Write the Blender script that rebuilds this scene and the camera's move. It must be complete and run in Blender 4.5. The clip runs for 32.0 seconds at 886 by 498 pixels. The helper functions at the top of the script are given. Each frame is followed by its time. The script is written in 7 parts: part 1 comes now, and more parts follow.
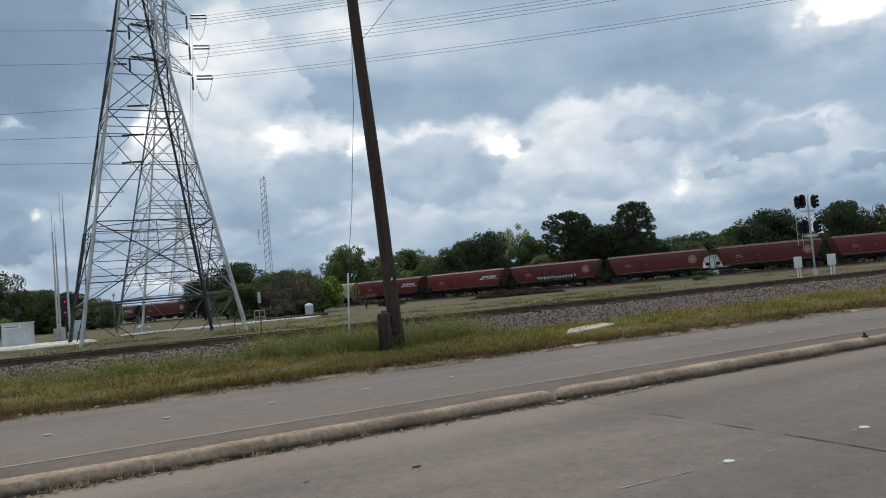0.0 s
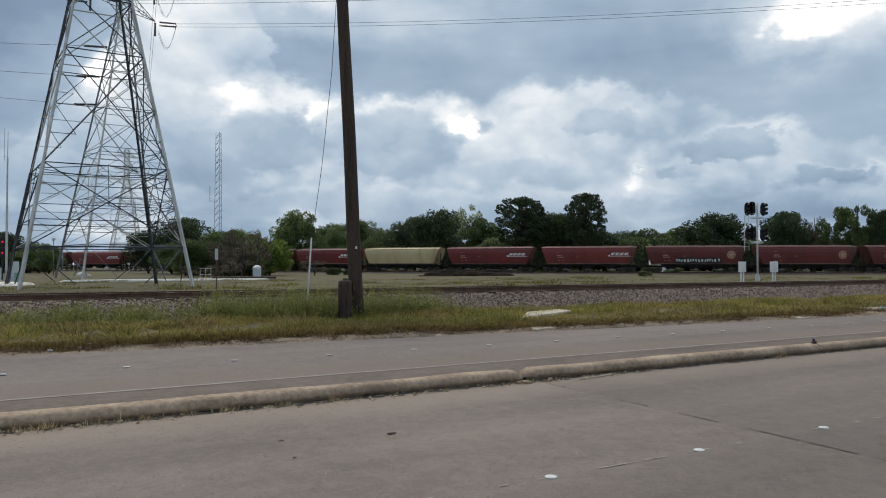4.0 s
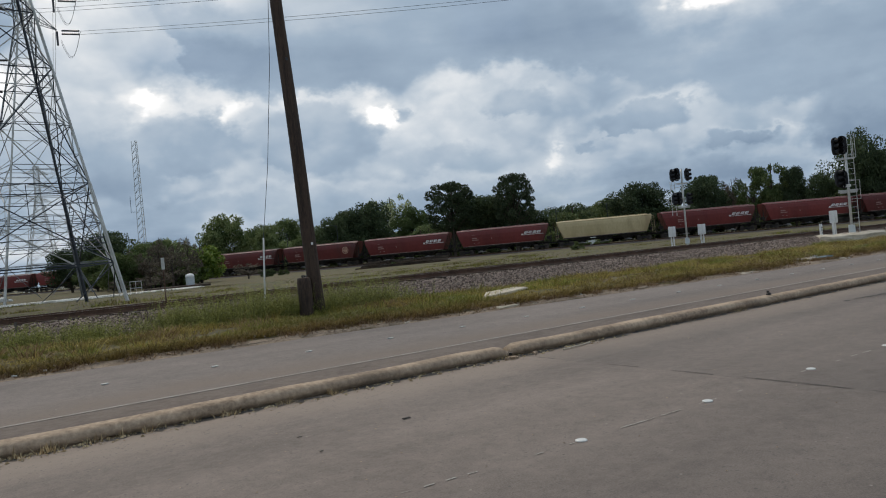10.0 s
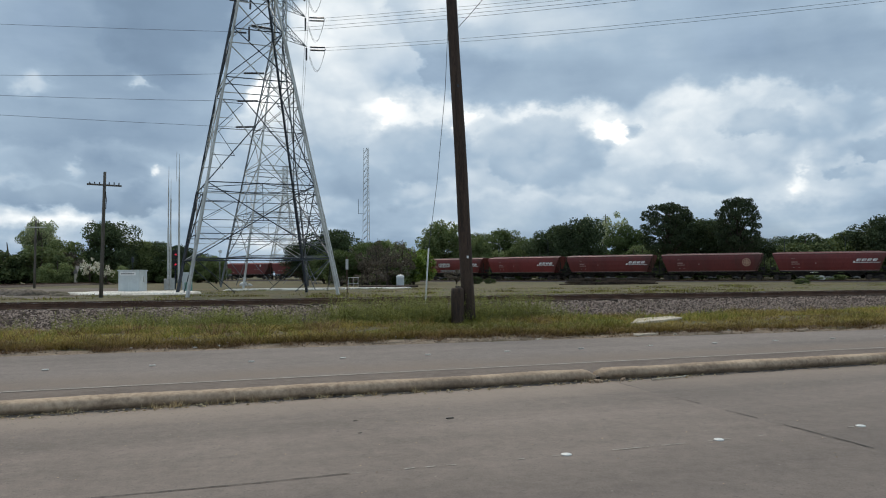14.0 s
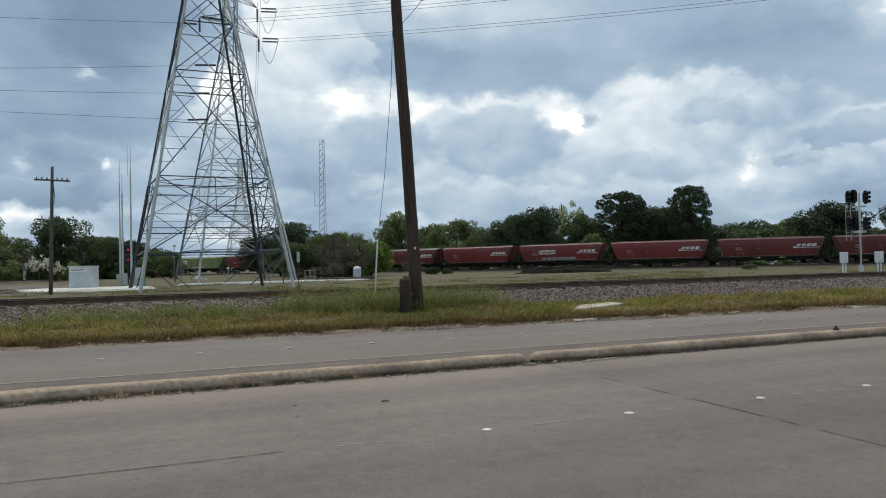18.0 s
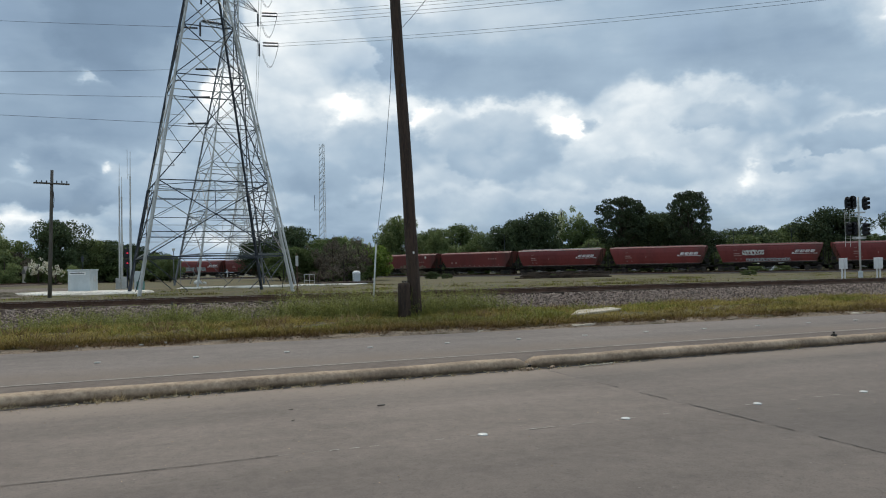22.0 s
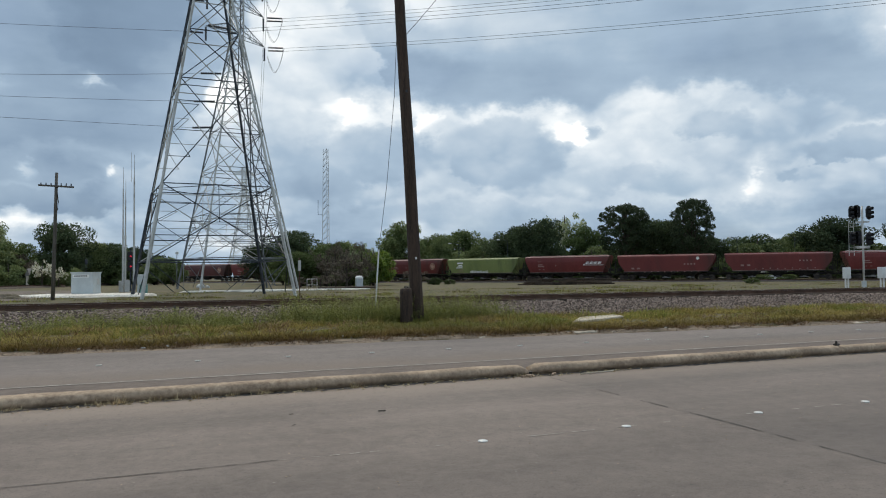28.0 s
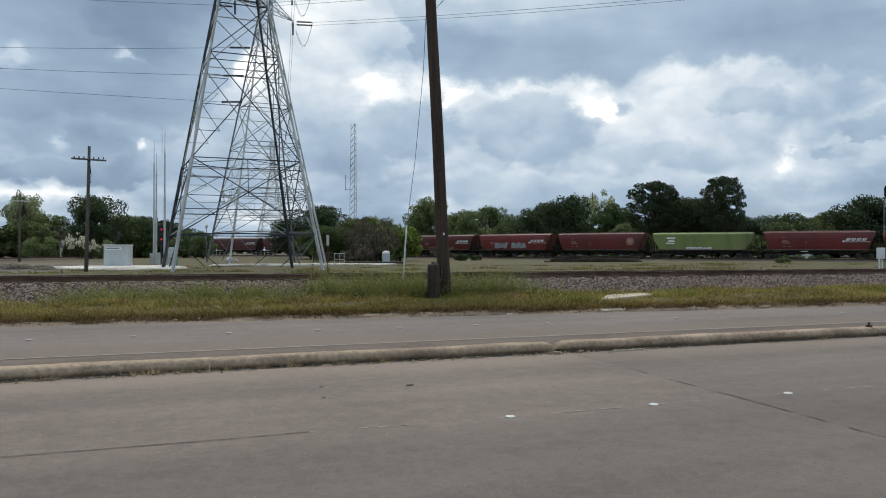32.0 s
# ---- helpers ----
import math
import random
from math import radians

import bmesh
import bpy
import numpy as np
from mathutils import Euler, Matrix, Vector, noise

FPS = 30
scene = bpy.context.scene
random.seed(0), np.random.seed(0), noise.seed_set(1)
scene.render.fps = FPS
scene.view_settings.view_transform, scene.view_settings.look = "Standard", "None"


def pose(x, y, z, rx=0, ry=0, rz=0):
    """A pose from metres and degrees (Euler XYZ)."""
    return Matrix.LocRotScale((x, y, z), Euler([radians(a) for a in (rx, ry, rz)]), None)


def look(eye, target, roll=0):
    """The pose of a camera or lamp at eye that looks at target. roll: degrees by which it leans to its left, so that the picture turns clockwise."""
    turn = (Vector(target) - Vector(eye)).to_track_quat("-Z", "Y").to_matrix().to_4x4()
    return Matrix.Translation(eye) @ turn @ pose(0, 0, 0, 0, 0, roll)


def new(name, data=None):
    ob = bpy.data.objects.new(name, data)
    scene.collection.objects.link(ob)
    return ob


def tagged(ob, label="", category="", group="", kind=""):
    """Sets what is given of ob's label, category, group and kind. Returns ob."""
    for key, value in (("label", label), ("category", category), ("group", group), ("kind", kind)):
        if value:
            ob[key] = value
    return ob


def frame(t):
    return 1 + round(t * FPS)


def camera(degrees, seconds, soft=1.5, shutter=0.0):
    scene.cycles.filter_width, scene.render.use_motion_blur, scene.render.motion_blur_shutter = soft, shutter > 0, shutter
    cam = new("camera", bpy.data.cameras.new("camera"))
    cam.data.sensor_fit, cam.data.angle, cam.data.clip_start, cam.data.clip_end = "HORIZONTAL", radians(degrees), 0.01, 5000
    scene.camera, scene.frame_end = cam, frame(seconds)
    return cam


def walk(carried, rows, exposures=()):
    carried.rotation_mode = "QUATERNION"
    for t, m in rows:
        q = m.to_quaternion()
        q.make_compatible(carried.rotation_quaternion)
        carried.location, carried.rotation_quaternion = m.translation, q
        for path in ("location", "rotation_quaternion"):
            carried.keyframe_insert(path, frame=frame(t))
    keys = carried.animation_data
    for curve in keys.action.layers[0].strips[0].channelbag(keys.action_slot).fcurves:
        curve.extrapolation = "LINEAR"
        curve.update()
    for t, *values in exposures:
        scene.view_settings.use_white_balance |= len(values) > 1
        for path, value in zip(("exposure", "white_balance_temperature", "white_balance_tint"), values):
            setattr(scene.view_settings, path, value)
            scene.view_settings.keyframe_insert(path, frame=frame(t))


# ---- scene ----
cam = camera(59.5, 32.0, soft=1.05)
PATH = [
    (0, (0.16, 1.988, 1.7), (1.086, 3.758, 1.808), -5.0),
    (0.5, (0.149, 1.996, 1.691), (1.071, 3.769, 1.789), -5.1),
    (1, (0.152, 2.008, 1.689), (1.107, 3.763, 1.789), -5.0),
    (1.5, (0.156, 2.007, 1.698), (1.118, 3.758, 1.79), -4.9),
    (2, (0.154, 2.014, 1.687), (1.11, 3.768, 1.781), -4.4),
    (2.5, (0.165, 2.011, 1.692), (1.152, 3.748, 1.776), -4.2),
    (4.5, (-0.42, 2.322, 1.647), (0.621, 4.029, 1.683), 0.6),
    (5, (-0.614, 2.478, 1.622), (0.382, 4.211, 1.702), -1.4),
    (5.5, (-0.838, 2.571, 1.658), (0.121, 4.325, 1.733), -0.1),
    (6, (-1.112, 2.555, 1.66), (-0.156, 4.311, 1.698), -0.8),
    (6.5, (-1.156, 2.527, 1.66), (-0.223, 4.296, 1.7), -0.6),
    (7, (-1.076, 2.571, 1.633), (-0.098, 4.315, 1.634), -0.6),
    (7.5, (-0.969, 2.56, 1.647), (0.12, 4.238, 1.643), -0.1),
    (8, (-0.942, 2.591, 1.649), (0.305, 4.155, 1.667), -0.0),
    (8.5, (-0.957, 2.612, 1.624), (0.3, 4.168, 1.636), -1.2),
    (9, (-0.855, 2.605, 1.66), (0.336, 4.211, 1.719), -3.1),
    (9.5, (-0.789, 2.574, 1.646), (0.395, 4.181, 1.771), -2.8),
    (10, (-0.824, 2.508, 1.635), (0.362, 4.119, 1.64), -5.1),
    (10.5, (-0.806, 2.457, 1.638), (0.368, 4.077, 1.629), -5.2),
    (11, (-0.744, 2.397, 1.663), (0.504, 3.959, 1.733), -4.4),
    (11.5, (-0.595, 2.12, 1.667), (0.334, 3.886, 1.792), -0.5),
    (12, (-0.432, 1.783, 1.674), (0.376, 3.61, 1.786), -0.8),
    (12.5, (-0.34, 1.427, 1.658), (0.429, 3.274, 1.645), 0.0),
    (13, (-0.121, 1.064, 1.629), (0.556, 2.945, 1.682), -0.9),
    (13.5, (0.049, 0.873, 1.65), (0.749, 2.746, 1.715), -0.5),
    (15.5, (0.348, 0.323, 1.651), (1.022, 2.205, 1.708), 0.6),
    (16, (0.353, 0.256, 1.631), (1.081, 2.119, 1.663), -0.8),
    (16.5, (0.296, 0.143, 1.632), (1.074, 1.986, 1.648), -0.0),
    (17, (0.273, 0.087, 1.643), (1.059, 1.926, 1.672), -0.6),
    (17.5, (0.275, 0.099, 1.645), (1.067, 1.935, 1.682), -0.8),
    (18, (0.278, 0.105, 1.643), (1.073, 1.939, 1.683), -1.2),
    (18.5, (0.281, 0.107, 1.644), (1.081, 1.939, 1.686), -1.0),
    (19, (0.266, 0.092, 1.645), (1.043, 1.935, 1.69), -0.8),
    (19.5, (0.272, 0.091, 1.646), (1.045, 1.935, 1.698), -0.8),
    (20, (0.266, 0.086, 1.643), (1.029, 1.933, 1.699), -0.8),
    (20.5, (0.278, 0.093, 1.643), (1.055, 1.935, 1.7), -0.8),
    (21, (0.294, 0.104, 1.641), (1.075, 1.945, 1.687), -1.1),
    (21.5, (0.291, 0.092, 1.641), (1.087, 1.926, 1.694), -0.9),
    (22, (0.31, 0.094, 1.639), (1.106, 1.928, 1.691), -1.0),
    (22.5, (0.295, 0.091, 1.644), (1.092, 1.925, 1.704), -1.1),
    (23, (0.277, 0.075, 1.644), (1.072, 1.909, 1.706), -0.9),
    (23.5, (0.291, 0.087, 1.648), (1.084, 1.922, 1.708), -1.1),
    (24, (0.286, 0.079, 1.646), (1.066, 1.919, 1.71), -0.9),
    (24.5, (0.28, 0.075, 1.644), (1.05, 1.92, 1.711), -1.0),
    (25, (0.274, 0.071, 1.645), (1.035, 1.92, 1.712), -0.9),
    (25.5, (0.275, 0.08, 1.642), (1.048, 1.923, 1.71), -0.8),
    (27.5, (0.307, 0.061, 1.643), (1.106, 1.893, 1.708), -0.6),
    (28, (0.318, 0.079, 1.641), (1.107, 1.916, 1.708), -0.5),
    (28.5, (0.307, 0.063, 1.644), (1.1, 1.898, 1.698), -0.2),
    (29, (0.289, 0.059, 1.646), (1.037, 1.913, 1.705), 0.2),
    (29.5, (0.284, 0.055, 1.648), (1.019, 1.914, 1.686), -0.1),
    (30, (0.274, 0.073, 1.636), (1.003, 1.936, 1.634), -0.4),
    (30.5, (0.308, 0.116, 1.648), (1.052, 1.972, 1.632), -1.1),
    (31, (0.277, 0.067, 1.641), (1.002, 1.931, 1.645), -0.3),
    (31.5, (0.285, 0.065, 1.639), (1.003, 1.931, 1.647), -0.1),
    (32, (0.279, 0.07, 1.647), (1.005, 1.934, 1.652), 0.1),
]
walk(cam, [(t, look(eye, target, roll)) for t, eye, target, roll in PATH], [(0.0, 0.0, 6520, 10.5), (9.2, 0.0, 6520, 10.5), (10.0, -0.16, 6540, 11), (10.6, -0.08, 6530, 11), (11.2, 0.0, 6500, 10), (12.0, -0.13, 6400, 8), (13.0, -0.03, 6450, 9), (15.0, 0.05, 6450, 8), (25.0, 0.02, 6460, 8), (28.0, 0.06, 6480, 9), (32.0, 0.08, 6490, 9.5)])


# ---- light and sky ----
def nmath(nt, op, a, b=None, c=None):
    n = nt.nodes.new("ShaderNodeMath")
    n.operation = op
    for i, v in enumerate((a, b, c)):
        if v is None:
            continue
        if isinstance(v, (int, float)):
            n.inputs[i].default_value = v
        else:
            nt.links.new(v, n.inputs[i])
    return n.outputs[0]


def ramp(nt, fac, stops):
    n = nt.nodes.new("ShaderNodeValToRGB")
    e = n.color_ramp.elements
    while len(e) < len(stops):
        e.new(0.5)
    for el, (p, c) in zip(e, stops):
        el.position = p
        el.color = (*c, 1) if len(c) == 3 else c
    nt.links.new(fac, n.inputs[0])
    return n.outputs[0]


def fbm(nt, vec, scale, detail=5, rough=0.55, distort=0.0):
    n = nt.nodes.new("ShaderNodeTexNoise")
    n.inputs["Scale"].default_value = scale
    n.inputs["Detail"].default_value = detail
    n.inputs["Roughness"].default_value = rough
    n.inputs["Distortion"].default_value = distort
    if vec is not None:
        nt.links.new(vec, n.inputs["Vector"])
    return n.outputs["Fac"]


def build_sky():
    """A broken deck of cloud over paler cumulus; masses and gaps lie by direction (azimuth and height in degrees)."""
    w = bpy.data.worlds.new("cloudy_sky")
    w.use_nodes = True
    scene.world = w
    nt = w.node_tree
    nt.nodes.clear()
    out = nt.nodes.new("ShaderNodeOutputWorld")
    co = nt.nodes.new("ShaderNodeTexCoord").outputs["Generated"]
    sep = nt.nodes.new("ShaderNodeSeparateXYZ")
    nt.links.new(co, sep.inputs[0])
    x, y, z = sep.outputs
    el0 = nmath(nt, "MULTIPLY", nmath(nt, "ARCSINE", z), 57.2958)
    az0 = nmath(nt, "MULTIPLY", nmath(nt, "ARCTAN2", x, y), 57.2958)

    def squeezed(kz):
        m = nt.nodes.new("ShaderNodeMapping")
        m.inputs["Scale"].default_value = (1.0, 1.0, kz)
        nt.links.new(co, m.inputs[0])
        return m.outputs[0]

    def centred(v, gain):
        return nmath(nt, "MULTIPLY", nmath(nt, "SUBTRACT", v, 0.5), gain)

    def plus(*vs):
        t = vs[0]
        for v in vs[1:]:
            t = nmath(nt, "ADD", t, v)
        return t

    def smooth(v, lo, hi):
        n = nt.nodes.new("ShaderNodeMapRange")
        n.interpolation_type = "SMOOTHSTEP"
        n.inputs[1].default_value, n.inputs[2].default_value = lo, hi
        nt.links.new(v, n.inputs[0])
        return n.outputs[0]

    def blend(p, q, f):
        return plus(p, nmath(nt, "MULTIPLY", nmath(nt, "SUBTRACT", q, p), f))

    flat, streak = squeezed(1.5), squeezed(5.0)
    broad = fbm(nt, flat, 4.2, 3, 0.5)
    fleece = fbm(nt, flat, 11.0, 5, 0.55)
    bend = fbm(nt, flat, 7.0, 3, 0.5)
    curl = fbm(nt, flat, 19.0, 4, 0.6)
    bands = fbm(nt, streak, 6.0, 4, 0.5)
    # rounded heads of cumulus
    jit = nt.nodes.new("ShaderNodeVectorMath")
    jit.operation = "MULTIPLY_ADD"
    col = nt.nodes.new("ShaderNodeTexNoise")
    col.inputs["Scale"].default_value = 12.0
    col.inputs["Detail"].default_value = 3.0
    nt.links.new(flat, col.inputs["Vector"])
    nt.links.new(col.outputs["Color"], jit.inputs[0])
    jit.inputs[1].default_value = (0.08, 0.08, 0.08)
    nt.links.new(flat, jit.inputs[2])
    vo = nt.nodes.new("ShaderNodeTexVoronoi")
    vo.feature = "SMOOTH_F1"
    vo.inputs["Scale"].default_value = 13.0
    vo.inputs["Detail"].default_value = 2.0
    vo.inputs["Roughness"].default_value = 0.5
    vo.inputs["Smoothness"].default_value = 0.35
    nt.links.new(jit.outputs[0], vo.inputs["Vector"])
    head = nmath(nt, "SUBTRACT", 0.5, vo.outputs["Distance"])
    az = plus(az0, centred(bend, 5.0), centred(curl, 4.0))
    el = plus(el0, centred(bend, -2.6), centred(curl, 3.0), nmath(nt, "MULTIPLY", head, -0.8))

    def reach(a, e, sa, se):
        u = nmath(nt, "DIVIDE", nmath(nt, "SUBTRACT", az, a), sa)
        v = nmath(nt, "DIVIDE", nmath(nt, "SUBTRACT", el, e), se)
        return nmath(nt, "SQRT", plus(nmath(nt, "MULTIPLY", u, u), nmath(nt, "MULTIPLY", v, v))), v

    # pale far cloud, streaked towards the horizon
    tone = plus(centred(broad, 0.34), centred(fleece, 0.26), centred(bend, 0.22), nmath(nt, "MULTIPLY", head, 0.16), 0.525)
    low = smooth(el0, 8.0, 2.5)
    tone = plus(tone, nmath(nt, "MULTIPLY", centred(bands, 0.55), low), nmath(nt, "MULTIPLY", low, -0.06))
    for a, e, sa, se, k in GLOWS:
        r, v = reach(a, e, sa, se)
        tone = plus(tone, nmath(nt, "MULTIPLY", nmath(nt, "EXPONENT", nmath(nt, "MULTIPLY", nmath(nt, "MULTIPLY", r, r), -1.0)), k))
    # cumulus masses: a lit upper rim, darker below
    for a, e, sa, se, dark, edge in MASSES:
        r, v = reach(a, e, sa, se)
        inside = smooth(r, 1.0 + edge, 1.0 - edge)
        body = plus(nmath(nt, "MULTIPLY_ADD", v, 0.05, dark), centred(fleece, 0.16), centred(bend, 0.14), nmath(nt, "MULTIPLY", head, 0.12))
        tone = blend(tone, body, nmath(nt, "MULTIPLY", inside, 0.85))
        r1 = nmath(nt, "DIVIDE", nmath(nt, "SUBTRACT", r, 1.05), 0.20 + edge * 0.3)
        rim = nmath(nt, "EXPONENT", nmath(nt, "MULTIPLY", nmath(nt, "MULTIPLY", r1, r1), -1.0))
        tone = plus(tone, nmath(nt, "MULTIPLY", nmath(nt, "MULTIPLY", rim, smooth(v, 0.1, 0.9)), 0.045))
    # the dark deck above, by the height of its lower edge
    brink = nmath(nt, "MULTIPLY", ramp(nt, nmath(nt, "MULTIPLY_ADD", az, 1 / 80, 10 / 80), [((a + 10) / 80, (e / 25,) * 3) for a, e in DECK_EDGE]), 25.0)
    rise = nmath(nt, "SUBTRACT", el, brink)
    deck = nmath(nt, "MULTIPLY", smooth(rise, -0.5, 0.95), nmath(nt, "SUBTRACT", 1.0, nmath(nt, "MULTIPLY", smooth(el0, 24.0, 40.0), 0.75)))
    under = plus(centred(broad, 0.30), centred(fleece, 0.16), centred(bands, 0.16), nmath(nt, "MULTIPLY", smooth(rise, 0.0, 6.0), 0.04), 0.36)
    tone = blend(tone, under, deck)
    for a, e, sa, se, k in GAPS:
        r, v = reach(a, e, sa, se)
        tone = plus(tone, nmath(nt, "MULTIPLY", plus(smooth(r, 1.5, 0.2), nmath(nt, "MULTIPLY", smooth(r, 3.2, 0.4), 0.35)), k))
    for a, e, sa, se, k in SCRAPS:
        r, v = reach(a, e, sa, se)
        tone = plus(tone, nmath(nt, "MULTIPLY", smooth(r, 1.3, 0.5), -k))
    cloud = ramp(nt, tone, [(0.0, (0.115, 0.165, 0.235)), (0.24, (0.165, 0.228, 0.312)), (0.40, (0.264, 0.340, 0.425)),
                            (0.55, (0.436, 0.492, 0.545)), (0.72, (0.685, 0.70, 0.705)), (0.92, (0.93, 0.93, 0.92))])
    sky = nt.nodes.new("ShaderNodeTexSky")
    sky.sky_type, sky.sun_disc = "NISHITA", False
    sky.sun_elevation, sky.sun_rotation = radians(SUN_HEIGHT), radians(SUN_TURN)
    b1 = nt.nodes.new("ShaderNodeBackground")
    nt.links.new(sky.outputs[0], b1.inputs[0])
    b1.inputs[1].default_value = 0.1
    b2 = nt.nodes.new("ShaderNodeBackground")
    nt.links.new(cloud, b2.inputs[0])
    b2.inputs[1].default_value = CLOUD_STRENGTH
    mix = nt.nodes.new("ShaderNodeMixShader")
    cover = ramp(nt, bend, [(0.25, (0.85, 0.85, 0.85)), (0.5, (1, 1, 1))])
    r, v = reach(*OPEN_BLUE)
    cover = nmath(nt, "SUBTRACT", cover, nmath(nt, "MULTIPLY", smooth(r, 1.3, 0.5), 0.8))
    nt.links.new(cover, mix.inputs[0])
    nt.links.new(b1.outputs[0], mix.inputs[1])
    nt.links.new(b2.outputs[0], mix.inputs[2])
    nt.links.new(mix.outputs[0], out.inputs[0])


SUN_HEIGHT, SUN_TURN, CLOUD_STRENGTH = 52.0, 10.0, 1.43
# azimuth from +y towards +x, height, half width, half height, then strength (of a mass: tone and softness)
GLOWS = (
    (7.2, 12.8, 2.8, 2.6, 0.18), (-6.5, 3.6, 5.5, 0.8, 0.30), (39.0, 11.0, 4.5, 1.8, 0.13), (45.1, 6.4, 3.0, 1.2, 0.12), (8.0, 2.6, 2.5, 1.0, 0.2),
    (17.5, 12.2, 4.0, 1.2, 0.16), (27.0, 12.2, 5.0, 0.6, 0.14), (39.0, 12.6, 5.0, 0.6, 0.10), (61.0, 6.3, 2.6, 0.7, 0.12), (12.0, 16.0, 3.5, 3.5, 0.05),
)
MASSES = (
    (-3.0, 7.4, 8.0, 1.6, 0.38, 0.4), (-3.5, 5.7, 7.5, 0.9, 0.33, 0.25), (4.0, 6.2, 5.0, 1.4, 0.44, 0.5), (12.8, 8.0, 4.0, 2.4, 0.42, 0.45), (19.3, 9.2, 4.2, 2.3, 0.43, 0.20), (27.8, 9.4, 4.6, 2.6, 0.455, 0.13),
    (37.4, 7.2, 4.0, 1.3, 0.50, 0.45), (43.4, 10.4, 2.2, 1.3, 0.46, 0.25), (51.6, 8.5, 3.2, 1.2, 0.405, 0.18), (49.0, 7.0, 1.6, 0.6, 0.47, 0.3), (57.9, 6.3, 2.2, 0.7, 0.41, 0.22),
    (65.5, 6.4, 3.4, 2.6, 0.35, 0.35), (55.6, 4.4, 3.0, 1.0, 0.42, 0.5), (30.0, 4.7, 16.0, 1.1, 0.465, 0.6),
)
DECK_EDGE = ((-10, 8.3), (0, 8.8), (3.2, 9.6), (5.2, 12.5), (8.6, 17.0), (11, 20.5), (14.6, 22.0), (17.2, 17.5), (18.8, 14.0), (21, 13.0), (27, 12.4), (33.2, 11.8), (34.8, 12.8), (38, 13.3), (43.6, 13.2), (47, 12.2), (51, 10.7), (57.7, 8.7), (63, 7.8), (66.5, 6.6))
GAPS = (
    (6.6, 13.0, 1.0, 1.2, 0.22), (16.6, 12.4, 1.0, 0.8, 0.32), (22.1, 11.7, 0.7, 0.5, 0.20), (33.3, 10.5, 0.9, 0.7, 0.42), (45.1, 6.4, 0.5, 0.6, 0.13),
    (56.6, 16.4, 2.2, 1.1, 0.44), (62.0, 17.8, 3.5, 1.3, 0.40), (-0.9, 13.2, 0.5, 0.2, 0.16), (-8.0, 13.0, 1.2, 0.8, 0.16), (-5.5, 7.6, 0.8, 0.5, 0.14), (-0.1, 7.5, 0.4, 0.3, 0.22), (21.5, 20.0, 3.4, 1.6, 0.17), (12.0, 17.5, 3.5, 2.5, 0.07), (29.5, 18.2, 4.0, 1.6, 0.05), (15.0, 18.8, 3.2, 2.6, 0.07),
)
SCRAPS = ((34.6, 10.7, 0.8, 0.6, 0.18), (48.1, 6.9, 0.9, 0.4, 0.06), (60.4, 6.1, 0.8, 0.5, 0.08), (-4.5, 13.5, 7.5, 7.0, 0.11), (46.5, 15.7, 6.0, 2.5, 0.05), (62.5, 13.0, 4.0, 2.0, 0.05), (61.0, 6.5, 9.0, 3.2, 0.06), (1.5, 18.5, 5.0, 5.0, 0.20), (52.0, 3.2, 14.0, 1.6, 0.05), (21.0, 15.2, 5.0, 1.4, 0.05))
OPEN_BLUE = (68.0, 16.0, 3.4, 1.7)
build_sky()
sun = new("sun", bpy.data.lights.new("sun", "SUN"))
sun.data.energy, sun.data.angle, sun.data.color = 1.75, radians(20), (1.0, 0.88, 0.72)
sd = Vector((math.sin(radians(SUN_TURN)) * math.cos(radians(SUN_HEIGHT)), math.cos(radians(SUN_TURN)) * math.cos(radians(SUN_HEIGHT)), math.sin(radians(SUN_HEIGHT))))
sun.matrix_world = look(sd * 100, (0, 0, 0))


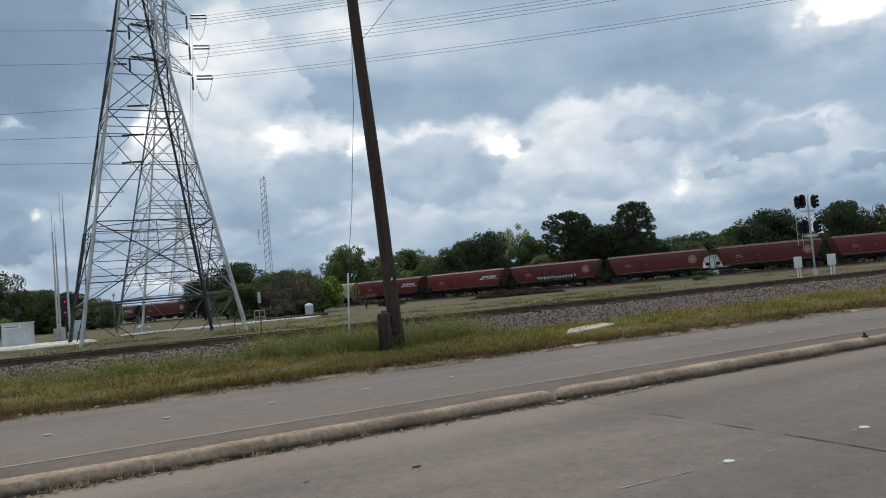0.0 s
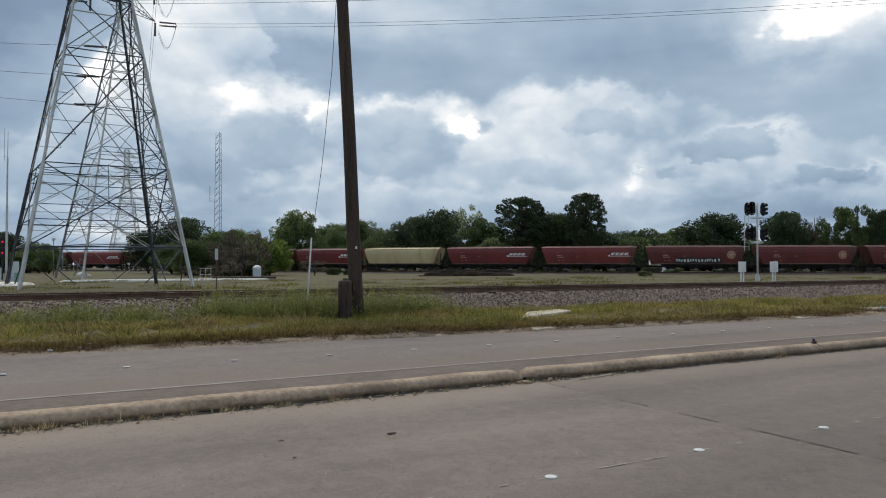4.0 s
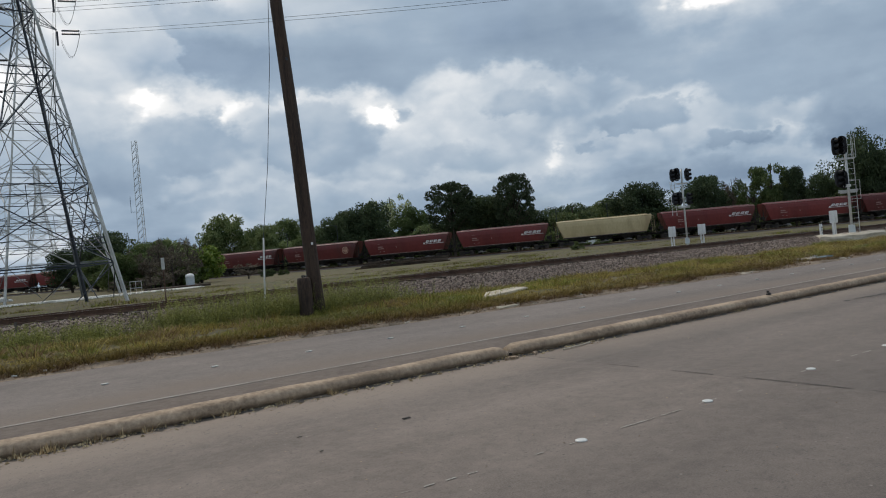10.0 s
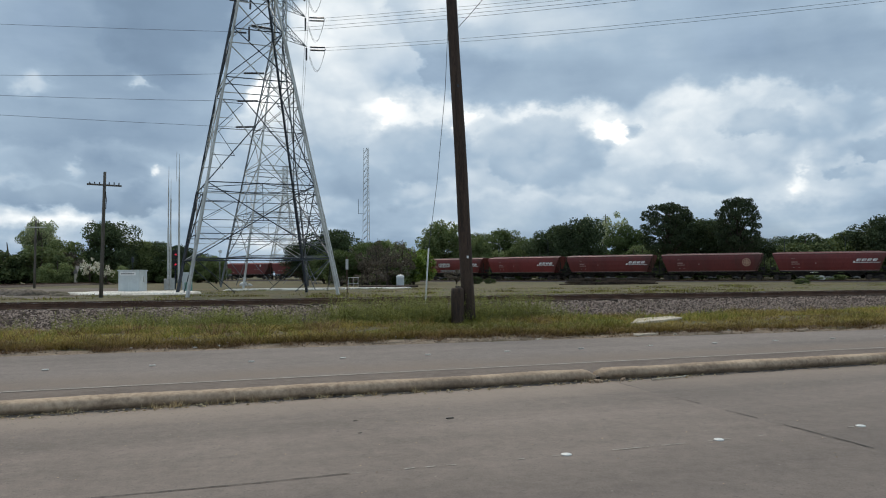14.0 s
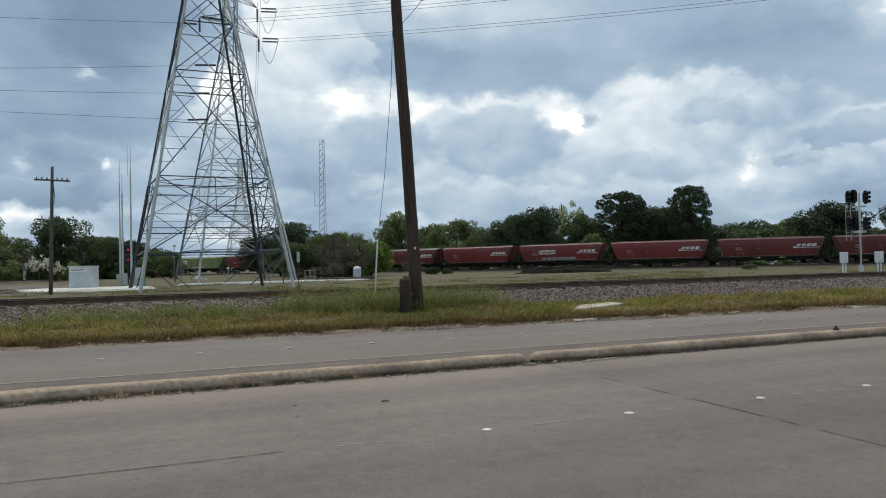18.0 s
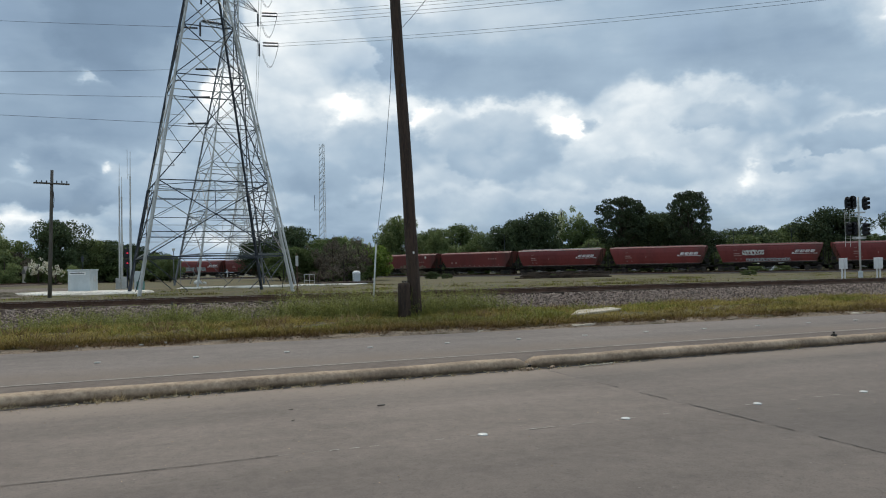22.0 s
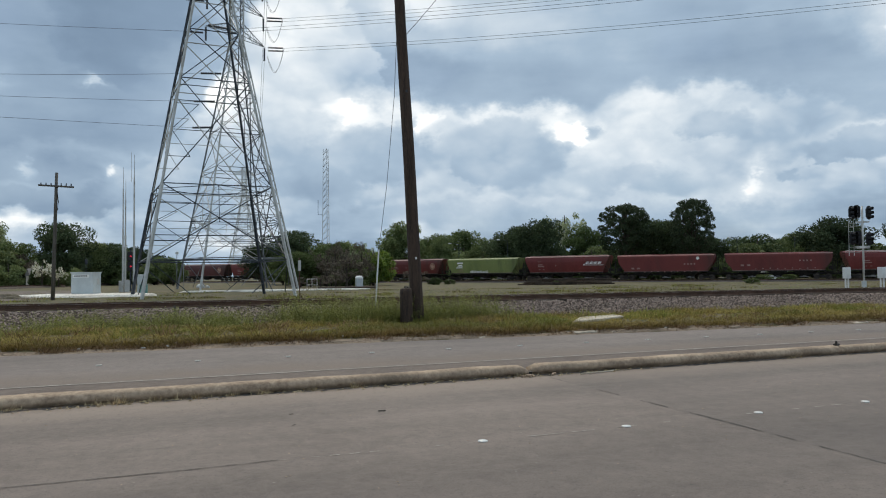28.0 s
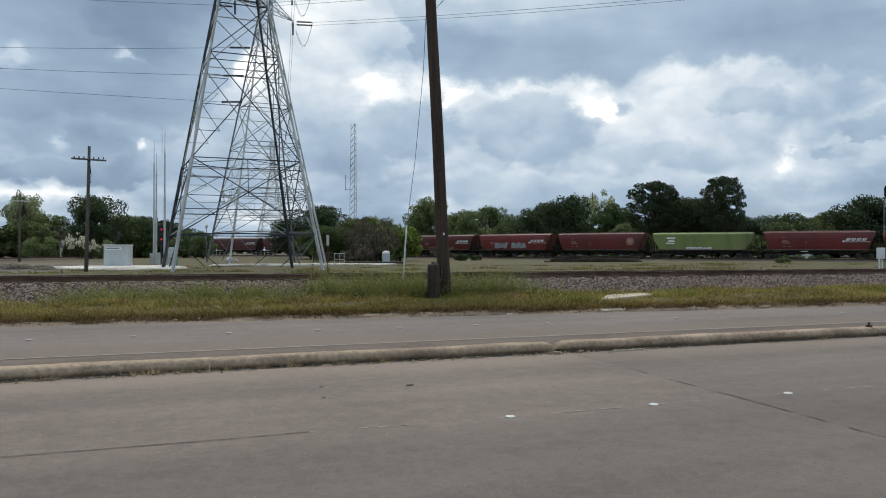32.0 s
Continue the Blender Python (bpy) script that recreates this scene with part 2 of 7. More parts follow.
# ---- materials ----
def material(name, c1, c2, scale=3.0, rough=0.8, metal=0.0, bump=0.0, bscale=None, fine=0.35, c3=None, per_object=0.0, stretch=None, island=0.0, spec=0.5, thin=0.0):
    """Two scales of variation between c1 and c2, a spread of stains in c3, and fine relief."""
    m = bpy.data.materials.new(name)
    m.use_nodes = True
    nt = m.node_tree
    b = nt.nodes["Principled BSDF"]
    co = nt.nodes.new("ShaderNodeTexCoord").outputs["Object"]
    if stretch:
        mp = nt.nodes.new("ShaderNodeMapping")
        mp.inputs["Scale"].default_value = stretch
        nt.links.new(co, mp.inputs[0])
        co = mp.outputs[0]
    big = fbm(nt, co, scale, 4, 0.6)
    small = fbm(nt, co, scale * 11, 3, 0.65)
    f = nmath(nt, "ADD", nmath(nt, "MULTIPLY", big, 1.0), nmath(nt, "MULTIPLY", nmath(nt, "SUBTRACT", small, 0.5), 2 * fine))
    if per_object:
        oi = nt.nodes.new("ShaderNodeObjectInfo").outputs["Random"]
        f = nmath(nt, "ADD", f, nmath(nt, "MULTIPLY", nmath(nt, "SUBTRACT", oi, 0.5), per_object))
    if island:
        gi = nt.nodes.new("ShaderNodeNewGeometry").outputs["Random Per Island"]
        f = nmath(nt, "ADD", f, nmath(nt, "MULTIPLY", nmath(nt, "SUBTRACT", gi, 0.5), island))
    col = ramp(nt, f, [(0.3, c1), (0.7, c2)])
    if c3:
        st = fbm(nt, co, scale * 0.37, 5, 0.7, 0.6)
        k = ramp(nt, st, [(0.5, (0, 0, 0)), (0.72, (1, 1, 1))])
        mx = nt.nodes.new("ShaderNodeMix")
        mx.data_type = "RGBA"
        nt.links.new(k, mx.inputs[0])
        nt.links.new(col, mx.inputs[6])
        mx.inputs[7].default_value = (*c3, 1)
        col = mx.outputs[2]
    nt.links.new(col, b.inputs["Base Color"])
    b.inputs["Roughness"].default_value = rough
    b.inputs["Metallic"].default_value = metal
    b.inputs["Specular IOR Level"].default_value = spec
    if bump:
        bp = nt.nodes.new("ShaderNodeBump")
        bp.inputs["Strength"].default_value = bump
        bp.inputs["Distance"].default_value = 0.02
        nt.links.new(fbm(nt, co, bscale or scale * 8, 5, 0.65), bp.inputs["Height"])
        nt.links.new(bp.outputs[0], b.inputs["Normal"])
    if thin:
        tr = nt.nodes.new("ShaderNodeBsdfTranslucent")
        nt.links.new(col, tr.inputs[0])
        mix = nt.nodes.new("ShaderNodeMixShader")
        mix.inputs[0].default_value = thin
        nt.links.new(b.outputs[0], mix.inputs[1])
        nt.links.new(tr.outputs[0], mix.inputs[2])
        nt.links.new(mix.outputs[0], nt.nodes["Material Output"].inputs[0])
    return m


def road_material(name, dark, light, stain, dust, tone_zones=False):
    """Worn paving: broad lengthwise bands, soft blotches, fine aggregate, scattered dark and pale specks; dust lies along y = dust."""
    m = bpy.data.materials.new(name)
    m.use_nodes = True
    nt = m.node_tree
    b = nt.nodes["Principled BSDF"]
    co = nt.nodes.new("ShaderNodeTexCoord").outputs["Object"]
    mp = nt.nodes.new("ShaderNodeMapping")
    mp.inputs["Scale"].default_value = (0.045, 1, 1)
    nt.links.new(co, mp.inputs[0])

    def add(f, v, k):
        return nmath(nt, "ADD", f, nmath(nt, "MULTIPLY", nmath(nt, "SUBTRACT", v, 0.5), k))

    grain = fbm(nt, co, 70, 3, 0.7)
    f = add(nmath(nt, "MULTIPLY_ADD", fbm(nt, mp.outputs[0], 0.9, 3, 0.5), 0.55, 0.235), fbm(nt, co, 0.35, 4, 0.55), 0.42)
    f = add(f, fbm(nt, co, 4.0, 6, 0.7), 0.55)
    f = add(add(f, grain, 0.9), fbm(nt, co, 13.0, 4, 0.7), 0.45)
    col = ramp(nt, f, [(0.30, dark), (0.52, tuple((p + q) / 2 for p, q in zip(dark, light))), (0.78, light)])

    def over(col, fac, c):
        mx = nt.nodes.new("ShaderNodeMix")
        mx.data_type = "RGBA"
        nt.links.new(fac, mx.inputs[0])
        nt.links.new(col, mx.inputs[6])
        mx.inputs[7].default_value = (*c, 1)
        return mx.outputs[2]

    sep = nt.nodes.new("ShaderNodeSeparateXYZ")
    nt.links.new(co, sep.inputs[0])
    far = nmath(nt, "ABSOLUTE", nmath(nt, "SUBTRACT", nmath(nt, "ADD", sep.outputs[1], nmath(nt, "MULTIPLY", fbm(nt, co, 0.6, 5, 0.6), 1.2)), dust + 0.6))
    col = over(col, ramp(nt, far, [(0.0, (0.8, 0.8, 0.8)), (0.9, (0, 0, 0))]), stain)
    for scale, c, r, cut in ((6.0, (0.095, 0.082, 0.072), 0.05, 0.60), (11.0, (0.125, 0.107, 0.093), 0.10, 0.57), (5.0, (0.34, 0.30, 0.26), 0.04, 0.54), (23.0, (0.14, 0.12, 0.105), 0.16, 0.5)):
        vo = nt.nodes.new("ShaderNodeTexVoronoi")
        vo.inputs["Scale"].default_value = scale
        nt.links.new(co, vo.inputs["Vector"])
        pit = ramp(nt, vo.outputs["Distance"], [(r, (1, 1, 1)), (r * 1.7, (0, 0, 0))])
        col = over(col, nmath(nt, "MULTIPLY", pit, nmath(nt, "GREATER_THAN", fbm(nt, co, 2.3 + scale * 0.1, 2), cut)), c)
    if tone_zones:
        # darker and greyer towards the near side, and past the cross joint
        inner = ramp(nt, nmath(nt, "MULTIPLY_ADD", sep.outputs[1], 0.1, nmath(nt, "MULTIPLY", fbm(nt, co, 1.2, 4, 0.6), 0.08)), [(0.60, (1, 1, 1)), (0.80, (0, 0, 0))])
        past_joint = nmath(nt, "GREATER_THAN", nmath(nt, "MULTIPLY_ADD", sep.outputs[1], -0.052, sep.outputs[0]), 6.15)
        col = over(col, nmath(nt, "MULTIPLY_ADD", past_joint, 0.14, nmath(nt, "MULTIPLY", inner, 0.24)), (0.06, 0.058, 0.056))
    nt.links.new(col, b.inputs["Base Color"])
    b.inputs["Roughness"].default_value = 0.85
    b.inputs["Specular IOR Level"].default_value = 0.35
    bp = nt.nodes.new("ShaderNodeBump")
    bp.inputs["Strength"].default_value = 0.45
    bp.inputs["Distance"].default_value = 0.008
    nt.links.new(grain, bp.inputs["Height"])
    nt.links.new(bp.outputs[0], b.inputs["Normal"])
    return m


def glow(name, colour, strength):
    m = bpy.data.materials.new(name)
    m.use_nodes = True
    b = m.node_tree.nodes["Principled BSDF"]
    b.inputs["Base Color"].default_value = (*colour, 1)
    b.inputs["Emission Color"].default_value = (*colour, 1)
    b.inputs["Emission Strength"].default_value = strength
    return m


M = {}
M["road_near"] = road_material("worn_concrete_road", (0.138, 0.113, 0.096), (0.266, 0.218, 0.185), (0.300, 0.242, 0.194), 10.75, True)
M["road_far"] = road_material("worn_asphalt_road", (0.135, 0.113, 0.100), (0.248, 0.210, 0.185), (0.205, 0.160, 0.126), 12.9)
M["gutter"] = material("brown_dirty_asphalt", (0.110, 0.084, 0.068), (0.175, 0.138, 0.111), 1.5, 0.9, bump=0.3, bscale=30, fine=0.5, stretch=(0.6, 1, 1))
M["straw"] = material("dead_pale_straw", (0.30, 0.22, 0.12), (0.60, 0.48, 0.29), scale=2.0, rough=0.8, thin=0.3, fine=0.4, island=0.9)
M["concrete"] = material("weathered_concrete", (0.245, 0.176, 0.118), (0.50, 0.378, 0.264), 1.2, 0.9, bump=0.4, bscale=25, fine=0.5, c3=(0.19, 0.142, 0.098))
M["concrete_pale"] = material("pale_concrete", (0.5, 0.49, 0.45), (0.72, 0.71, 0.67), 2.0, 0.9, bump=0.3, fine=0.4)
M["slab_concrete"] = material("weathered_pale_slab", (0.43, 0.365, 0.275), (0.66, 0.585, 0.47), 2.0, 0.9, bump=0.3, fine=0.5, c3=(0.30, 0.26, 0.20))
M["field"] = material("rough_field_soil", (0.064, 0.053, 0.021), (0.142, 0.113, 0.045), 0.3, 0.95, bump=0.5, bscale=5, fine=0.8, c3=(0.060, 0.078, 0.020))
M["gravel"] = material("grey_gravel", (0.085, 0.064, 0.052), (0.22, 0.175, 0.145), 4.0, 0.95, bump=0.8, bscale=18, fine=0.8)
M["stone"] = material("ballast_stone", (0.088, 0.062, 0.049), (0.40, 0.312, 0.258), 6.0, 0.9, bump=0.2, fine=0.3, island=1.3)
M["white_stone"] = material("white_crushed_limestone", (0.55, 0.52, 0.45), (0.90, 0.87, 0.79), 0.8, 0.95, bump=0.6, bscale=8, fine=0.9, c3=(0.24, 0.20, 0.15))
M["grass_dry"] = material("dry_grass", (0.150, 0.110, 0.029), (0.48, 0.380, 0.105), scale=0.5, rough=0.8, thin=0.3, fine=0.3, island=0.5, c3=(0.155, 0.145, 0.036))
M["grass_lip"] = material("olive_edge_grass", (0.095, 0.070, 0.020), (0.34, 0.25, 0.075), scale=0.6, rough=0.8, thin=0.3, fine=0.3, island=0.5, c3=(0.16, 0.105, 0.045))
M["grass_dead"] = material("dead_brown_grass", (0.13, 0.075, 0.035), (0.36, 0.25, 0.13), scale=0.9, rough=0.85, thin=0.25, fine=0.45, island=0.9)
M["dirt"] = material("bare_brown_dirt", (0.085, 0.066, 0.050), (0.205, 0.165, 0.130), 0.5, 0.95, bump=0.5, bscale=8, fine=0.8, c3=(0.075, 0.070, 0.034))
M["sand"] = material("sandy_dirt", (0.16, 0.115, 0.078), (0.34, 0.265, 0.19), 2.2, 0.95, bump=0.5, bscale=25, fine=0.7, c3=(0.15, 0.11, 0.07))
M["field_dry"] = material("field_straw", (0.085, 0.066, 0.025), (0.21, 0.163, 0.065), scale=0.3, rough=0.8, thin=0.3, fine=0.4, island=0.9)
M["grass_green"] = material("green_grass", (0.105, 0.120, 0.021), (0.34, 0.340, 0.068), scale=0.5, rough=0.7, thin=0.3, fine=0.3, island=0.5, c3=(0.135, 0.105, 0.03))
M["weed"] = material("roadside_weed", (0.105, 0.118, 0.026), (0.33, 0.34, 0.088), scale=0.9, rough=0.7, thin=0.35, fine=0.3, island=0.9)
M["rail"] = material("rusty_rail_steel", (0.072, 0.041, 0.028), (0.165, 0.094, 0.062), 2.0, 0.75, 0.3, bump=0.2, fine=0.5)
M["rail_top"] = material("polished_rail_head", (0.25, 0.24, 0.23), (0.4, 0.39, 0.37), 2.0, 0.35, 0.9, fine=0.3)
M["tie"] = material("creosoted_tie", (0.042, 0.030, 0.022), (0.11, 0.078, 0.056), 2.0, 0.95, bump=0.5, fine=0.6, per_object=0.6)
M["pole_wood"] = material("dark_creosoted_pole", (0.028, 0.018, 0.013), (0.085, 0.052, 0.035), 1.5, 0.85, bump=0.7, bscale=10, fine=0.6, stretch=(6, 6, 0.4))
M["grey_wood"] = material("grey_weathered_wood", (0.075, 0.065, 0.052), (0.15, 0.13, 0.11), 1.5, 0.9, bump=0.4, fine=0.5, stretch=(6, 6, 0.5))
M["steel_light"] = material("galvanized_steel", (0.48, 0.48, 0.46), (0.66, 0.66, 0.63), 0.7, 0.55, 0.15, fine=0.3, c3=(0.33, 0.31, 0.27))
# on the pylons this dark tone paints the shaded back legs and bracing
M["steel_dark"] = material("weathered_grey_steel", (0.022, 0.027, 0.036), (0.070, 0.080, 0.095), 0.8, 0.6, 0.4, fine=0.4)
# on the second pylon this paler tone puts distance haze into the colour
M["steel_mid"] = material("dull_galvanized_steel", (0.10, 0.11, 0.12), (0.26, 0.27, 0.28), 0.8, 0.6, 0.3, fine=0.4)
M["insulator"] = material("dark_glazed_insulator", (0.03, 0.03, 0.035), (0.07, 0.07, 0.08), 3.0, 0.3, fine=0.2)
M["wire"] = material("aluminium_wire", (0.10, 0.11, 0.125), (0.15, 0.16, 0.18), 1.0, 0.5, 0.6, fine=0.2)
M["bark"] = material("tree_bark", (0.05, 0.04, 0.03), (0.12, 0.095, 0.07), 2.5, 0.95, bump=0.6, fine=0.5)
M["leaf_dark"] = material("dark_oak_leaf", (0.042, 0.062, 0.031), (0.100, 0.134, 0.060), scale=0.25, rough=0.8, thin=0.22, fine=0.25, island=0.4, per_object=0.3, spec=0.25)
M["leaf_pine"] = material("dark_pine_needles", (0.036, 0.054, 0.029), (0.082, 0.104, 0.050), scale=0.25, rough=0.8, thin=0.2, fine=0.25, island=0.5, spec=0.2)
M["leaf_scrub"] = material("scrub_leaf", (0.058, 0.082, 0.032), (0.155, 0.190, 0.076), scale=0.25, rough=0.75, thin=0.3, fine=0.25, island=0.5, per_object=0.6, spec=0.25)
M["blossom"] = material("pale_blossom", (0.55, 0.52, 0.38), (0.8, 0.78, 0.66), scale=0.6, rough=0.8, thin=0.3, fine=0.3, island=0.6)
M["leaf_mid"] = material("spring_leaf", (0.084, 0.118, 0.040), (0.225, 0.272, 0.112), scale=0.25, rough=0.7, thin=0.35, fine=0.25, island=0.6, per_object=0.7, spec=0.25)
M["leaf_pale"] = material("pale_young_leaf", (0.22, 0.26, 0.13), (0.46, 0.50, 0.28), scale=0.3, rough=0.7, thin=0.4, fine=0.3, island=0.8)
M["leaf_bright"] = material("bright_green_leaf", (0.09, 0.15, 0.018), (0.26, 0.34, 0.06), scale=0.3, rough=0.6, thin=0.35, fine=0.3, island=0.9)
M["twig"] = material("bare_twig", (0.09, 0.072, 0.052), (0.20, 0.16, 0.115), 1.0, 0.9, fine=0.4, island=0.8)
# the darkest red puts shade on the rearmost cars into their paint
for n, a, b, c in (("red", (0.130, 0.0155, 0.014), (0.200, 0.027, 0.023), (0.105, 0.022, 0.017)), ("brown", (0.105, 0.015, 0.013), (0.165, 0.024, 0.020), (0.078, 0.020, 0.015)),
                   ("maroon", (0.070, 0.019, 0.018), (0.115, 0.030, 0.026), (0.055, 0.022, 0.018)), ("tan", (0.52, 0.41, 0.22), (0.64, 0.52, 0.30), (0.36, 0.26, 0.14)), ("green", (0.150, 0.180, 0.050), (0.215, 0.250, 0.075), (0.11, 0.13, 0.045))):
    M["car_" + n] = material(n + "_car_paint", a, b, 0.5, 0.55, bump=0.05, fine=0.35, c3=c, per_object=0.35, stretch=(1, 1, 0.35))
M["car_roof"] = material("dusty_car_roof", (0.30, 0.19, 0.165), (0.43, 0.30, 0.27), 0.8, 0.8, fine=0.4)
M["car_dust"] = material("dusty_ledge_paint", (0.16, 0.09, 0.075), (0.34, 0.24, 0.20), 1.2, 0.85, fine=0.8, per_object=0.5)
M["car_gate"] = material("worn_grey_gate_steel", (0.10, 0.095, 0.09), (0.30, 0.29, 0.27), 1.5, 0.7, 0.2, fine=0.6, per_object=0.9)
M["car_under"] = material("dirty_black_steel", (0.012, 0.011, 0.010), (0.045, 0.038, 0.032), 1.5, 0.85, 0.1, fine=0.5)
M["wheel"] = material("rail_wheel_steel", (0.05, 0.04, 0.035), (0.12, 0.10, 0.085), 2.0, 0.6, 0.6, fine=0.4)
M["white_mark"] = material("white_stencil_paint", (0.78, 0.74, 0.72), (0.92, 0.90, 0.88), 3.0, 0.7, fine=0.3)
M["faded_mark"] = material("faded_stencil_paint", (0.26, 0.13, 0.11), (0.42, 0.26, 0.23), 3.0, 0.8, fine=0.5)
M["seal"] = material("faded_ochre_paint", (0.45, 0.25, 0.17), (0.6, 0.38, 0.27), 3.0, 0.7, fine=0.4)
M["teal_spray"] = material("grey_teal_spray_paint", (0.20, 0.22, 0.22), (0.40, 0.42, 0.41), 1.5, 0.6, fine=0.5)
M["black_spray"] = material("black_spray_paint", (0.012, 0.012, 0.014), (0.035, 0.035, 0.04), 2, 0.6, fine=0.4)
M["cabinet"] = material("painted_silver_cabinet", (0.46, 0.50, 0.51), (0.60, 0.64, 0.64), 0.8, 0.5, 0.1, fine=0.2)
M["white_paint"] = material("white_painted_metal", (0.68, 0.68, 0.66), (0.82, 0.82, 0.80), 1.5, 0.6, fine=0.25)
M["black_paint"] = material("matt_black_paint", (0.008, 0.008, 0.010), (0.025, 0.025, 0.03), 2.0, 0.7, fine=0.3)
M["green_box"] = material("green_utility_paint", (0.10, 0.22, 0.19), (0.16, 0.31, 0.27), 1.0, 0.6, fine=0.3)
M["button"] = material("ceramic_marker", (0.60, 0.59, 0.55), (0.78, 0.77, 0.73), 8.0, 0.35, fine=0.3)
M["faint_line"] = material("nearly_worn_off_paint", (0.26, 0.24, 0.21), (0.42, 0.39, 0.35), 6.0, 0.85, fine=0.9)
M["far_marker"] = material("scuffed_white_marker", (0.42, 0.41, 0.38), (0.66, 0.65, 0.62), 6.0, 0.7, fine=0.6)
M["edge_paint"] = material("thin_worn_edge_paint", (0.24, 0.205, 0.175), (0.40, 0.36, 0.32), 5.0, 0.85, fine=0.9)
# crack sealant; also colours the painted shade line under the kerb
M["tar"] = material("dark_crack_sealant", (0.032, 0.028, 0.024), (0.080, 0.071, 0.061), 3.0, 0.9, fine=0.5)
M["paper"] = material("pale_litter", (0.55, 0.55, 0.52), (0.78, 0.78, 0.75), 5.0, 0.8, fine=0.3)
M["teal_litter"] = material("grey_teal_plastic", (0.06, 0.10, 0.12), (0.16, 0.27, 0.32), 1.3, 0.5, fine=0.3)
M["red_lamp"] = glow("red_signal_lamp", (0.9, 0.02, 0.05), 0.6)
M["house_wall"] = material("pale_house_siding", (0.45, 0.40, 0.33), (0.58, 0.52, 0.44), 1.0, 0.8, fine=0.3)
M["house_roof"] = material("grey_shingle_roof", (0.12, 0.11, 0.10), (0.2, 0.185, 0.17), 2.0, 0.9, fine=0.4)


# ---- mesh helpers ----
def part(name, bm, mat, parent=None, label="", smooth=False):
    me = bpy.data.meshes.new(name)
    if not isinstance(bm, bmesh.types.BMesh):
        me.from_pydata(*bm)
    else:
        bm.normal_update()
        bm.to_mesh(me)
        bm.free()
    me.materials.append(M[mat])
    if smooth:
        me.shade_smooth()
    ob = new(name, me)
    ob.parent = parent
    if label:
        ob["label"] = label
    return ob


def again(ob, parent=None, m=None):
    """The same piece once more, on the same mesh."""
    o = new(ob.name.split(".")[0], ob.data)
    o.parent = parent
    if m is not None:
        o.matrix_basis = m
    return o


def empty(name, m=None):
    ob = new(name)
    if m is not None:
        ob.matrix_world = m
    return ob


def box(bm, c, size, turn=0.0, bevel=0.0, m=None):
    mat = (m or Matrix.Translation(c) @ Matrix.Rotation(turn, 4, "Z")) @ Matrix.Diagonal((*size, 1))
    r = bmesh.ops.create_cube(bm, size=1, matrix=mat)
    if bevel:
        es = list({e for v in r["verts"] for e in v.link_edges})
        bmesh.ops.bevel(bm, geom=es, offset=bevel, segments=2, affect="EDGES", profile=0.6)
    return bm


def beam(bm, p, q, w, h=None, n=4):
    """A bar from p to q."""
    p, q = Vector(p), Vector(q)
    d = q - p
    m = Matrix.Translation((p + q) / 2) @ d.to_track_quat("Z", "Y").to_matrix().to_4x4()
    if n == 4:
        bmesh.ops.create_cube(bm, size=1, matrix=m @ Matrix.Diagonal((w, h or w, d.length, 1)))
    else:
        bmesh.ops.create_cone(bm, cap_ends=True, segments=n, radius1=w / 2, radius2=(h or w) / 2, depth=d.length, matrix=m)
    return bm


def tube(points, r, n=6, close=True):
    """Vertices and faces of a round tube along points; r is one radius or one for each point."""
    pts = [Vector(p) for p in points]
    rs = r if isinstance(r, (list, tuple)) else [r] * len(pts)
    vs, fs = [], []
    for i, p in enumerate(pts):
        d = (pts[min(i + 1, len(pts) - 1)] - pts[max(i - 1, 0)]).normalized()
        q = d.to_track_quat("Z", "Y")
        for k in range(n):
            a = 2 * math.pi * k / n
            vs.append(p + q @ Vector((math.cos(a) * rs[i], math.sin(a) * rs[i], 0)))
    for i in range(len(pts) - 1):
        for k in range(n):
            a, b = i * n + k, i * n + (k + 1) % n
            fs.append((a, b, b + n, a + n))
    if close:
        fs.append(tuple(range(n))[::-1])
        fs.append(tuple(range((len(pts) - 1) * n, len(pts) * n)))
    return vs, [], fs


def sweep(path, profile, closed=False):
    """A profile of (side, up) carried along (x, y, z, heading) rows; side is to the left of the way."""
    vs, fs = [], []
    k = len(profile)
    for x, y, z, h in path:
        sx, sy = -math.sin(h), math.cos(h)
        vs += [(x + sx * a, y + sy * a, z + b) for a, b in profile]
    for i in range(len(path) - 1):
        for j in range(k if closed else k - 1):
            a, b = i * k + j, i * k + (j + 1) % k
            fs.append((a, a + k, b + k, b))
    return vs, [], fs


def merge(items):
    vs, fs = [], []
    for v, _, f in items:
        o = len(vs)
        vs += list(v)
        fs += [tuple(i + o for i in q) for q in f]
    return vs, [], fs


# ---- ground, road and tracks ----
RAIL_TURN = -0.025          # the near track runs almost along the road
KERB_Y, EDGE_Y = 11.3, 16.6


def near_rail_y(x):
    return 28.75 + RAIL_TURN * (x + 4)


def edge_y(x):
    """The road's outer edge draws in a little along x."""
    return 17.05 - 0.07 * min(max(x, -6.0), 22.0)


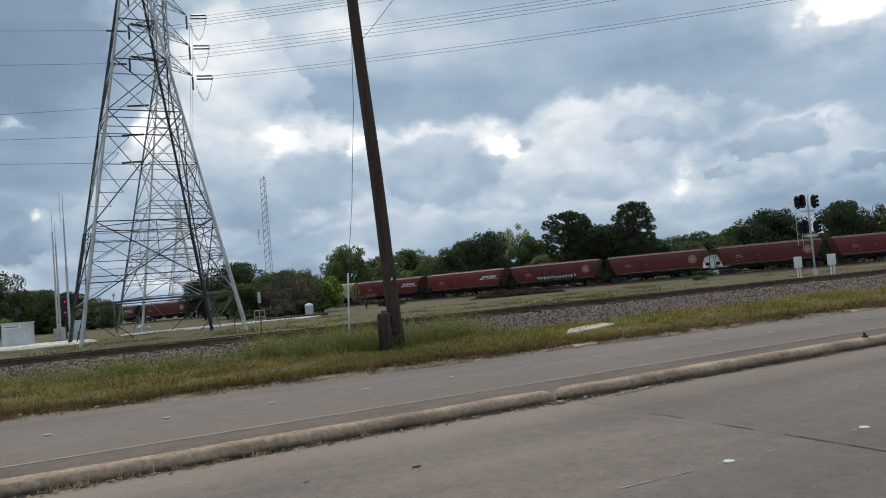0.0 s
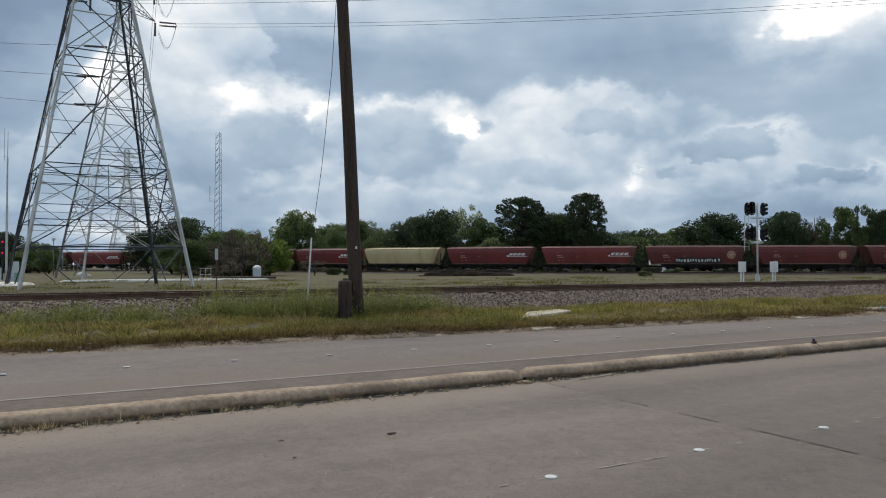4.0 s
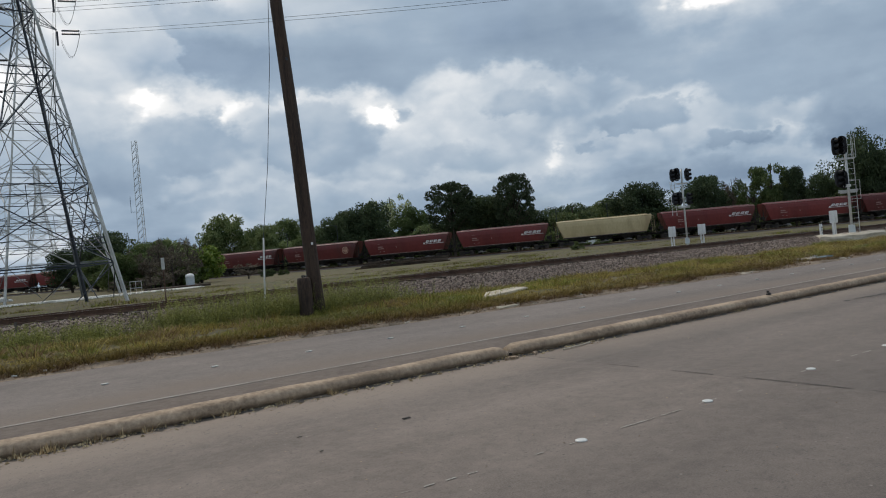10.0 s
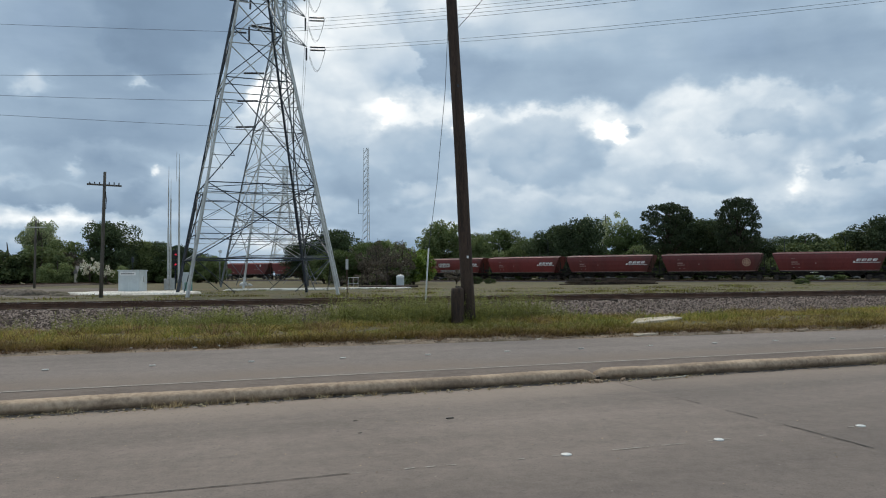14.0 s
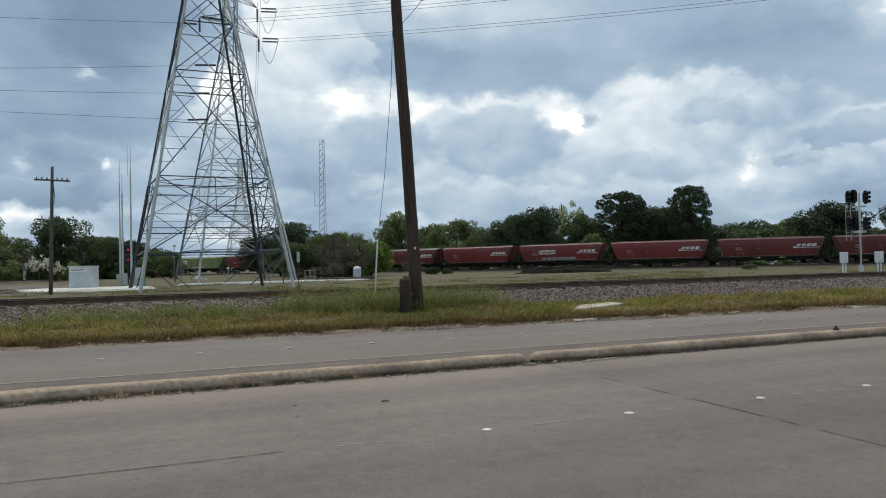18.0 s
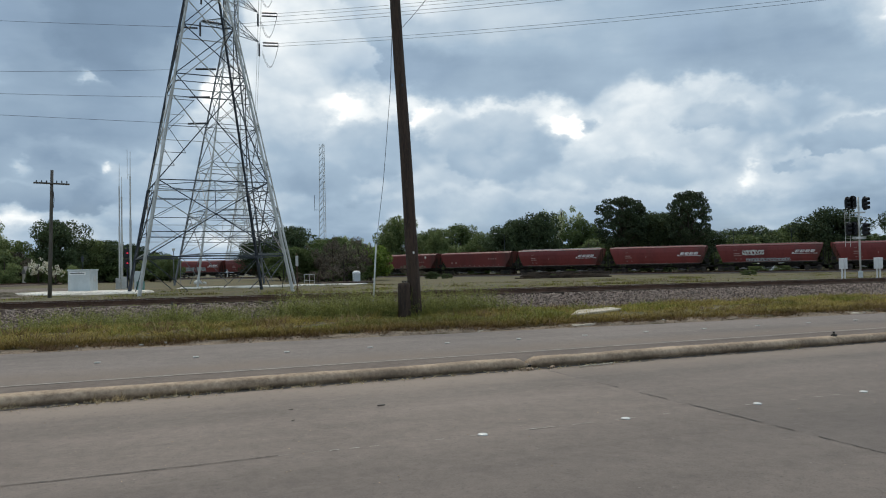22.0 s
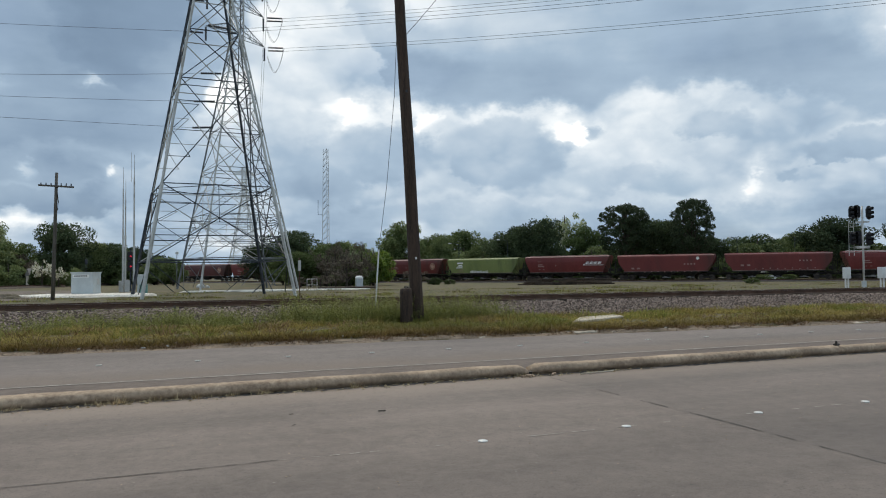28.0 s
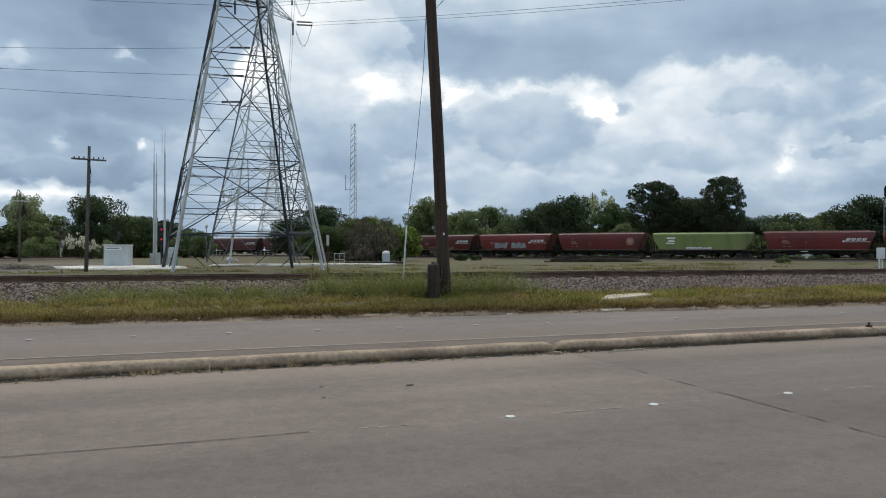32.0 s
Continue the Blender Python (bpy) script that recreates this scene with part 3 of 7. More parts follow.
def ground_z(x, y):
    """Height of the soil beside the road: a low verge, a shallow dip, then flat land."""
    if y < edge_y(x):
        return -0.06
    v = 0.13 + 0.09 * min(1.0, (y - edge_y(x)) / 0.4) + 0.08 * min(1.0, (y - edge_y(x)) / 3.5)
    v += 0.05 * noise.noise(Vector((x * 0.35, y * 0.5, 0.0))) + 0.025 * noise.noise(Vector((x * 1.3, y * 1.5, 3.0)))
    if y > 21:
        v += (0.06 - v) * min(1.0, (y - 21) / 3.0)
    if y > 34:
        v = 0.05 + 0.05 * noise.noise(Vector((x * 0.06, y * 0.06, 1.0)))
    return v


def grid_mesh(xs, ys, zf, yf=lambda x, y: y):
    vs = [(x, yf(x, y), zf(x, yf(x, y))) for y in ys for x in xs]
    n = len(xs)
    fs = [(j * n + i, j * n + i + 1, (j + 1) * n + i + 1, (j + 1) * n + i) for j in range(len(ys) - 1) for i in range(n - 1)]
    return vs, [], fs


def steps(a, b, d):
    n = max(1, round((b - a) / d))
    return [a + (b - a) * i / n for i in range(n + 1)]


xs = [-3000, -800, -200, -80, -40] + steps(-20, 100, 0.5) + [115, 140, 200, 400, 900, 3000]
ys = [-3000, -600, -100, -30, 0, 10, EDGE_Y - 0.25, EDGE_Y - 0.05] + steps(EDGE_Y, 27, 0.35) + [28, 29.5, 31, 33, 34.5, 38, 45] + steps(50, 260, 14) + [350, 600, 1200, 3200]
tagged(part("ground", grid_mesh(xs, ys, ground_z, lambda x, y: y + (edge_y(x) - EDGE_Y) * max(0.0, 1 - abs(y - EDGE_Y) / 6)), "field", smooth=True), "flat grassy land beside the railway, olive and dry straw", "ground", kind="structure")


def slab_road(name, y0, y1, crown, mat, label):
    xs = steps(-60, 140, 1.0)
    ys = steps(y0, y1, 0.5)
    zf = lambda x, y: crown(y) + 0.002 * noise.noise(Vector((x * 0.25, y * 0.5, 7)))
    yf = (lambda x, y: y0 + (y - y0) * (edge_y(x) - y0) / (y1 - y0)) if y1 > KERB_Y + 2 else lambda x, y: y
    ob = part(name, grid_mesh([-900, -200] + xs + [300, 900], ys, zf, yf), mat, smooth=True)
    return tagged(ob, label, "road", kind="structure")


slab_road("road", -9.0, KERB_Y + 0.12, lambda y: 0.0, "road_near", "worn grey concrete carriageway with joints and pale stains")
slab_road("road", KERB_Y - 0.12, EDGE_Y, lambda y: 0.06 + 0.09 * min(1, (y - KERB_Y) / 2.6), "road_far", "worn brownish asphalt carriageway beyond the median kerb")


def kerb_piece(x0, x1, seed):
    """A rounded concrete kerb stone."""
    prof = [(-0.08, -0.08), (-0.105, 0.012), (-0.165, 0.042), (-0.172, 0.085), (-0.150, 0.132), (-0.090, 0.156), (0.06, 0.160), (0.12, 0.146), (0.15, 0.08), (0.155, -0.08)]
    rows = [(x, KERB_Y + 0.02 * noise.noise(Vector((x * 0.3, 0, seed))), 0.012 * noise.noise(Vector((x * 0.8, 2, seed))), 0.0) for x in steps(x0, x1, 0.15 if min(abs(x0 - 6.62), abs(x1 - 6.62)) < 0.2 else 0.3)]
    vs, _, fs = sweep(rows, prof)
    rnd = random.Random(seed)
    vs = [(x, y, z + (0.008 * noise.noise(Vector((x * 1.3, y * 3, z * 9 + seed))) + rnd.uniform(-0.0015, 0.0015) if z > 0 else 0)) for x, y, z in vs]
    # the broken joint: corners knocked off
    worn = lambda x: max(0.0, 1 - abs(x - 6.63) / 0.13)
    vs = [(x, y + (0.09 * worn(x) if y < KERB_Y - 0.03 else 0), z * (1 - 0.55 * worn(x)) if z > 0 else z) for x, y, z in vs]
    n = len(prof)
    fs += [tuple(range(n)), tuple(range(len(vs) - n, len(vs)))[::-1]]
    return vs, [], fs


kerb = empty("kerb")
tagged(kerb, "worn beige concrete median kerb with broken joints", "kerb", kind="structure")
KERB_JOINTS = [-60, -48, -36, -24, -12, -5.4, 6.66, 13.6, 19.5, 26, 32.5, 39, 51, 63, 80, 100, 140]
for i in range(len(KERB_JOINTS) - 1):
    wide = 0.06 if KERB_JOINTS[i + 1] == 6.66 else 0.012
    o = part("kerb_stone", kerb_piece(KERB_JOINTS[i] + 0.012, KERB_JOINTS[i + 1] - wide, i + 3), "concrete", kerb, smooth=True)
    o.matrix_basis = Matrix.Translation((0, -0.015 if KERB_JOINTS[i] == 6.66 else 0, 0.010 if KERB_JOINTS[i] == 6.66 else 0.0))

# dark block set into the broken joint to darken the notch
bm = bmesh.new()
box(bm, (6.60, KERB_Y + 0.03, 0.0), (0.16, 0.24, 0.12), bevel=0.02)
tagged(part("joint_dirt", bm, "tar"), "dark filling in the broken kerb joint", "soil", kind="structure")

# strips and dirt along the kerb
def far_road_z(y):
    return 0.06 + 0.09 * min(1, (y - KERB_Y) / 2.6)


strip = [(x, KERB_Y, 0.005, 0) for x in steps(-60, 140, 0.8)]
vs, _, fs = sweep(strip, [(d, far_road_z(KERB_Y + d)) for d in (1.12, 0.8, 0.4, 0.12)])
vs = [(x, y + (0.05 * noise.noise(Vector((x * 0.7, 4, 1))) if y > KERB_Y + 1.1 else 0), z) for x, y, z in vs]
tagged(part("gutter_strip", (vs, [], fs), "gutter", smooth=True), "dirty brown strip of asphalt behind the kerb", "gutter", kind="structure")
strip = [(x, KERB_Y + 1.22 + 0.012 * noise.noise(Vector((x, 1, 1))), far_road_z(KERB_Y + 1.22) + 0.006, 0) for x in steps(-60, 140, 0.4)]
vs, _, fs = sweep(strip, [(-0.034, -0.001), (0.034, 0.001)][::-1])
fs = [f for f in fs if noise.noise(Vector((vs[f[0]][0] * 0.6, 5, 9))) > -0.55]
tagged(part("edge_line", (vs, [], fs), "edge_paint"), "worn pale edge line on the asphalt", "road marking", kind="structure")


def debris(seed, n, x0, x1, y0, y1, r0, r1, z):
    rnd = random.Random(seed)
    items = []
    for _ in range(n):
        x, y, r = rnd.uniform(x0, x1), y0 + (y1 - y0) * rnd.random() ** 1.6, rnd.uniform(r0, r1)
        a = rnd.uniform(0, 6.28)
        vs = [(x + r * math.cos(a + k * 1.57) * rnd.uniform(0.6, 1.2), y + r * math.sin(a + k * 1.57) * rnd.uniform(0.6, 1.2), z) for k in range(4)]
        vs.append((x, y, z + r * rnd.uniform(0.5, 0.9)))
        items.append((vs, [], [(0, 1, 4), (1, 2, 4), (2, 3, 4), (3, 0, 4)]))
    return merge(items)


tagged(part("kerb_grit", debris(5, 1500, -12, 40, KERB_Y - 0.17, KERB_Y - 0.5, 0.006, 0.02, 0.004), "concrete"), "loose grit and crumbs of concrete along the kerb", "grit", kind="stuff")
tagged(part("kerb_litter", debris(8, 420, -6, 9, KERB_Y - 0.15, KERB_Y - 0.42, 0.008, 0.034, 0.004), "straw"), "pale dry crumbs and husks in the gutter", "grit", kind="stuff")
tagged(part("road_grit", debris(6, 420, -8, 20, 9.8, 3.5, 0.005, 0.012, 0.006), "concrete"), "scattered dark grit on the concrete road", "grit", kind="stuff")

# raised markers
bm = bmesh.new()
bmesh.ops.create_uvsphere(bm, u_segments=14, v_segments=8, radius=1.0, matrix=Matrix.Diagonal((0.052, 0.052, 0.013, 1)))
marker = part("marker", bm, "button", smooth=True)
tagged(marker, "round white ceramic lane marker on the road", "road marker", "lane markers")
MARKS = [(3.7 + 1.78 * i, 7.0, 0.004) for i in range(-4, 0)] + [(3.7, 7, 0.004), (5.41, 7, 0.004), (7.28, 7, 0.004), (9.05, 7, 0.004), (10.8, 7, 0.004)] + [(12.55 + 1.78 * i, 7.0, 0.004) for i in range(6)]
for k, p in enumerate(MARKS):
    if 3 < p[0] < 24:
        marker.matrix_world = Matrix.Translation(p)
        if k < len(MARKS) - 1:
            o = again(marker, None, Matrix.Translation(p))
            tagged(o, marker["label"], marker["category"], marker["group"])
marker.matrix_world = Matrix.Translation((25.0, 7.0, 0.004))
bm = bmesh.new()
box(bm, (0, 0, 0), (0.10, 0.075, 0.014), bevel=0.006)
dash = part("marker", bm, "far_marker")
tagged(dash, "small square pale lane marker on the asphalt", "road marker", "far lane markers")
for i in range(-4, 22):
    o = again(dash, None, Matrix.Translation((1.75 + 1.6 * i, 14.47 - 0.027 * 1.6 * i, 0.163)))
    tagged(o, dash["label"], dash["category"], dash["group"])
dash.matrix_world = Matrix.Translation((1.75 - 1.6 * 5, 14.65, 0.163))


def crack(name, pts, w, mat, z, seed, label):
    """A wavy thin strip of sealant or paint laid on the road."""
    rnd = random.Random(seed)
    vs, fs = [], []
    n = 0
    for (x0, y0), (x1, y1) in zip(pts, pts[1:]):
        L = math.hypot(x1 - x0, y1 - y0)
        nx, ny = -(y1 - y0) / L, (x1 - x0) / L
        for i in range(int(L / 0.09) + 1):
            f = i / max(1, int(L / 0.09))
            o, ww = rnd.uniform(-0.3, 0.3) * w, w * rnd.uniform(0.2, 1.0) / 2
            x, y = x0 + (x1 - x0) * f + nx * o, y0 + (y1 - y0) * f + ny * o
            vs += [(x - nx * ww, y - ny * ww, z), (x + nx * ww, y + ny * ww, z)]
            if n and (noise.noise(Vector((x * 1.7, y * 1.7, seed))) > (-0.05 if seed == 1 else -0.28) if mat == "tar" else rnd.random() < 0.36):
                fs.append((2 * n - 2, 2 * n, 2 * n + 1, 2 * n - 1))
            n += 1
    return tagged(part(name, (vs, [], fs), mat), label, "road crack" if mat == "tar" else "road marking", kind="structure")


crack("crack", [(6.72, 10.7), (6.62, 8.6), (6.56, 7.08), (6.4, 4.8), (6.25, 2.0)], 0.026, "tar", 0.006, 1, "dark transverse joint across the concrete slabs")
crack("crack", [(-14, 7.12), (-2, 7.1), (0.9, 7.05), (1.7, 7.07)], 0.020, "tar", 0.006, 2, "dark lengthwise joint in the concrete")
crack("crack", [(14.0, 9.95), (16.0, 9.7)], 0.17, "tar", 0.006, 3, "dark patch of sealant on the slab")
crack("lane_line", [(1.7, 7.07), (3.1, 7.0), (7.0, 7.0), (12, 7.0), (26, 7.0)], 0.024, "faint_line", 0.005, 4, "traces of a worn pale lane line")
# gutter dirt and the kerb's shade line, painted as one dark strip
crack("gutter_dirt", [(-14, KERB_Y - 0.235), (2.5, KERB_Y - 0.23), (6.7, KERB_Y - 0.225), (13.5, KERB_Y - 0.23), (60, KERB_Y - 0.23)], 0.20, "tar", 0.006, 9, "dark dirt and painted shade in the gutter under the kerb")
bm = bmesh.new()
box(bm, (0, 0, 0), (0.09, 0.03, 0.01), bevel=0.003)
for p, a, k in (((3.34, 9.03, 0.012), 0.1, 1.0), ((2.18, 8.61, 0.010), 0.5, 0.5), ((2.30, 9.29, 0.010), 0.2, 0.55)):
    o = part("asphalt_scrap", bm.copy(), "tar")
    o.matrix_world = Matrix.Translation(p) @ Matrix.Rotation(a, 4, "Z") @ Matrix.Diagonal((k, k, k, 1))
    tagged(o, "flat dark scrap lying on the road", "litter")
bm.free()
strap = part("strap", tube([(7.35 + 0.06 * i, 10.83 + 0.0011 * i * i, 0.015 + 0.006 * math.sin(i * 0.4)) for i in range(14)], 0.012), "slab_concrete")
tagged(strap, "thin white plastic strap lying by the kerb", "litter")

bm = bmesh.new()
box(bm, (0, 0, 0), (0.17, 0.07, 0.04), bevel=0.012)
box(bm, (0.05, 0.02, 0.04), (0.10, 0.04, 0.06), turn=0.4, bevel=0.01)
box(bm, (-0.07, -0.02, 0.01), (0.04, 0.05, 0.06), turn=0.2, bevel=0.01)
o = part("broken_bracket", bm, "tar")
o.matrix_world = Matrix.Translation((13.7, KERB_Y, 0.178)) @ Matrix.Rotation(0.35, 4, "Z")
tagged(o, "small dark broken bracket lying on the kerb", "debris")
rnd = random.Random(17)
for i in range(7):
    bm = bmesh.new()
    box(bm, (0, 0, 0), (rnd.uniform(0.04, 0.11), rnd.uniform(0.03, 0.07), rnd.uniform(0.02, 0.05)), bevel=0.008)
    for v in bm.verts:
        v.co += v.co * 0.3 * noise.noise(v.co * 30)
    o = part("kerb_chip", bm, "concrete")
    o.matrix_world = Matrix.Translation((6.6 + rnd.uniform(-0.35, 0.4), KERB_Y - rnd.uniform(0.2, 0.4), 0.015)) @ Matrix.Rotation(rnd.uniform(0, 3), 4, "Z")
    tagged(o, "chip of broken kerb concrete in the gutter", "concrete chip", "kerb chips")

# near railway track
TRACK = [(x, near_rail_y(x) + 0.755, 0.0, math.atan(RAIL_TURN)) for x in [-400, -150, -60] + steps(-40, 110, 1.5) + [140, 250, 500]]
bed = [(-3.6, -0.05), (-2.7, 0.2), (-1.7, 0.46), (-1.35, 0.5), (1.35, 0.5), (1.7, 0.46), (2.6, 0.16), (3.3, -0.05)]
vs, _, fs = sweep(TRACK, bed[::-1])
vs = [(x, y, z + 0.05 * noise.noise(Vector((x * 0.8, y * 1.2, 5)))) for x, y, z in vs]
tagged(part("track_bed", (vs, [], fs), "gravel", smooth=True), "raised bed of grey ballast under the near track", "track bed", kind="structure")
RAILP = [(-0.07, 0.0), (-0.07, 0.02), (-0.012, 0.045), (-0.012, 0.13), (-0.036, 0.145), (-0.036, 0.172), (0.036, 0.172), (0.036, 0.145), (0.012, 0.13), (0.012, 0.045), (0.07, 0.02), (0.07, 0.0)]
near_track = empty("railway_track")
tagged(near_track, "rusty railway track on wooden ties and ballast", "railway track", kind="structure")
for off in (-0.755, 0.755):
    rows = [(x - math.sin(h) * off, y + math.cos(h) * off, 0.60, h) for x, y, z, h in TRACK]
    part("rail", sweep(rows, RAILP[::-1]), "rail", near_track, "rusty steel rail")
    part("rail_head", sweep([(x, y, z + 0.1735, h) for x, y, z, h in rows], [(0.03, 0), (-0.03, 0)]), "rail_top", near_track, "worn bright running surface")
bm = bmesh.new()
box(bm, (0, 0, 0), (0.23, 2.6, 0.17), bevel=0.015)
tie = part("tie", bm, "tie", near_track)
tie.matrix_basis = Matrix.Translation((-9.0, near_rail_y(-9.0) + 0.755, 0.51)) @ Matrix.Rotation(RAIL_TURN, 4, "Z")
for i in range(1, 120):
    x = -9.0 + i * 0.62
    again(tie, near_track, Matrix.Translation((x, near_rail_y(x) + 0.755 + 0.03 * math.sin(i * 7.3), 0.505 + 0.012 * math.sin(i * 3.1))) @ Matrix.Rotation(RAIL_TURN + 0.02 * math.sin(i * 5.7), 4, "Z"))


def stones(seed, n, r0, r1, place):
    rnd = random.Random(seed)
    vs, fs = [], []
    for i in range(n):
        x, y, z = place(rnd)
        r = rnd.uniform(r0, r1)
        o = len(vs)
        for d in ((1, 0, 0), (0, 1, 0), (-1, 0, 0), (0, -1, 0), (0.2, 0.1, 0.8), (0, 0, -0.6)):
            vs.append((x + r * (d[0] + rnd.uniform(-0.3, 0.3)), y + r * (d[1] + rnd.uniform(-0.3, 0.3)), z + r * (d[2] + rnd.uniform(-0.25, 0.25))))
        fs += [(o, o + 1, o + 4), (o + 1, o + 2, o + 4), (o + 2, o + 3, o + 4), (o + 3, o, o + 4), (o + 1, o, o + 5), (o + 3, o + 2, o + 5)]
    return vs, [], fs


def on_bed(rnd):
    x = -10 + 80 * rnd.random() ** 1.35
    s = rnd.uniform(-3.5, -0.9)
    z = np.interp(s, [-3.6, -2.7, -1.7, -1.35], [0.0, 0.22, 0.48, 0.52])
    return x - 0.035 * s, near_rail_y(x) + 0.755 + s, float(z) + rnd.uniform(-0.01, 0.04)


tagged(part("ballast", stones(11, 56000, 0.018, 0.050, on_bed), "stone"), "loose grey and brown ballast stones", "ballast", kind="stuff")

# the curved track of the train: heading grows along s
TH0, KAPPA, P0 = radians(-46.75), 0.0054045, (95.06, 108.4)


def heading(s):
    if s < -66:
        a = TH0 - 66 * KAPPA
        return a + radians(15) * min(1.0, (-66 - s) / 60.0)
    return TH0 + KAPPA * min(s, 110.0)


TS = np.arange(-640.0, 460.0, 1.0)
TX, TY = np.zeros(len(TS)), np.zeros(len(TS))
_i0 = int(np.where(TS == 0)[0][0])
TX[_i0], TY[_i0] = P0
for _i in range(_i0 + 1, len(TS)):
    _h = heading(TS[_i] - 0.5)
    TX[_i], TY[_i] = TX[_i - 1] + math.cos(_h), TY[_i - 1] + math.sin(_h)
for _i in range(_i0 - 1, -1, -1):
    _h = heading(TS[_i] + 0.5)
    TX[_i], TY[_i] = TX[_i + 1] - math.cos(_h), TY[_i + 1] - math.sin(_h)
RAIL_Z = 0.45


def on_track(s):
    return float(np.interp(s, TS, TX)), float(np.interp(s, TS, TY))


CURVE = [(*on_track(s), 0.0, heading(s)) for s in range(-620, 440, 5)]
tagged(part("track_bed", sweep(CURVE, [(-3.2, -0.05), (-2.0, 0.26), (2.0, 0.26), (3.2, -0.05)][::-1]), "gravel", smooth=True), "low ballast bed of the curved far track", "track bed", kind="structure")
far_track = empty("railway_track")
tagged(far_track, "curved railway track on which the freight train runs", "railway track", kind="structure")
for off in (-0.755, 0.755):
    rows = [(x - math.sin(h) * off, y + math.cos(h) * off, RAIL_Z - 0.172, h) for x, y, z, h in CURVE]
    part("rail", sweep(rows, RAILP[::-1]), "rail", far_track, "rusty steel rail")
bm = bmesh.new()
box(bm, (0, 0, 0), (0.23, 2.6, 0.14), bevel=0.015)
ftie = part("tie", bm, "tie", far_track)
ftie.matrix_basis = Matrix.Translation((*on_track(-70), 0.22)) @ Matrix.Rotation(heading(-70), 4, "Z")
for i in range(1, 150):
    s = -70 + i * 1.0
    again(ftie, far_track, Matrix.Translation((*on_track(s), 0.22)) @ Matrix.Rotation(heading(s), 4, "Z"))


# a third track, far off beside the wood
SIDE_TRACK = [(-36.0 + 12.2 / 34.8 * (y - 80.0), float(y), 0.0, math.atan2(34.8, 12.2)) for y in range(60, 240, 10)]
tagged(part("track_bed", sweep(SIDE_TRACK, [(-2.3, -0.05), (-1.6, 0.36), (1.6, 0.36), (2.3, -0.05)][::-1]), "tie", smooth=True), "low ballast bed of a track beside the wood", "track bed", kind="structure")
side_track = empty("railway_track")
tagged(side_track, "dark rusty track running off beside the wood", "railway track", kind="structure")
for off in (-0.755, 0.755):
    part("rail", sweep([(x - math.sin(h) * off, y + math.cos(h) * off, 0.36, h) for x, y, z, h in SIDE_TRACK], RAILP[::-1]), "rail", side_track, "rusty steel rail")


# ---- freight train ----
CAR_LENGTH = 18.3
TRAIN_S = np.polyfit((0, 6, 9, 13, 19, 23, 28, 32), (-79.5, -28.2, -2.9, 32.0, 85.5, 122.7, 169.5, 206.7), 3)


def car_pose(index, t):
    """Where the car stands at t: its trucks on the curve."""
    s = float(np.polyval(TRAIN_S, t)) - CAR_LENGTH * index + CAR_LENGTH / 2
    (xa, ya), (xb, yb) = on_track(s - 6.9), on_track(s + 6.9)
    return pose((xa + xb) / 2, (ya + yb) / 2, RAIL_Z, 0, 0, math.degrees(math.atan2(yb - ya, xb - xa)))


def x_end(z, inset, top):
    return 8.4 - inset * max(0.0, (top - z)) / (top - 1.3)


def car_body(profile, inset, shoulder=None):
    """A hopper body: rounded sides and slanting ends."""
    top = profile[-1][1]
    prof = [(-y, z) for y, z in profile] + [(y, z) for y, z in profile[::-1]]
    st = [-1, -0.97, -0.5, 0, 0.5, 0.97, 1]
    vs, fs = [], []
    k = len(prof)
    for f in st:
        vs += [(f * x_end(z, inset, shoulder or top - 0.35), y, z) for y, z in prof]
    for i in range(len(st) - 1):
        for j in range(k):
            a, b = i * k + j, i * k + (j + 1) % k
            fs.append((a, b, b + k, a + k))
    fs += [tuple(range(k))[::-1], tuple(range((len(st) - 1) * k, len(st) * k))]
    return vs, [], fs


ROUND = [(1.33, 1.46), (1.40, 1.56), (1.49, 2.0), (1.575, 2.8), (1.60, 3.5), (1.53, 4.0), (1.36, 4.32), (1.0, 4.48), (0.5, 4.55)]
FLAT = [(1.50, 1.46), (1.53, 1.55), (1.54, 2.2), (1.55, 3.0), (1.55, 4.0), (1.52, 4.22), (1.35, 4.36), (0.9, 4.44), (0.5, 4.47)]
SIDE = -1.625


def bar(bm, x, z, w, h, lean=0.0, y=SIDE, th=0.012):
    """A flat painted bar on the car's side."""
    vs = [bm.verts.new((x + sx * w / 2 + lean * sz * h / 2, y + dy, z + sz * h / 2)) for dy in (0, th) for sx, sz in ((-1, -1), (1, -1), (1, 1), (-1, 1))]
    for f in ((0, 1, 2, 3), (7, 6, 5, 4), (0, 4, 5, 1), (1, 5, 6, 2), (2, 6, 7, 3), (3, 7, 4, 0)):
        bm.faces.new([vs[i] for i in f])


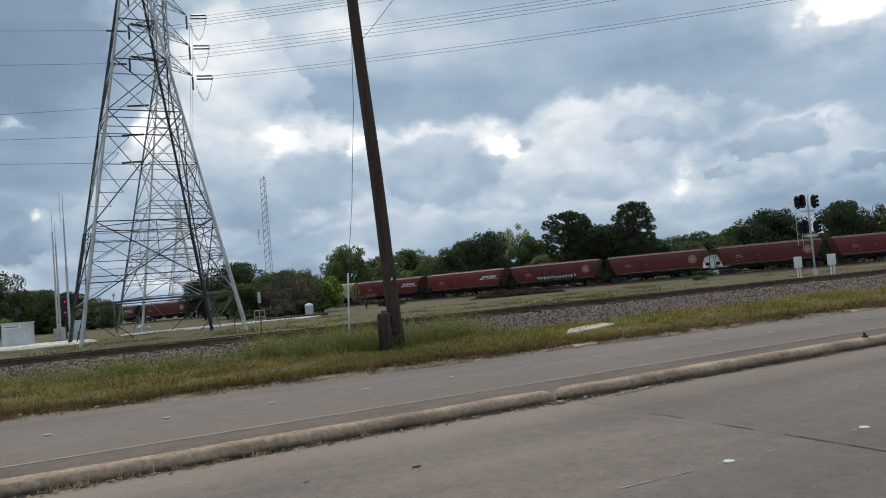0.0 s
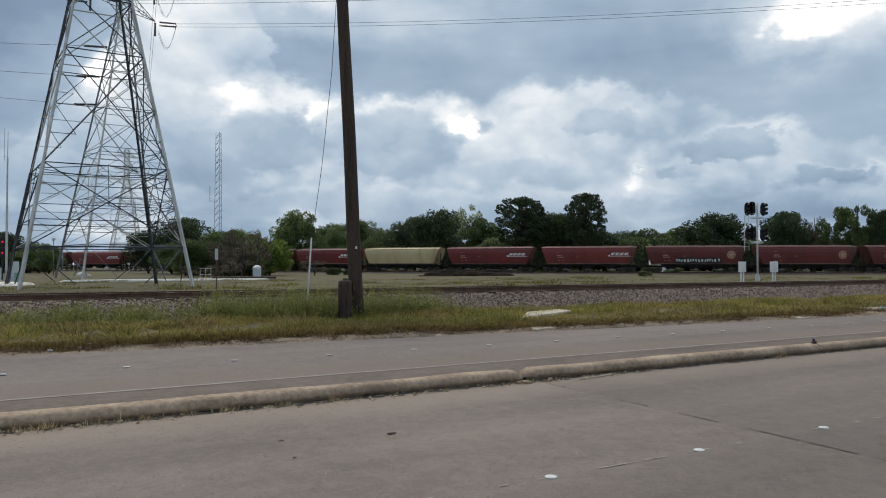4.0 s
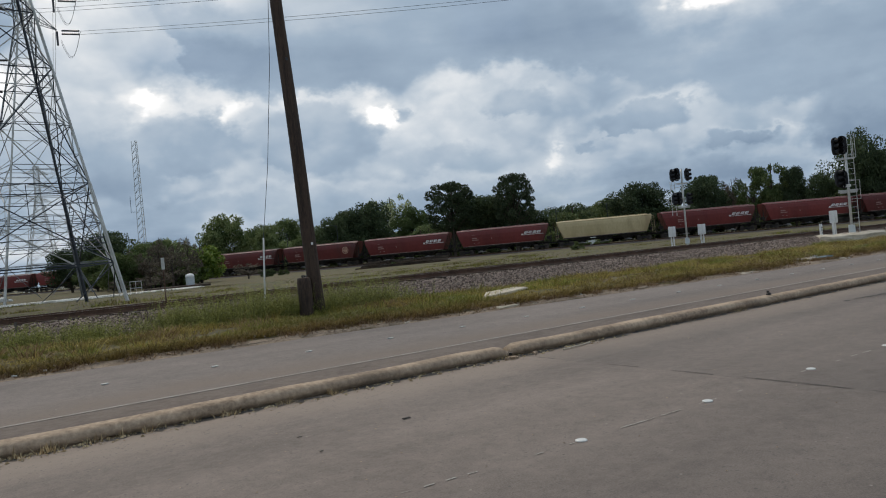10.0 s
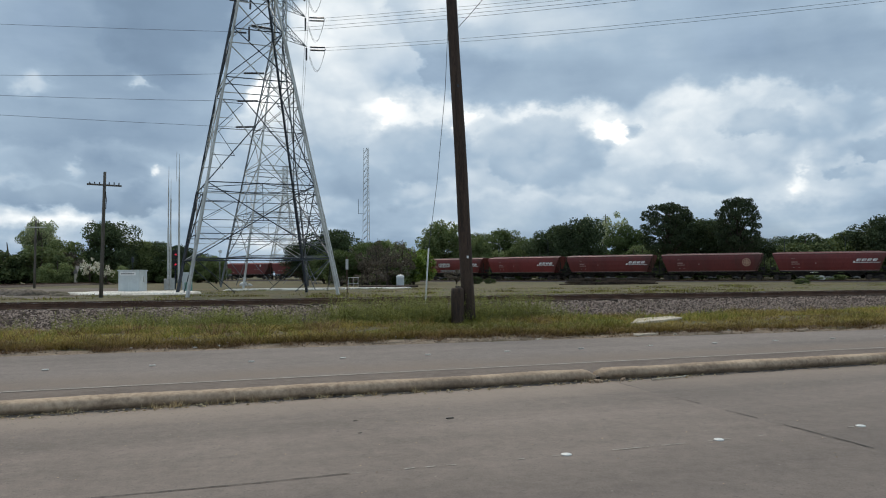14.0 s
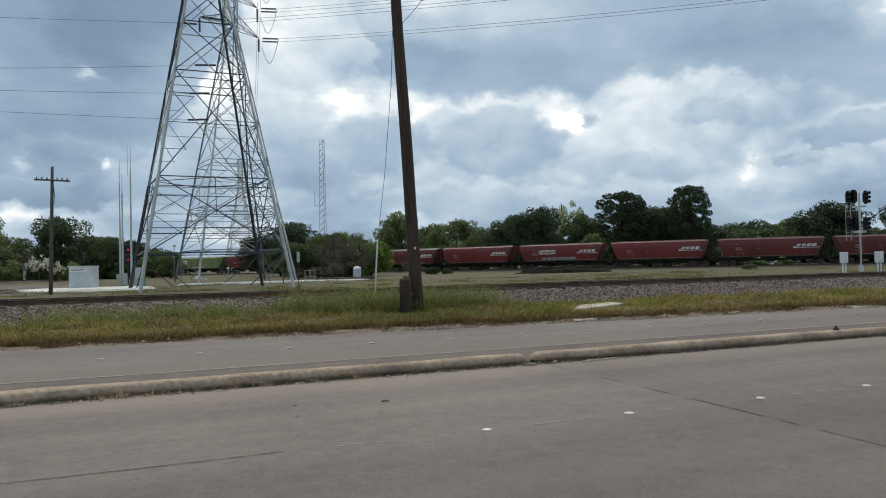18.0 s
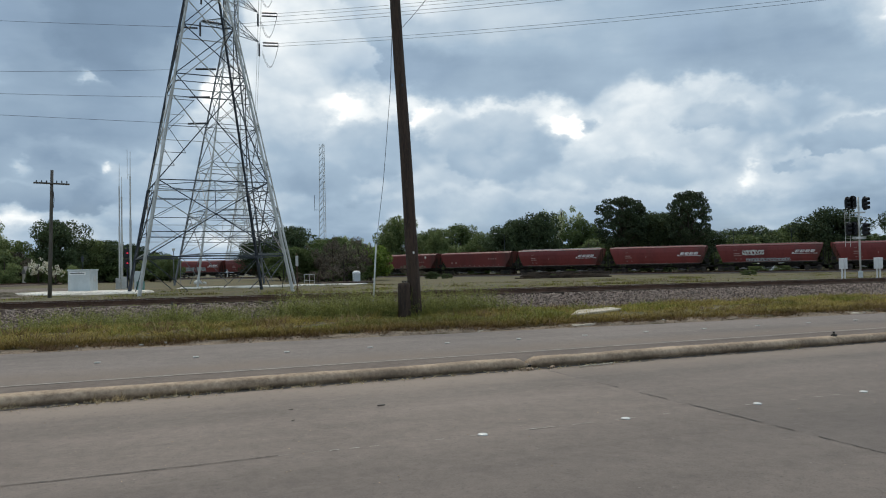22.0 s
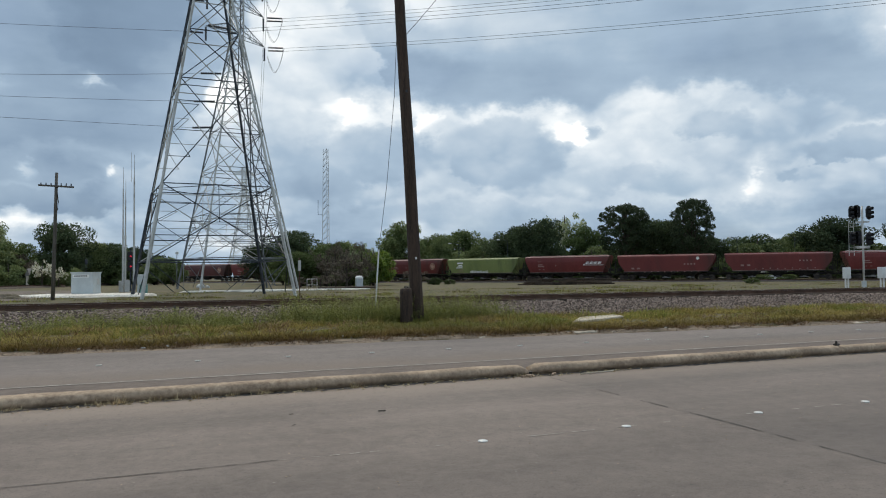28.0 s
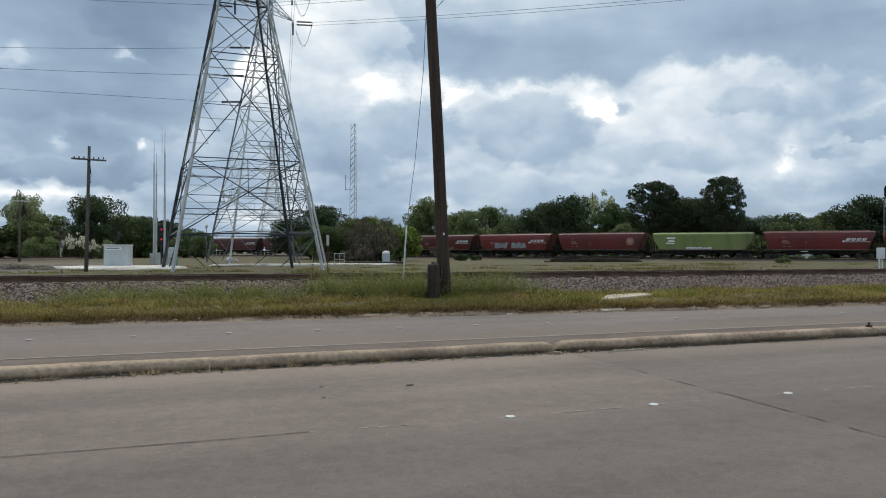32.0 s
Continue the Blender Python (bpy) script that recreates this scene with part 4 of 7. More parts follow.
def mesh_parts():
    """The meshes that all cars share."""
    P = {}
    P["round"] = part("body", car_body(ROUND, 1.15), "car_red")
    P["flat"] = part("body", car_body(FLAT, 1.5, 3.3), "car_green")
    bm = bmesh.new()
    box(bm, (0, 0, 4.60), (15.6, 0.9, 0.10), bevel=0.03)
    for i in range(-7, 8):
        box(bm, (i * 1.05, 0, 4.66), (0.12, 1.0, 0.05))
    P["trough"] = part("roof_hatch", bm, "car_roof")
    bm = bmesh.new()
    for y in (-1.38, 1.38):
        box(bm, (0, y, 4.36), (16.4, 0.10, 0.07))
    P["eave"] = part("eave_rail", bm, "car_roof")
    bm = bmesh.new()
    for y in (-1.5, 1.5):
        box(bm, (0, y, 1.40), (14.6, 0.09, 0.17), bevel=0.015)
    P["sill"] = part("side_sill", bm, "car_under")
    bm = bmesh.new()
    box(bm, (0, -1.47, 1.535), (14.6, 0.14, 0.07), bevel=0.01)
    P["ledge"] = part("side_ledge", bm, "car_dust")
    bm = bmesh.new()
    box(bm, (0, 0, 0.40), (1.15, 2.3, 0.16), bevel=0.02)
    box(bm, (0, -1.2, 0.50), (0.5, 0.12, 0.22), bevel=0.02)
    P["gate"] = part("hopper_gate", bm, "car_gate")
    bm = bmesh.new()
    box(bm, (0, 0, 0.98), (17.2, 0.45, 0.36), bevel=0.02)
    P["centre"] = part("centre_sill", bm, "car_under")
    bm = bmesh.new()
    top, bot = [(-1.75, -1.4), (1.75, -1.4), (1.75, 1.4), (-1.75, 1.4)], [(-0.45, -0.55), (0.45, -0.55), (0.45, 0.55), (-0.45, 0.55)]
    v = [bm.verts.new((x, y, 1.48)) for x, y in top] + [bm.verts.new((x, y, 0.5)) for x, y in bot]
    for f in ((3, 2, 1, 0), (4, 5, 6, 7), (0, 1, 5, 4), (1, 2, 6, 5), (2, 3, 7, 6), (3, 0, 4, 7)):
        bm.faces.new([v[i] for i in f])
    P["hopper"] = part("hopper", bm, "car_under")
    bm = bmesh.new()
    for y in (-1.0, 1.0):
        box(bm, (0, y, 0.52), (2.0, 0.14, 0.20), bevel=0.03)
        box(bm, (0, y, 0.40), (0.75, 0.18, 0.36), bevel=0.03)
    box(bm, (0, 0, 0.55), (0.36, 2.1, 0.26), bevel=0.03)
    P["truck"] = part("truck", bm, "car_under")
    bm = bmesh.new()
    for y in (-0.75, 0.75):
        bmesh.ops.create_cone(bm, cap_ends=True, segments=20, radius1=0.457, radius2=0.445, depth=0.12, matrix=Matrix.Translation((0, y, 0.457)) @ Matrix.Rotation(math.pi / 2, 4, "X"))
    beam(bm, (0, -0.95, 0.457), (0, 0.95, 0.457), 0.16, n=8)
    P["wheel"] = part("wheelset", bm, "wheel")
    bm = bmesh.new()
    box(bm, (8.78, 0, 0.92), (0.75, 0.22, 0.24), bevel=0.04)
    box(bm, (9.05, 0.02, 0.92), (0.22, 0.34, 0.30), bevel=0.05)
    P["coupler"] = part("coupler", bm, "car_under")
    bm = bmesh.new()
    box(bm, (8.15, 0, 1.22), (1.3, 2.9, 0.10), bevel=0.015)
    P["platform"] = part("end_platform", bm, "car_under")
    bm = bmesh.new()
    box(bm, (8.72, 0, 2.35), (0.08, 0.09, 2.2))
    beam(bm, (8.7, 0, 1.3), (7.7, 0, 2.6), 0.07)
    P["end_post"] = part("end_post", bm, "car_under")
    bm = bmesh.new()
    box(bm, (8.3, 0.2, 1.9), (0.7, 0.5, 0.5), bevel=0.05)
    P["tank"] = part("brake_tank", bm, "car_under")
    bm = bmesh.new()
    for x in (8.3, 8.72):
        box(bm, (x, -1.52, 2.75), (0.035, 0.035, 3.1))
    for i in range(8):
        box(bm, (8.51, -1.52, 1.35 + i * 0.40), (0.42, 0.03, 0.03))
    P["ladder"] = part("ladder", bm, "car_under")
    bm = bmesh.new()
    for i in range(4):
        x = 4.4 + i * 0.78
        for dz in (-0.16, 0.0, 0.16):
            bar(bm, x + dz * 0.5, 3.2 + dz, 0.66 - 0.6 * abs(dz), 0.10, 0.5)
        bar(bm, x - 0.22, 3.2, 0.16, 0.44, 0.5)
    bar(bm, 5.55, 2.80, 3.9, 0.07, 0.3)
    bar(bm, 3.7, 2.92, 0.3, 0.2, 0.8)
    P["logo"] = part("emblem", bm, "white_mark")
    bm = bmesh.new()
    bar(bm, -5.1, 2.95, 0.95, 0.17)
    bar(bm, -4.95, 2.62, 1.25, 0.15)
    bar(bm, -5.3, 3.55, 0.55, 0.06)
    bar(bm, -5.2, 2.05, 0.28, 0.10)
    bar(bm, -4.4, 2.05, 0.28, 0.10)
    bar(bm, -1.9, 2.75, 0.16, 0.22)
    P["marks"] = part("lettering", bm, "faded_mark")
    bm = bmesh.new()
    bmesh.ops.create_circle(bm, cap_ends=False, segments=28, radius=0.68, matrix=Matrix.Translation((5.9, SIDE, 3.0)) @ Matrix.Rotation(math.pi / 2, 4, "X"))
    ring = list(bm.edges)
    g = bmesh.ops.extrude_edge_only(bm, edges=ring)["geom"]
    c = Vector((5.9, SIDE, 3.0))
    for v in g:
        if isinstance(v, bmesh.types.BMVert):
            v.co = c + (v.co - c) * 0.84
    bar(bm, 5.9, 3.0, 0.17, 1.05)
    bar(bm, 5.65, 3.0, 0.16, 0.75)
    bar(bm, 6.15, 3.0, 0.16, 0.75)
    bar(bm, 5.9, 3.0, 1.05, 0.15, y=SIDE - 0.013)
    P["seal"] = part("emblem", bm, "seal")
    bm = bmesh.new()
    for i in range(4):
        bar(bm, 3.4 + i * 0.55, 3.1, 0.26, 0.24)
    for i in range(9):
        bar(bm, -3.5 + i * 1.15, 1.75 + 0.05 * (i % 3), 0.2, 0.14)
    bar(bm, -5.6, 2.4, 0.5, 0.3)
    bar(bm, -4.6, 2.4, 0.5, 0.3)
    P["dots"] = part("lettering", bm, "faded_mark")
    bm = bmesh.new()
    bmesh.ops.create_circle(bm, cap_ends=True, segments=16, radius=0.28, matrix=Matrix.Translation((5.6, SIDE, 3.75)) @ Matrix.Rotation(math.pi / 2, 4, "X"))
    P["disc"] = part("emblem", bm, "white_mark")
    # green car: white block emblem and side posts
    bm = bmesh.new()
    y = -1.575
    bar(bm, -5.2, 3.55, 1.5, 0.30, 0.3, y=y)
    bar(bm, -5.3, 3.05, 0.75, 0.34, 1.2, y=y)
    bar(bm, -4.9, 3.05, 0.6, 0.34, -1.0, y=y)
    bar(bm, -5.35, 2.62, 1.5, 0.22, 0.3, y=y)
    P["block"] = part("emblem", bm, "white_mark")
    bm = bmesh.new()
    for dz in (0, 0.22, 0.44):
        bar(bm, -5.1, 1.75 + dz, 1.5, 0.06, y=y)
    P["lines"] = part("lettering", bm, "faded_mark")
    bm = bmesh.new()
    for x in (-2.6, 0.2, 3.0, 5.5):
        box(bm, (x, -1.56, 2.8), (0.10, 0.06, 2.6))
    for x in (-7.9, -7.4, 7.4, 7.9):
        beam(bm, (x, -1.45, 1.3), (x, -1.45, 4.2), 0.09)
    P["posts"] = part("side_post", bm, "car_green")
    return P


def spray(seed, x0, x1, z0, h, mat_out, mat_in, y, parent):
    """Spray-painted shapes that cannot be read: leaning blocks with an outline."""
    rnd = random.Random(seed)
    outer, inner = bmesh.new(), bmesh.new()
    x = x0
    while x < x1:
        w = rnd.uniform(0.35, 0.62)
        l = rnd.uniform(-0.4, 0.4)
        hh = h * rnd.uniform(0.75, 1.1)
        bar(outer, x + w / 2, z0, w, hh, l, y=y)
        bar(inner, x + w / 2 + 0.02, z0 + rnd.uniform(-0.06, 0.06), w * 0.45, hh * 0.5, l + rnd.uniform(-0.5, 0.5), y=y - 0.014)
        if rnd.random() < 0.5:
            bar(outer, x + w * 0.5, z0 + hh * 0.5, w * 0.6, 0.12, rnd.uniform(-1, 1), y=y - 0.004)
        x += w * rnd.uniform(0.85, 1.1)
    part("graffiti", outer, mat_out, parent, "sprayed lettering shapes")["kind"] = "stuff"
    part("graffiti", inner, mat_in, parent)["kind"] = "stuff"


P = mesh_parts()
KINDS = {-5: "seal", -4: "seal", -3: "seal tag", -2: "logo", -1: "logo", 0: "tan", 1: "logo", 2: "logo", 3: "seal", 4: "logo", 5: "logo", 6: "logo spray", 7: "logo",
         8: "logo clean", 9: "dots", 10: "disc", 11: "logo", 12: "green", 13: "seal", 14: "logo blocks", 15: "logo", 17: "seal", 20: "seal", -8: "logo", -6: "seal"}
BROWN = {-5, -4, -3, 3, 13, 9, 10, 4, -8, 15, 16, 17, 18, 19, 20, 21, 22, 23, 24, 25}
LABELS = {"logo": "red covered hopper car with a faded white emblem", "seal": "dark red hopper car with a round ochre emblem", "tan": "dusty tan covered hopper car without an emblem",
          "green": "green covered hopper car with a white block emblem", "dots": "plain dark red hopper car with small pale lettering", "disc": "plain dark red hopper car with one small white disc"}
CARS = []
for idx in range(-10, 26):
    kind = KINDS.get(idx, "logo")
    k0 = kind.split()[0]
    car = empty("hopper_car", car_pose(idx, 0))
    label = LABELS[k0] + (" and sprayed graffiti" if k0 != kind and kind != "logo clean" else "")
    tagged(car, label, "freight car", "cars of the freight train")
    # rearmost cars take the darkest red: shade painted into the body colour
    paint = "car_maroon" if idx > 16 else "car_green" if k0 == "green" else "car_tan" if k0 == "tan" else "car_brown" if idx in BROWN else "car_red"
    b = again(P["flat" if k0 in ("green", "dots", "disc") else "round"], car)
    b.material_slots[0].link = "OBJECT"
    b.material_slots[0].material = M[paint]
    for key in ("sill", "centre", "ledge"):
        again(P[key], car)
    t = again(P["trough"], car)
    e = again(P["eave"], car)
    if k0 in ("green", "dots", "disc", "tan"):
        for o in (t, e):
            o.material_slots[0].link = "OBJECT"
            o.material_slots[0].material = M[paint]
        if k0 != "tan":
            t.matrix_basis = e.matrix_basis = Matrix.Translation((0, 0, -0.09))
    if kind == "logo clean":
        for o in (t, e):
            o.material_slots[0].link = "OBJECT"
            o.material_slots[0].material = M["concrete_pale"]
    for x in (-4.1, 0, 4.1):
        again(P["hopper"], car, Matrix.Translation((x, 0, 0)))
        again(P["gate"], car, Matrix.Translation((x, 0, 0)))
    for x in (-6.9, 6.9):
        tr = again(P["truck"], car, Matrix.Translation((x, 0, 0)))
        for dx in (-0.89, 0.89):
            again(P["wheel"], tr, Matrix.Translation((dx, 0, 0)))
    for turn in (0, math.pi):
        m = Matrix.Rotation(turn, 4, "Z")
        again(P["coupler"], car, m)
        again(P["platform"], car, m)
        again(P["tank"], car, m)
        for y in (-1.35, 1.35):
            again(P["end_post"], car, m @ Matrix.Translation((0, y, 0)))
        if turn:
            m = Matrix.Diagonal((-1, 1, 1, 1))
        lad = again(P["ladder"], car, m)
        if k0 in ("green", "tan"):
            lad.material_slots[0].link = "OBJECT"
            lad.material_slots[0].material = M[paint]
    if k0 == "logo":
        again(P["logo"], car)["label"] = "slanted white emblem"
        again(P["marks"], car)["kind"] = "stuff"
    elif k0 == "seal":
        again(P["seal"], car)["label"] = "round ochre emblem"
        again(P["marks"], car)["kind"] = "stuff"
    elif k0 == "dots":
        again(P["dots"], car)["kind"] = "stuff"
    elif k0 == "disc":
        again(P["disc"], car)["label"] = "small white disc"
        again(P["dots"], car, Matrix.Translation((0, 0, -0.35)))["kind"] = "stuff"
    elif k0 == "green":
        again(P["block"], car)["label"] = "white block emblem"
        again(P["lines"], car)["kind"] = "stuff"
        again(P["posts"], car)
        spray(3, -2.6, 1.2, 1.75, 0.35, "white_mark", "car_green", -1.59, car)
    if kind == "seal tag":
        spray(8, -3.4, 4.0, 2.05, 1.05, "black_spray", "concrete_pale", SIDE - 0.016, car)
    elif kind == "logo spray":
        spray(9, -4.2, -1.0, 3.1, 0.9, "concrete_pale", "car_brown", SIDE - 0.016, car)
        spray(10, -3.6, 3.0, 1.85, 0.5, "teal_spray", "car_brown", SIDE - 0.016, car)
    elif kind == "logo blocks":
        spray(12, -4.4, -1.4, 2.3, 1.1, "teal_spray", "teal_spray", SIDE - 0.016, car)
        spray(13, -0.4, 2.6, 2.3, 1.1, "teal_spray", "teal_spray", SIDE - 0.016, car)
    CARS.append((idx, car))
for o in P.values():
    bpy.data.objects.remove(o)


# ---- lattice towers ----
def tower_half(z, base, bend, neck):
    """Half the width of the tower at height z."""
    return (base + (neck - base) * z / bend) / 2 if z < bend else neck / 2


def lattice_tower(m, base, bend, neck, height, levels, leg, brace, arms=(), arm_turn=0.0, light="steel_light", label="", dark="steel_dark"):
    tw = empty("lattice_tower", m)
    tagged(tw, label, "power pylon")
    hw = lambda z: tower_half(z, base, bend, neck)
    corner = lambda k, z: Vector((hw(z) * (1 if k in (1, 2) else -1), hw(z) * (1 if k >= 2 else -1), z))
    for k in range(4):
        bm = bmesh.new()
        zs = [-0.3, levels[2], bend, height]
        for (a, b), f in zip(zip(zs, zs[1:]), (1.0, 0.75, 0.6)):
            beam(bm, corner(k, a), corner(k, b), leg * f)
        # front legs painted in the lit steel tone, back legs in the shaded one
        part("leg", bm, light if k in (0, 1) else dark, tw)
    for i, (a, b) in enumerate(zip(levels, levels[1:])):
        for k in range(4):
            p, q = k, (k + 1) % 4
            A, B, C, D = corner(p, a), corner(q, a), corner(p, b), corner(q, b)
            bm = bmesh.new()
            big = b - a > 5
            if i:
                beam(bm, A, D, brace)
                beam(bm, B, C, brace)
            else:
                beam(bm, C, A.lerp(B, 0.3) + Vector((0, 0, 0.3)), brace * 0.8)
                beam(bm, D, B.lerp(A, 0.3) + Vector((0, 0, 0.3)), brace * 0.8)
            beam(bm, C, D, brace)
            if big:
                # redundant members
                X = (A + D) / 2 * 0.5 + (B + C) / 2 * 0.5
                for P1, P2 in ((A, C), (B, D)):
                    beam(bm, (P1 + P2) / 2, X, brace * 0.65)
                    beam(bm, P1.lerp(P2, 0.25), P1.lerp(X, 0.5), brace * 0.6)
                    beam(bm, P1.lerp(P2, 0.75), P2.lerp(X, 0.5), brace * 0.6)
                    beam(bm, P1.lerp(P2, 0.5), P1.lerp(X, 0.5), brace * 0.6)
                    beam(bm, P1.lerp(P2, 0.5), P2.lerp(X, 0.5), brace * 0.6)
                if i % 2 == 1:
                    beam(bm, X, (C + D) / 2, brace * 0.6)
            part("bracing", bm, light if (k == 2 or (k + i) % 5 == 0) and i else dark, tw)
    # belts of horizontals round the tower
    for z in (levels[1] + (levels[2] - levels[1]) * 0.32, levels[2] - 0.75, levels[3] - 0.6):
        for k in range(4):
            bm = bmesh.new()
            beam(bm, corner(k, z), corner((k + 1) % 4, z), brace * 0.8)
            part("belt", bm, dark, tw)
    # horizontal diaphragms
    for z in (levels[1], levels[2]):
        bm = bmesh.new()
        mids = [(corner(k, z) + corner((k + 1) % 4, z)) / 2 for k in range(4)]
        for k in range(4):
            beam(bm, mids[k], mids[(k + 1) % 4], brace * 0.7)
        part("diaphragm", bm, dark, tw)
    ca, sa = math.cos(arm_turn), math.sin(arm_turn)
    for z, reach in arms:
        for sgn in (-1, 1):
            bm = bmesh.new()
            tip = Vector((sgn * reach * ca, sgn * reach * sa, z))
            w = neck / 2
            for sd in (-1, 1):
                r0 = Vector((sgn * w * ca - sd * w * sa * 0.9, sgn * w * sa + sd * w * ca * 0.9, 0))
                lo, hi = r0 + Vector((0, 0, z + 0.15)), r0 + Vector((0, 0, z + 1.7))
                beam(bm, lo, tip, brace * 0.9)
                beam(bm, hi, tip, brace * 0.9)
                for f in (0.3, 0.6):
                    beam(bm, lo.lerp(tip, f), hi.lerp(tip, f), brace * 0.5)
                    beam(bm, lo.lerp(tip, f), hi.lerp(tip, f - 0.3), brace * 0.5)
            part("cross_arm", bm, dark, tw)
    return tw


def insulator_string(p, q, n, r, parent_m=None):
    """A string of ribbed discs from p to q."""
    p, q = Vector(p), Vector(q)
    pts, rs = [], []
    for i in range(n):
        for f, rr in ((0.1, 0.8), (0.4, 1.0), (0.6, 1.0), (0.9, 0.8)):
            pts.append(p.lerp(q, (i + f) / n))
            rs.append(r * rr)
    ob = part("insulator", tube(pts, rs, 7), "insulator")
    return tagged(ob, "dark ribbed insulator string on the pylon", "insulator", "pylon insulators")


T1 = (7.95, 66.8)
LV1 = [0, 2.9, 8.8, 17.4, 21.6, 25.0, 27.6, 29.8]
lattice_tower(Matrix.Translation((*T1, 0.05)) @ Matrix.Rotation(radians(2), 4, "Z"), 11.4, 30.0, 1.1, 33.0, LV1, 0.20, 0.072,
              label="tall galvanized lattice power pylon with four spread legs")
T2 = (15.5, 104.0)
ARMS = ((33.3, 5.4), (37.4, 5.2), (41.5, 5.0))
LV2 = [0, 4.0, 9.5, 15.5, 20.5, 24.8, 28.2, 30.6, 32.4, 34.1, 35.8, 37.5, 39.2, 41.0, 43.2]
# shaded members painted paler here, for the haze of distance
lattice_tower(Matrix.Translation((*T2, 0.05)) @ Matrix.Rotation(radians(8), 4, "Z"), 12.3, 32.4, 1.5, 43.2, LV2, 0.20, 0.075, ARMS, radians(30), dark="steel_mid",
              label="slender lattice power pylon with cross arms and insulators")
T3 = (47.0, 300.0)
# pale steel throughout: distance haze painted into the far pylon
lattice_tower(Matrix.Translation((*T3, 0.0)), 12.3, 32.4, 1.6, 43.2, LV2, 0.30, 0.12, ((30.9, 5.4), (35.9, 5.2), (40.5, 5.0)), radians(30), label="distant grey lattice power pylon in line with others", dark="steel_light")


def wire(name, pts_a, pts_b, sag, r, n=24, label="sagging power line wire", cat="power line"):
    a, b = Vector(pts_a), Vector(pts_b)
    pts = [a.lerp(b, i / n) - Vector((0, 0, 4 * sag * (i / n) * (1 - i / n))) for i in range(n + 1)]
    return tagged(part(name, tube(pts, r, 5), "wire"), label, cat, "pylon wires")


at = radians(38)
for z, reach in ARMS:
    tip = Vector((T2[0] + reach * math.cos(at), T2[1] + reach * math.sin(at), z))
    out = Vector((0.97, -0.24, 0.0))
    for dz in (0.0, -0.42):
        insulator_string(tip + out * 0.5 + Vector((0, 0, dz)), tip + out * 2.6 + Vector((0, 0, dz)), 9, 0.13)
        e0 = tip + out * 2.7 + Vector((0, 0, dz))
        wire("power_line", e0, e0 + Vector((140, -130, 3)), 4.0, 0.022)
    insulator_string(tip + Vector((0, 0, -0.1)), tip + Vector((0, 0, -1.9)), 8, 0.14)
    for k in (0, 0.18):
        a = tip + out * 2.7
        loop = [a + Vector((-2.3 * f - k * 0.4, 0, -3.2 * math.sin(math.pi * min(1, f * 0.95)) * 0.9 - 0.9 * f - k)) for f in [i / 12 for i in range(13)]]
        tagged(part("jumper_wire", tube(loop, 0.022, 5), "wire"), "jumper loop hanging under the cross arm", "power line", "pylon wires")
    tl = Vector((T2[0] - reach * math.cos(at), T2[1] - reach * math.sin(at), z))
    insulator_string(tl + Vector((0, 0, -0.1)), tl + Vector((0, 0, -1.9)), 8, 0.14)
    insulator_string(tl + Vector((-0.3, 0, -0.9)), tl + Vector((-2.6, 0.1, -0.95)), 9, 0.13)
    insulator_string(tl + Vector((0.3, 0.2, 0.2)), tl + Vector((3.2, 1.6, 0.4)), 9, 0.16)
    wire("power_line", tl + Vector((-2.6, 0.1, -0.95)), tl + Vector((-160, 25, 2)), 2.0, 0.022)
    for dz in (0.2, -0.22):
        wire("power_line", tl + Vector((3.2, 1.6, dz + 0.2)), tl + Vector((143, -128, dz + 3)), 4.0, 0.022)
for z, x, sag, up in ((27.7, -2.2, 4.4, 2.5), (24.05, -3.0, 2.4, 2.5), (20.7, -3.2, 1.0, 3.7)):
    a = Vector((T2[0] + x, T2[1] - 2.2, z))
    insulator_string(a, a + Vector((-2.6, -0.2, -0.25)), 9, 0.14)
    wire("power_line", a + Vector((-2.6, -0.2, -0.25)), a + Vector((-150, 10, up)), sag, 0.022)
for dx in (0.0, 0.35):
    wire("power_line", (T2[0] + 4.3 + dx, T2[1] + 3.2, 40.5), (T3[0] + 4 + dx, T3[1], 39), 7.0, 0.025)

# ---- small lattice mast ----
mast = empty("radio_mast", Matrix.Translation((39.6, 150.0, 0.0)) @ Matrix.Rotation(0.3, 4, "Z") @ Matrix.Diagonal((1.43, 1.43, 1.43, 1)))
tagged(mast, "thin pale lattice radio mast behind the pylon", "radio mast")
MH = 18.8
mc = lambda k, z: Vector(((0.62 - 0.012 * z) * math.cos(2.094 * k + 0.2), (0.62 - 0.012 * z) * math.sin(2.094 * k + 0.2), z))
for k in range(3):
    bm = bmesh.new()
    beam(bm, mc(k, -0.1), mc(k, MH), 0.07, n=6)
    part("mast_leg", bm, "steel_light", mast)
for k in range(3):
    bm = bmesh.new()
    for i in range(22):
        z0, z1 = MH * i / 22, MH * (i + 1) / 22
        a, b = (k, (k + 1) % 3) if k else ((k + 1) % 3, k)
        beam(bm, mc(a, z0), mc(b, z1), 0.035)
    part("mast_bracing", bm, "steel_light" if k else "steel_dark", mast)
bm = bmesh.new()
beam(bm, (-0.55, 0, 9.6), (-1.3, 0, 9.6), 0.04)
beam(bm, (-1.3, 0, 9.5), (-1.3, 0, 11.6), 0.04)
part("side_antenna", bm, "steel_dark", mast)

